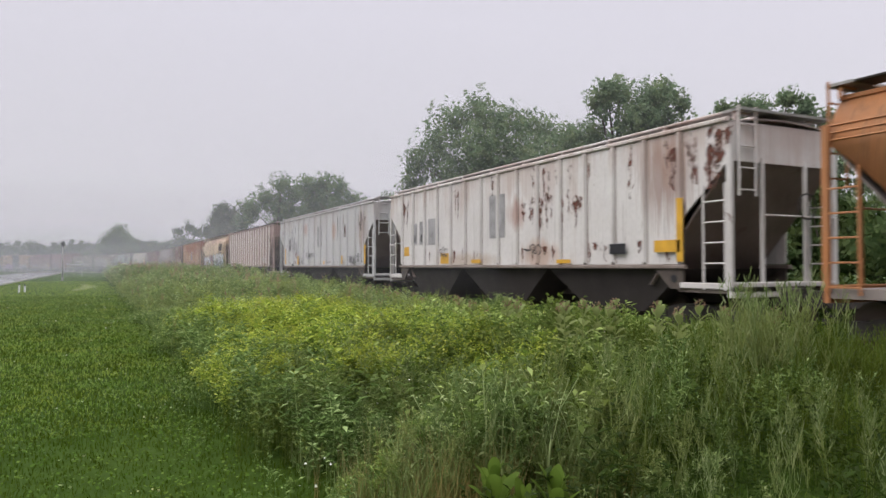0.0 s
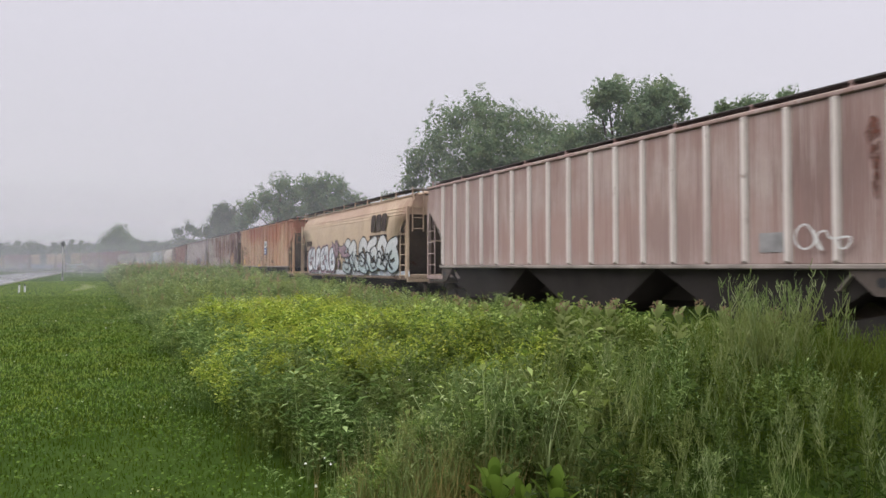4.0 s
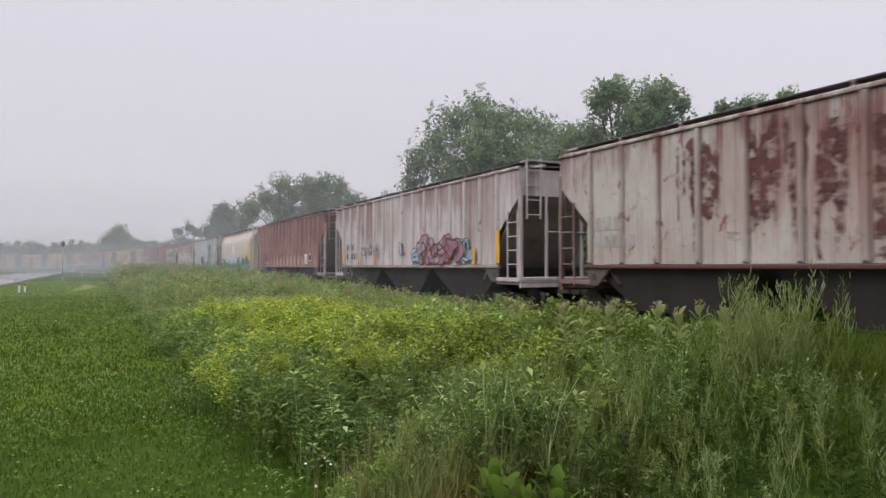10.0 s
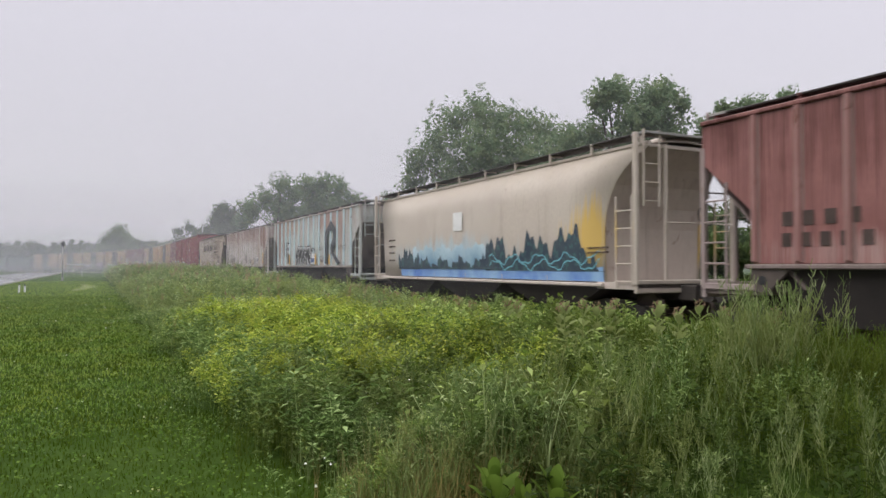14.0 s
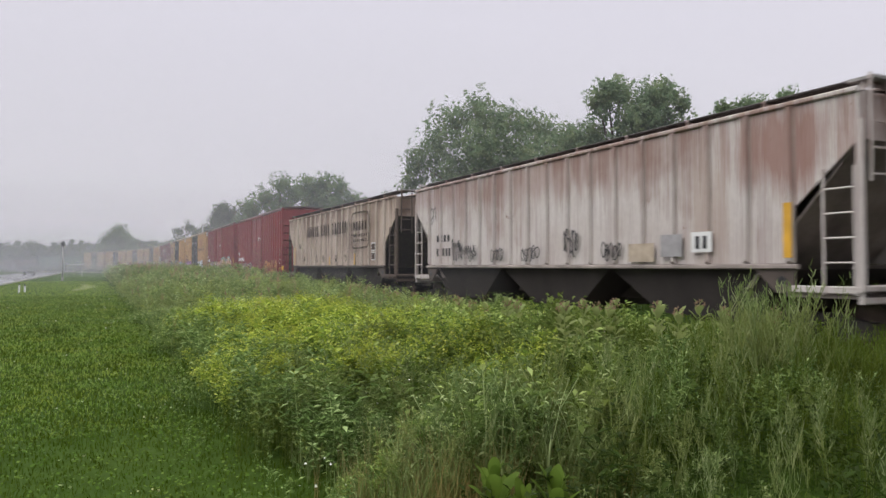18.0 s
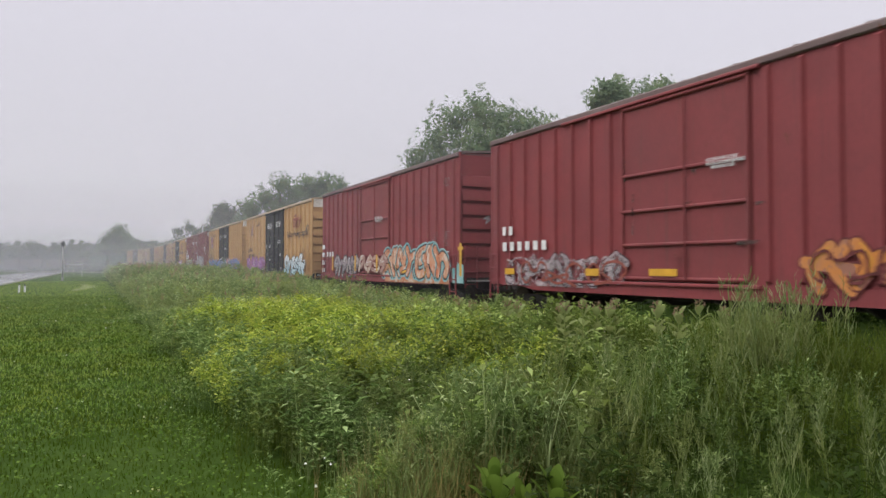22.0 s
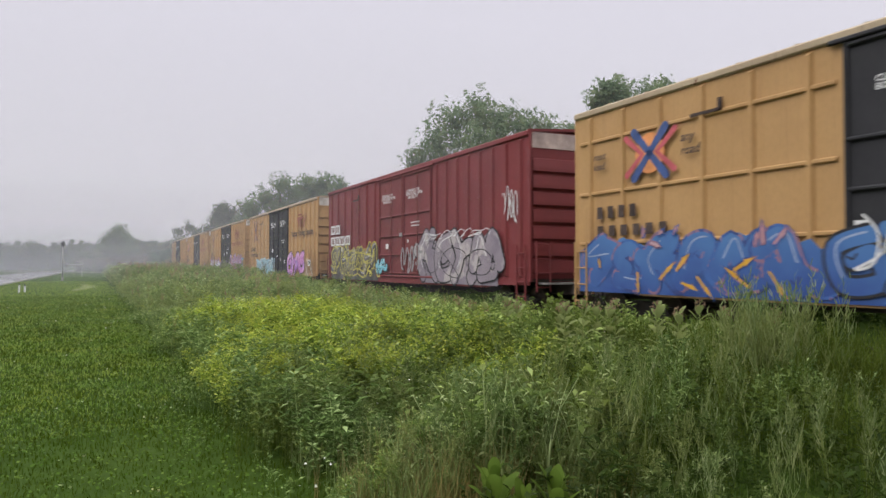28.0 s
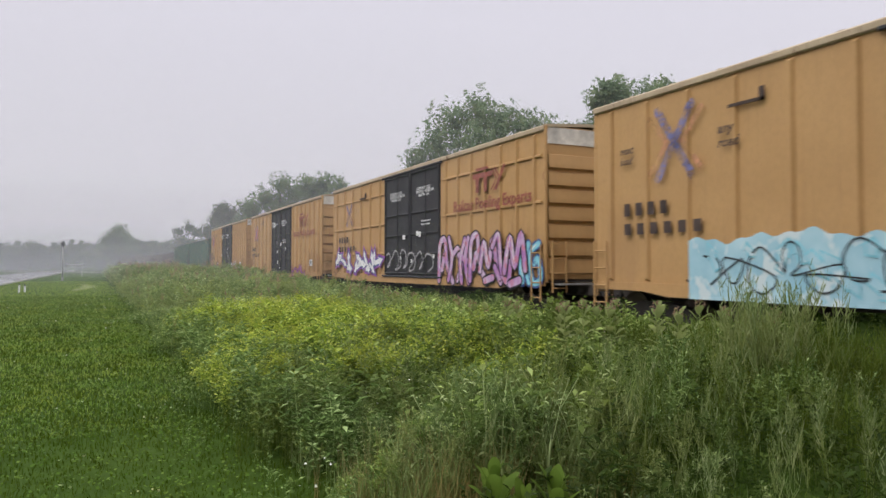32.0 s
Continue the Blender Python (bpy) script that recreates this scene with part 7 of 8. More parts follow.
for n, x0, x1, count, size in ((70, -13, -3, 4, 0.011), (80, -24, -8, 5, 0.015), (45, -50, -18, 7, 0.022)):
    cl = spread_xy(RNG, n, x0, x1, -7, 1.2)
    pts = np.repeat(cl, count, 0) + RNG.normal(0, 0.03 + size * 8, (n * count, 2))
    pts = pts[pts[:, 1] < edge(pts[:, 0])]
    flecks("clover_blossom", "white clover blossom in the lawn", "clover", CLOVERTOP, np.column_stack([pts, RNG.uniform(0.05, 0.085, len(pts))]), size, RNG, 0.6)


def broad_plant(x, y, h, n, seed, label, size=0.2, blossom=False, mat=BIGLEAF, wide=0.24, rise=0.35):
    """A single broad-leaved plant with paired leaves up a thick stem."""
    rng = random.Random(seed)
    root = thing("milkweed_plant", label, "plant", "milkweed plants")
    root.matrix_basis = pose(x, y, 0, 0, 0, rng.uniform(0, 360))
    part("stem", Mesh().tube((0, 0, 0), (0.02, 0.01, h * 0.98), 0.009, 6, 0.006), mat, root)
    for i in range(n):
        z = h * (0.3 + 0.68 * i / (n - 1))
        for s in (0, 180):
            a = radians(s + 90 * (i % 2) + rng.uniform(-20, 20))
            t = rise + 0.75 * i / (n - 1) + rng.uniform(-0.15, 0.15)
            ln = size * rng.uniform(0.8, 1.15) * (1.0 if i < n - 1 else 0.7)
            m = Mesh()
            rows = []
            for j in range(6):
                u = j / 5
                w = ln * wide * math.sin(math.pi * (0.06 + 0.9 * u)) ** 0.8
                r, zz = ln * u * math.cos(t), z + ln * (u * math.sin(t) - 0.25 * u * u)
                c = (math.cos(a) * r, math.sin(a) * r)
                nx, ny = -math.sin(a) * w, math.cos(a) * w
                rows.append([(c[0] - nx, c[1] - ny, zz + w * 0.35), (c[0], c[1], zz), (c[0] + nx, c[1] + ny, zz + w * 0.35)])
            part("leaf", m.sheet(rows), mat, root, smooth=True)
    if blossom:
        m = Mesh()
        for i in range(44):
            v = Vector((rng.gauss(0, 1), rng.gauss(0, 1), rng.gauss(0, 1))).normalized() * rng.uniform(0.045, 0.065)
            q = Vector((0.02, 0.01, h + 0.02)) + v
            m.tube(q, q + v * 0.35, 0.008, 5, 0.004)
        part("blossom", m, PINK, root, "dull pink flower head")
    return root


for i, (a, y, h, n, sz) in enumerate([(3.3, 1.93, 0.52, 9, 0.28), (3.12, 2.2, 0.5, 9, 0.28), (3.42, 2.05, 0.42, 8, 0.22), (3.2, 2.06, 0.42, 8, 0.24)]):
    broad_plant(-a, y, h, n, 40 + i, "young broad-leaved light green plant at the lawn edge", sz, mat=FRONTLEAF, wide=0.16, rise=0.62)
for i, (a, y, h) in enumerate([(8.9, 5.7, 1.08), (8.4, 6.0, 1.16), (8.0, 6.3, 1.15), (7.6, 6.2, 1.05), (7.3, 6.7, 1.08), (6.9, 6.9, 1.1), (6.0, 7.1, 1.08),
                               (5.7, 7.4, 1.12), (9.6, 5.2, 1.0), (14.0, 6.5, 0.95), (19.0, 7.0, 1.05), (25.0, 7.6, 1.15), (8.7, 6.3, 1.1), (9.3, 6.0, 1.06), (8.2, 6.6, 1.12), (7.8, 6.7, 1.1), (10.4, 5.9, 0.98), (11.6, 6.3, 0.95), (12.8, 6.6, 0.94),
                               (7.0, 7.3, 1.1), (6.5, 7.2, 1.04), (15.5, 7.0, 0.92), (17.2, 7.2, 0.98), (21.5, 7.6, 1.08)]):
    r = random.Random(700 + i)
    broad_plant(-a + r.uniform(-0.3, 0.3), y + r.uniform(-0.25, 0.25), h + r.uniform(-0.06, 0.12), r.choice((7, 8, 9)), 60 + i, "milkweed plant with pale green paired leaves and dull pink heads", r.uniform(0.2, 0.29), True, wide=0.22)

# ---------------------------------------------------------------- trees, shrubs, far wood
BARK = plain("grey_brown_bark", (0.11, 0.09, 0.075), 0.9)
TREE = leaf_mat("tree_leaf", (0.125, 0.19, 0.1), (0.19, 0.262, 0.15), (0.225, 0.295, 0.185), 0.5, 0.4)
# shrubs darker than TREE: deep shade behind the cars is put into the leaf
SHRUBLEAF = leaf_mat("shaded_shrub_leaf", (0.05, 0.085, 0.03), (0.09, 0.135, 0.05), (0.12, 0.17, 0.07), 0.5, 0.4)
# greyer leaf for the far trees, with distance haze mixed into its colour
TREE2 = leaf_mat("tree_leaf_hazed", (0.095, 0.133, 0.083), (0.140, 0.177, 0.119), (0.152, 0.189, 0.132), 0.5, 0.5)


def crown(rng, h, w, clumps, leaves, leaf, base=0.25, lob=0.8):
    """Leaves in uneven clumps inside a lobed envelope. Returns vertices, faces and clump centres."""
    cs = []
    while len(cs) < clumps:
        p = rng.uniform(-1, 1, 3)
        r = np.linalg.norm(p)
        if r > 1 or r < 0.25:
            continue
        az = math.atan2(p[1], p[0])
        lobe = 0.74 + 0.16 * math.sin(3 * az + 1.3) * lob + 0.12 * math.sin(5 * az + 4 * p[2])
        q = np.array((p[0] * w / 2 * lobe, p[1] * w / 2 * lobe, h * (base + (1 - base) * (0.5 + 0.5 * p[2]))))
        cs.append(q)
    cs = np.array(cs)
    idx = rng.integers(clumps, size=leaves)
    rad = (w / 2) * rng.uniform(0.16, 0.36, clumps)
    g = rng.normal(size=(leaves, 3))
    g = g / np.linalg.norm(g, axis=1)[:, None] * (rng.uniform(0, 1, leaves)[:, None] ** 0.45)
    pts = cs[idx] + g * rad[idx][:, None] * np.array((1, 1, 0.75))
    n = leaves
    nm = g + rng.normal(0, 0.7, (n, 3)) + np.array((0, 0, 0.4))
    nm /= np.linalg.norm(nm, axis=1)[:, None]
    u = np.cross(nm, rng.normal(size=(n, 3)))
    u /= np.linalg.norm(u, axis=1)[:, None]
    v2 = np.cross(nm, u)
    s = (leaf * rng.uniform(0.6, 1.25, n))[:, None]
    v = np.stack([pts - u * s, pts - v2 * s * 0.55, pts + u * s, pts + v2 * s * 0.55], 1).reshape(-1, 3)
    return v, np.arange(n * 4).reshape(n, 4), cs


def tree(x, y, h, w, label, seed, clumps=90, leaves=15300, leaf=0.17, base=0.22, mat=TREE, group="trees beyond the railway"):
    rng = np.random.default_rng(seed)
    root = thing("tree", label, "tree", group)
    root.matrix_basis = pose(x, y, -0.05, 0, 0, float(rng.uniform(0, 360)))
    v, f, cs = crown(rng, h, w, clumps, leaves, leaf, base)
    top = np.array((rng.normal(0, 0.2), rng.normal(0, 0.2), h * 0.72))
    m = Mesh()
    r0 = 0.02 * h + 0.05
    mids = [np.array((0, 0, 0)), np.array((top[0] * 0.2, top[1] * 0.3, h * 0.22)), np.array((top[0] * 0.6, top[1] * 0.5, h * 0.45)), top]
    for i in range(3):
        m.tube(mids[i], mids[i + 1], r0 * (1 - 0.3 * i), 9, r0 * (0.7 - 0.3 * i))
    part("trunk", m, BARK, root, smooth=True)
    for i in range(0, len(cs), max(1, len(cs) // 12)):
        c = cs[i]
        z = min(h * 0.6, max(h * 0.16, c[2] * 0.55))
        s = np.array((top[0] * z / h, top[1] * z / h, z))
        k = (s + c) / 2 + np.array((0, 0, h * 0.03))
        b = Mesh().tube(s, k, r0 * 0.4, 6, r0 * 0.25).tube(k, c, r0 * 0.25, 6, r0 * 0.08)
        part("limb", b, BARK, root)
    crown_ob = new("crown", np_mesh("crown", v, f, mat))
    crown_ob.parent = root
    return root


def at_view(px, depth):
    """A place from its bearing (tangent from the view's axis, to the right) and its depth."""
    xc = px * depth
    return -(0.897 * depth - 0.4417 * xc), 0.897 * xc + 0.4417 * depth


def tree_at(bearing, depth, h, w, label, seed, **kw):
    x, y = at_view(bearing, depth)
    return tree(x, y, h, w, label, seed, **kw)


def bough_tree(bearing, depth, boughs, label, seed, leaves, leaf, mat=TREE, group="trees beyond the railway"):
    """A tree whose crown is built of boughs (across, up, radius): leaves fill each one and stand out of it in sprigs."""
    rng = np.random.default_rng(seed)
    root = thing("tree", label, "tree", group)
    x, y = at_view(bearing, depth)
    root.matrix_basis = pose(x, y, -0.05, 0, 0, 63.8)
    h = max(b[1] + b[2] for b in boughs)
    m = Mesh()
    r0 = 0.018 * h + 0.06
    mids = [(0, 0, 0), (0.1, 0.05, h * 0.25), (-0.1, 0.1, h * 0.5), (0.1, 0, h * 0.75)]
    for i in range(3):
        m.tube(mids[i], mids[i + 1], r0 * (1 - 0.3 * i), 9, r0 * (0.7 - 0.3 * i))
    part("trunk", m, BARK, root, smooth=True)
    pts, out = [], []
    total = sum(b[2] ** 2 for b in boughs)
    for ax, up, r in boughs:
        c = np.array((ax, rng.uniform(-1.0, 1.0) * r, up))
        z = min(h * 0.6, max(h * 0.16, up * 0.6))
        k = (np.array((0, 0, z)) + c) / 2 + np.array((0, 0, h * 0.02))
        part("limb", Mesh().tube((0, 0, z), k, r0 * 0.4, 6, r0 * 0.25).tube(k, c, r0 * 0.25, 6, r0 * 0.08), BARK, root)
        n = int(leaves * r * r / total)
        g = rng.normal(size=(n, 3))
        g /= np.linalg.norm(g, axis=1)[:, None]
        q = int(n * 0.64)
        pts.append(c + g[:q] * (r * 0.8 * rng.uniform(0, 1, q)[:, None] ** 0.5))
        out.append(g[:q])
        sprigs = max(6, (n - q) // 12)              # tufts of leaves at the outer twigs
        d = rng.normal(size=(sprigs, 3))
        d /= np.linalg.norm(d, axis=1)[:, None]
        at = c + d * (r * rng.uniform(0.75, 1.3, sprigs))[:, None]
        pick = rng.integers(sprigs, size=n - q)
        pts.append(at[pick] + rng.normal(0, leaf * 1.1, (n - q, 3)))
        out.append(d[pick])
    pts, out = np.concatenate(pts), np.concatenate(out)
    n = len(pts)
    nm = out + rng.normal(0, 0.7, (n, 3)) + np.array((0, 0, 0.4))
    nm /= np.linalg.norm(nm, axis=1)[:, None]
    u = np.cross(nm, rng.normal(size=(n, 3)))
    u /= np.linalg.norm(u, axis=1)[:, None]
    v2 = np.cross(nm, u)
    s = (leaf * rng.uniform(0.6, 1.25, n))[:, None]
    v = np.stack([pts - u * s, pts - v2 * s * 0.55, pts + u * s, pts + v2 * s * 0.55], 1).reshape(-1, 3)
    new("crown", np_mesh("crown", v, np.arange(n * 4).reshape(n, 4), mat)).parent = root
    return root


LAB = "leafy deciduous tree standing behind the railway"
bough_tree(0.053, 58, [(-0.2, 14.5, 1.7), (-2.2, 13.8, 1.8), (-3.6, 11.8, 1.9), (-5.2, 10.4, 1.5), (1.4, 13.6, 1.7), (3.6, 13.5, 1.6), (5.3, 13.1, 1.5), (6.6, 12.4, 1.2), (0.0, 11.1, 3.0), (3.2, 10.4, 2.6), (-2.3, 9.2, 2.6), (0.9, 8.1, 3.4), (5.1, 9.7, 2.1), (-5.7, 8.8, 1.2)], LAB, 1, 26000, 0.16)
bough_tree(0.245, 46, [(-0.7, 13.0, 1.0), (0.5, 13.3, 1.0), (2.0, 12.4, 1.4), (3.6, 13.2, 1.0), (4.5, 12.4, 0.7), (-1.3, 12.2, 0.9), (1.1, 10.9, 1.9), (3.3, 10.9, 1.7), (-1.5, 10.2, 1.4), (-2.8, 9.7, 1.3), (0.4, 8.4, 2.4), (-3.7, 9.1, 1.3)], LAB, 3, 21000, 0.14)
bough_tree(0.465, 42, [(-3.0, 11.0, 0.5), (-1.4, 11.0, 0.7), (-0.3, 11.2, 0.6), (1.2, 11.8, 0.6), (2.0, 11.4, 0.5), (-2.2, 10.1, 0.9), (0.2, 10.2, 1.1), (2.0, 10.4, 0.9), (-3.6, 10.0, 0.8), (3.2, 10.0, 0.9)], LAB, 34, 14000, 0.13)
tree_at(0.56, 38, 8.6, 5.5, LAB, 26, clumps=45, leaves=7140, leaf=0.15)
# unseen trees that carry the row on past the right edge of the view
for i, (x, y, h, w) in enumerate(((-12, 29, 12, 8), (-3, 28, 13, 9), (6, 27, 12, 9), (16, 29, 14, 10), (27, 27, 13, 10))):
    tree(x, y, h, w, LAB, 300 + i, clumps=60, leaves=6000, leaf=0.24)
# two trees added out of view to shade the train and weeds at right
for i, (x, y, h, w) in enumerate(((2.2, 6.2, 11.5, 7.6), (6.0, -3.5, 16.5, 12))):
    tree(x, y, h, w, "unseen leafy tree added to shade the right-hand side", 320 + i, clumps=80, leaves=9000, leaf=0.26, base=0.33, group="trees on the lawn")
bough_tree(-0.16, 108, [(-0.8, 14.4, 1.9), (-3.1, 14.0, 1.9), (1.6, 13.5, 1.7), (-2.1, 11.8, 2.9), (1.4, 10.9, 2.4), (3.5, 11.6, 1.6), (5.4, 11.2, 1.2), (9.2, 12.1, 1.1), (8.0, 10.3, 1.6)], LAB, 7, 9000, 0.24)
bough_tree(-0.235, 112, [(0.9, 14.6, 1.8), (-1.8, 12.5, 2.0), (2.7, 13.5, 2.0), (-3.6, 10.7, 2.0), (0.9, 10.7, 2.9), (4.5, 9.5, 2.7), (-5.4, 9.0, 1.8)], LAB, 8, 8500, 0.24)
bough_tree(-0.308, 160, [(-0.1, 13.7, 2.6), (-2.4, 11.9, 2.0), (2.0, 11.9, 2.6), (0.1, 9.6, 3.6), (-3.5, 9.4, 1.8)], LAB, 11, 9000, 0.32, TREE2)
bough_tree(-0.362, 230, [(-2.6, 13.1, 1.7), (0.0, 14.2, 1.8), (2.6, 12.7, 1.7), (-1.1, 9.8, 2.6), (2.2, 9.1, 2.2)], "slender tree in the mist, leaves greyed for haze", 12, 2600, 0.36, TREE2)
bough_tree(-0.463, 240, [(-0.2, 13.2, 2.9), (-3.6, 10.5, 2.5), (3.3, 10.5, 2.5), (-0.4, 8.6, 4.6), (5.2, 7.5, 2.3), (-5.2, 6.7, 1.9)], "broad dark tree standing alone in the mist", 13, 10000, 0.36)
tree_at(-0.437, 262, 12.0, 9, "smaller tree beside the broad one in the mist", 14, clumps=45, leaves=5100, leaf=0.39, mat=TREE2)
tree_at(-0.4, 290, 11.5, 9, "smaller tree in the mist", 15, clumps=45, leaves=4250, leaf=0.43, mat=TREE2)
tree_at(-0.643, 150, 8.2, 5, "small dark tree beside the road", 16, clumps=45, leaves=5100, leaf=0.24)

# the far wood behind the road, and the hedge close behind the track
rng = np.random.default_rng(50)
vs, fs = [], []
k = 0
for i in range(90):
    b = -0.74 + 0.44 * i / 89
    x, y = at_view(b + rng.normal(0, 0.004), 330 + rng.uniform(-25, 25))
    h = rng.uniform(11.0, 14.0)
    v, f, _ = crown(rng, h, rng.uniform(9, 15), 22, 750, 0.65, 0.02)
    vs.append(v + np.array((x, y, 0)))
    fs.append(f + k)
    k += len(v)
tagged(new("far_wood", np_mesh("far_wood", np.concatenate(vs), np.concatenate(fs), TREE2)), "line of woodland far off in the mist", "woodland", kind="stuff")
SHRUB_LAB = "leafy green shrub close behind the railway"
first = None
rs = random.Random(3)
for i in range(64):
    x, y = 14 - (i % 38) * 3.6 + rs.uniform(-1, 1), (21.0 if i < 38 else 24.5) + rs.uniform(-0.6, 1.5)
    if first is None:
        v, f, cs = crown(np.random.default_rng(90), 4.2, 5.4, 34, 4200, 0.15, 0.0)
        first = thing("shrub", SHRUB_LAB, "shrub", "shrubs behind the railway")
        m = Mesh()
        for c in cs[::4]:
            m.tube((0, 0, 0), c, 0.04, 6, 0.01)
        part("stem", m, BARK, first)
        o = new("foliage", np_mesh("foliage", v, f, SHRUBLEAF))
        o.parent = first
        first.matrix_basis = pose(x, y, -0.03)
    else:
        copy_thing(first, pose(x, y, -0.03, 0, 0, rs.uniform(0, 360)))

# ---------------------------------------------------------------- mist hanging over the far field
def mist_mat(name, dens, high):
    k = Nodes(name)
    co = k.coords()
    sep = k.n.new("ShaderNodeSeparateXYZ")
    k.l.new(co, sep.inputs[0])
    fade = k.math("MULTIPLY", k.ramp(sep.outputs[2], 2.0, high, dens, 0.0), k.ramp(sep.outputs[2], 0.0, 1.3))
    fac = k.math("MULTIPLY", fade, k.ramp(k.noise(co, 0.02, 3), 0.3, 0.7, 0.8, 1.15))
    d, t, tr = k.n.new("ShaderNodeBsdfDiffuse"), k.n.new("ShaderNodeBsdfTranslucent"), k.n.new("ShaderNodeBsdfTransparent")
    for s in (d, t):
        s.inputs[0].default_value = (0.56, 0.57, 0.62, 1)
    m1, m2 = k.n.new("ShaderNodeMixShader"), k.n.new("ShaderNodeMixShader")
    k.l.new(d.outputs[0], m1.inputs[1])
    k.l.new(t.outputs[0], m1.inputs[2])
    k.l.new(fac, m2.inputs[0])
    k.l.new(tr.outputs[0], m2.inputs[1])
    k.l.new(m1.outputs[0], m2.inputs[2])
    k.l.new(m2.outputs[0], k.n["Material Output"].inputs[0])
    return k.mat


# flat upright sheets; their pale see-through colour paints haze over what lies behind
for x, dens in ((-18, 0.045), (-30, 0.065), (-48, 0.09), (-74, 0.16), (-112, 0.34), (-150, 0.32), (-205, 0.36)):
    m = Mesh().add([(x, -260, 0.0), (x, 160, 0.0), (x, 160, 46), (x, -260, 46)], [(0, 1, 2, 3)])
    tagged(new("mist_bank", m.data("mist_bank", mist_mat("thin_mist", dens, 30.0 if x > -100 else 15.0 if x > -140 else 9.0))), "thin bank of pale mist over the field", "mist", kind="stuff")

# ---------------------------------------------------------------- roadside things
CREAM = plain("pale_painted_steel", (0.3, 0.3, 0.29), 0.6)
lamp = thing("street_lamp", "slim pale lamp post with a dark lantern on the lawn", "street lamp")
x, y = at_view(-0.539, 85)
lamp.matrix_basis = pose(x, y, 0)
part("post", Mesh().tube((0, 0, 0), (0, 0, 4.1), 0.09, 10, 0.06), CREAM, lamp, smooth=True)
part("base", Mesh().tube((0, 0, 0), (0, 0, 0.5), 0.16, 10, 0.13), CREAM, lamp)
part("lantern", Mesh().tube((0, 0, 4.1), (0, 0, 4.55), 0.14, 8, 0.24), BLACK, lamp)
part("cap", Mesh().tube((0, 0, 4.55), (0, 0, 4.8), 0.28, 8, 0.05), BLACK, lamp)
for b, d, h in ((-0.6, 46, 0.5), (-0.592, 46.5, 0.42)):
    x, y = at_view(b, d)
    post = thing("marker_post", "short white marker post in the lawn", "post", "marker posts")
    post.matrix_basis = pose(x, y, 0)
    part("shaft", Mesh().cbox(-0.06, 0.06, -0.05, 0.05, 0, h, 0.02), WHITE, post)
    part("cap", Mesh().cbox(-0.05, 0.05, -0.045, 0.045, h, h + 0.1, 0.02), BLACK, post)
frame_post = thing("sign_frame", "grey steel sign frame beside the road", "sign")
x, y = at_view(-0.52, 128)
frame_post.matrix_basis = pose(x, y, 0, 0, 0, 64)
for s in (-1.6, 1.1):
    part("post", Mesh().tube((s, 0, 0), (s, 0, 2.4), 0.06, 8), CREAM, frame_post)
part("crossbar", Mesh().cbox(-1.7, 1.2, -0.04, 0.04, 1.9, 2.2, 0.02), CREAM, frame_post)
DRYP = plain("dry_grass_patch", (0.24, 0.25, 0.12), 0.95, 0, 0.3, 1.0)
m = Mesh()
rows = []
for i in range(13):
    u = i / 12
    wv = 0.5 * math.sin(math.pi * u) ** 0.6 + 0.02
    x, y = -56 - 22 * u, -1.5 + 1.0 * math.sin(u * 3)
    rows.append([(x, y - wv, 0.006), (x, y + wv, 0.006)])
tagged(new("dry_grass_patch", m.sheet(rows).data("dry_grass_patch", DRYP)), "pale streak of cut dry grass on the lawn", "lawn", kind="structure")

CARPAINT = plain("dark_car_paint", (0.02, 0.022, 0.028), 0.25, 0.3, 0.15)
GLASS = plain("dark_car_glass", (0.02, 0.025, 0.03), 0.08, 0, 0.1)
RUBBER = plain("tyre_rubber", (0.02, 0.02, 0.02), 0.9)
LAMPG = plain("headlamp_glass", (0.6, 0.6, 0.6), 0.2)
ROAD_CAR = thing("car", "dark sport utility car driving along the wet road", "car")
part("body", Mesh().prism([(-2.3, 0.35), (-2.32, 0.85), (-2.2, 1.0), (1.2, 1.02), (2.2, 0.9), (2.32, 0.7), (2.3, 0.35)], -0.9, 0.9), CARPAINT, ROAD_CAR)
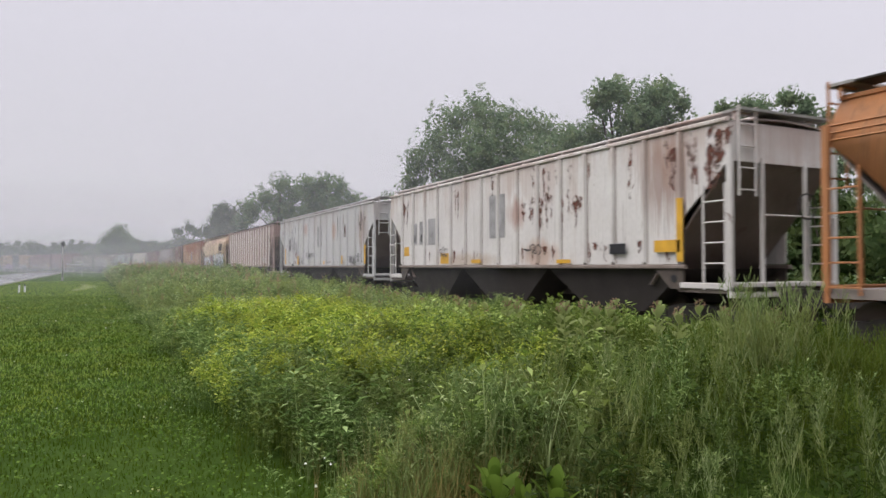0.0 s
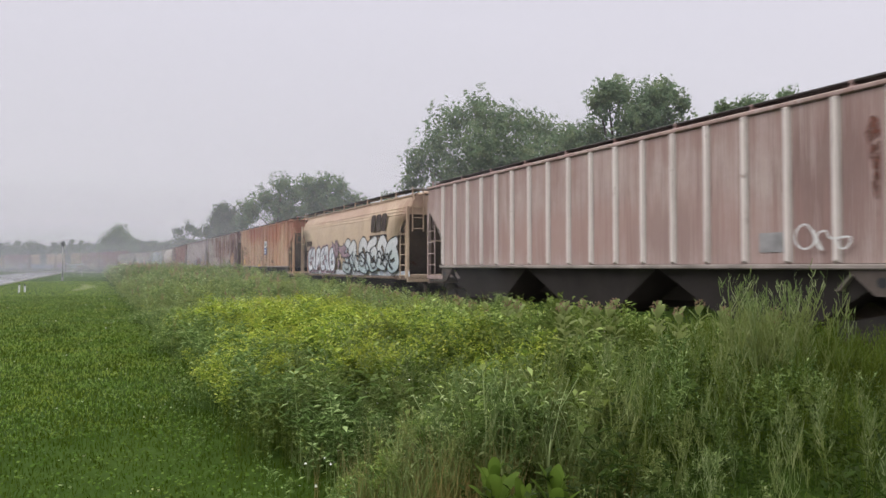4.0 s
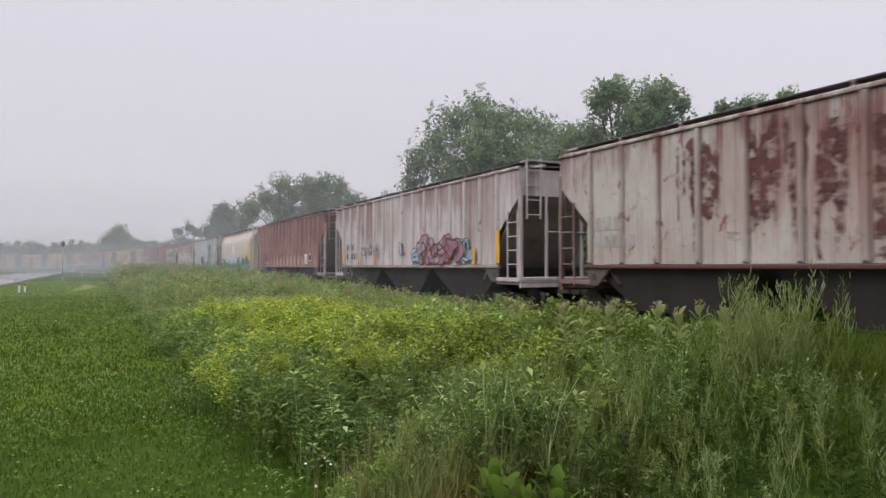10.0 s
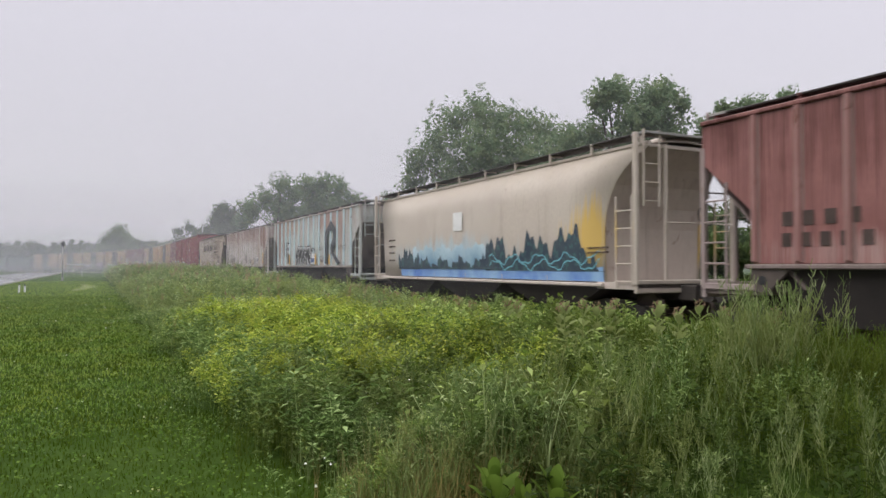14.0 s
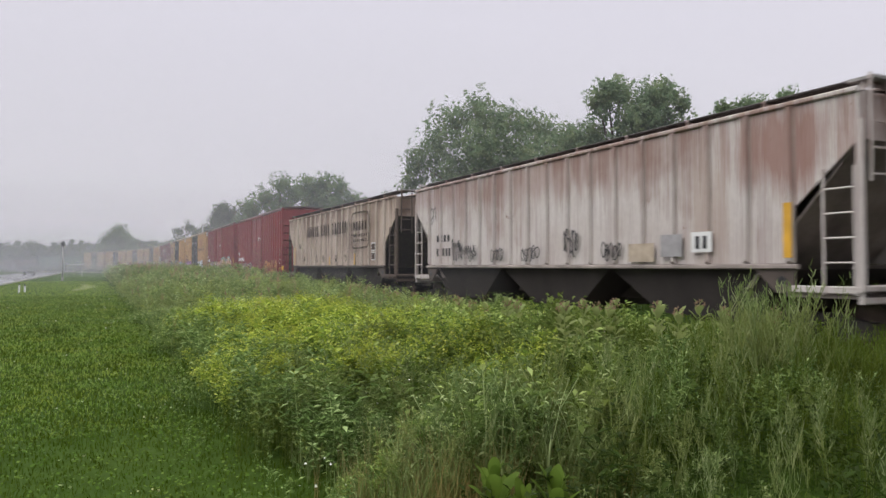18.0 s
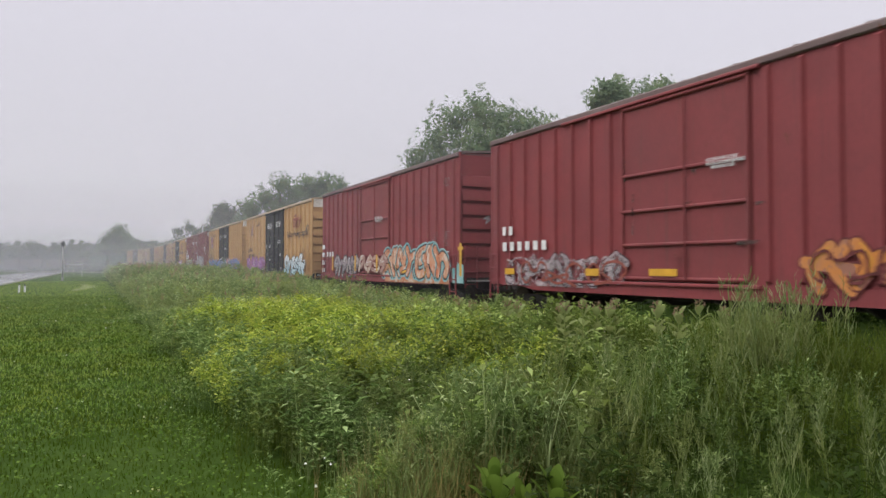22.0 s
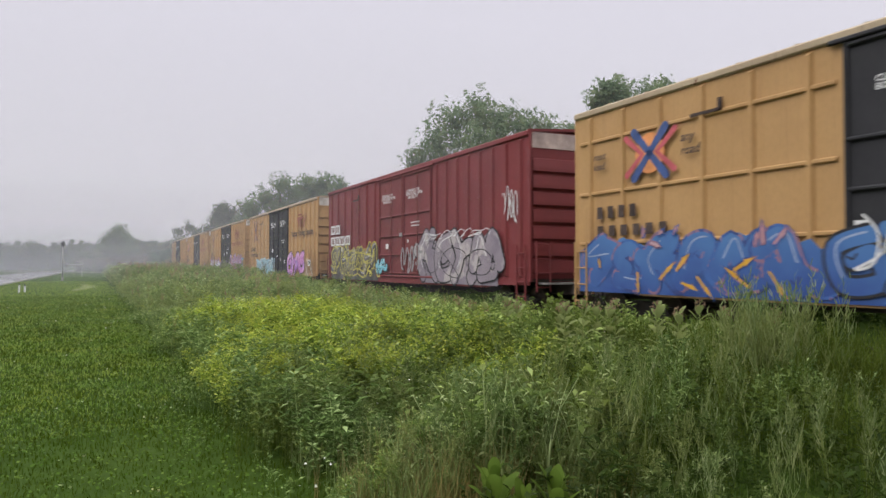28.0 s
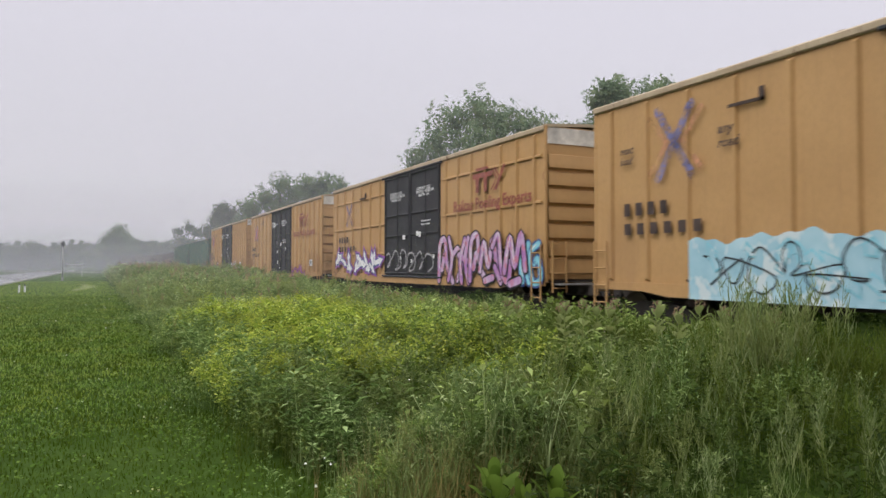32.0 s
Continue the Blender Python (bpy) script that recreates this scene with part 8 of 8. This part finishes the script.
part("cabin", Mesh().add([(-2.15, -0.86, 1.0), (1.15, -0.86, 1.02), (0.45, -0.68, 1.6), (-1.95, -0.68, 1.58), (-2.15, 0.86, 1.0), (1.15, 0.86, 1.02), (0.45, 0.68, 1.6), (-1.95, 0.68, 1.58)],
                         [(0, 1, 2, 3), (4, 7, 6, 5), (1, 5, 6, 2), (0, 3, 7, 4), (0, 4, 5, 1)]), GLASS, ROAD_CAR)
part("roof", Mesh().cbox(-1.98, 0.48, -0.7, 0.7, 1.57, 1.65, 0.03), CARPAINT, ROAD_CAR)
for y in (-0.65, 0.65):
    part("headlight", Mesh().box(2.2, 2.33, y - 0.18, y + 0.18, 0.68, 0.84), LAMPG, ROAD_CAR)
tyre = Mesh().lathe_y([(0.2, -0.1), (0.34, -0.11), (0.35, 0.0), (0.34, 0.11), (0.2, 0.1)], n=18).data("tyre", RUBBER)
rim = Mesh().lathe_y([(0.0, -0.09), (0.1, -0.09), (0.21, -0.06), (0.21, 0.06), (0.1, 0.09), (0.0, 0.09)], n=10).data("rim", CREAM)
CAR_WHEELS = []
for x in (-1.4, 1.4):
    for y in (-0.82, 0.82):
        w = part("wheel", tyre, None, ROAD_CAR, at=pose(x, y, 0.35))
        part("rim", rim, None, w)
        CAR_WHEELS.append((w, x, y))

# ---------------------------------------------------------------- movement
def motions():
    for root, q in CARS:
        rows = []
        t = 0.0
        while t <= 32.001:
            x, y, h = track(SPEED * t + LEAD.get(round(t), 0.0) - q)
            rows.append((t, pose(x, y, RAIL, 0, 0, h)))
            t += 1.0
        walk(root, rows)
    # the car on the road comes nearer at an even pace
    road = 15.0
    walk(ROAD_CAR, [(t, pose(-128 + road * (t - 20.5), -12.0, 0.013)) for t in (0.0, 8.0, 16.0, 24.0, 32.0)])
    for w, x, y in CAR_WHEELS:
        walk(w, [(i / FPS, pose(x, y, 0.35, 0, (math.degrees(road / FPS / 0.35) * i) % 360, 0)) for i in range(32 * FPS + 1)])
    done = {}
    turn = math.degrees(SPEED / FPS / 0.46)
    for w, x in WHEELSETS:
        if x not in done:
            walk(w, [(i / FPS, pose(x, 0, 0.46, 0, (turn * i) % 360, 0)) for i in range(32 * FPS + 1)])
            done[x] = w.animation_data
        else:
            keys = w.animation_data_create()
            w.rotation_mode = "QUATERNION"
            keys.action = done[x].action
            keys.action_slot = done[x].action_slot


motions()
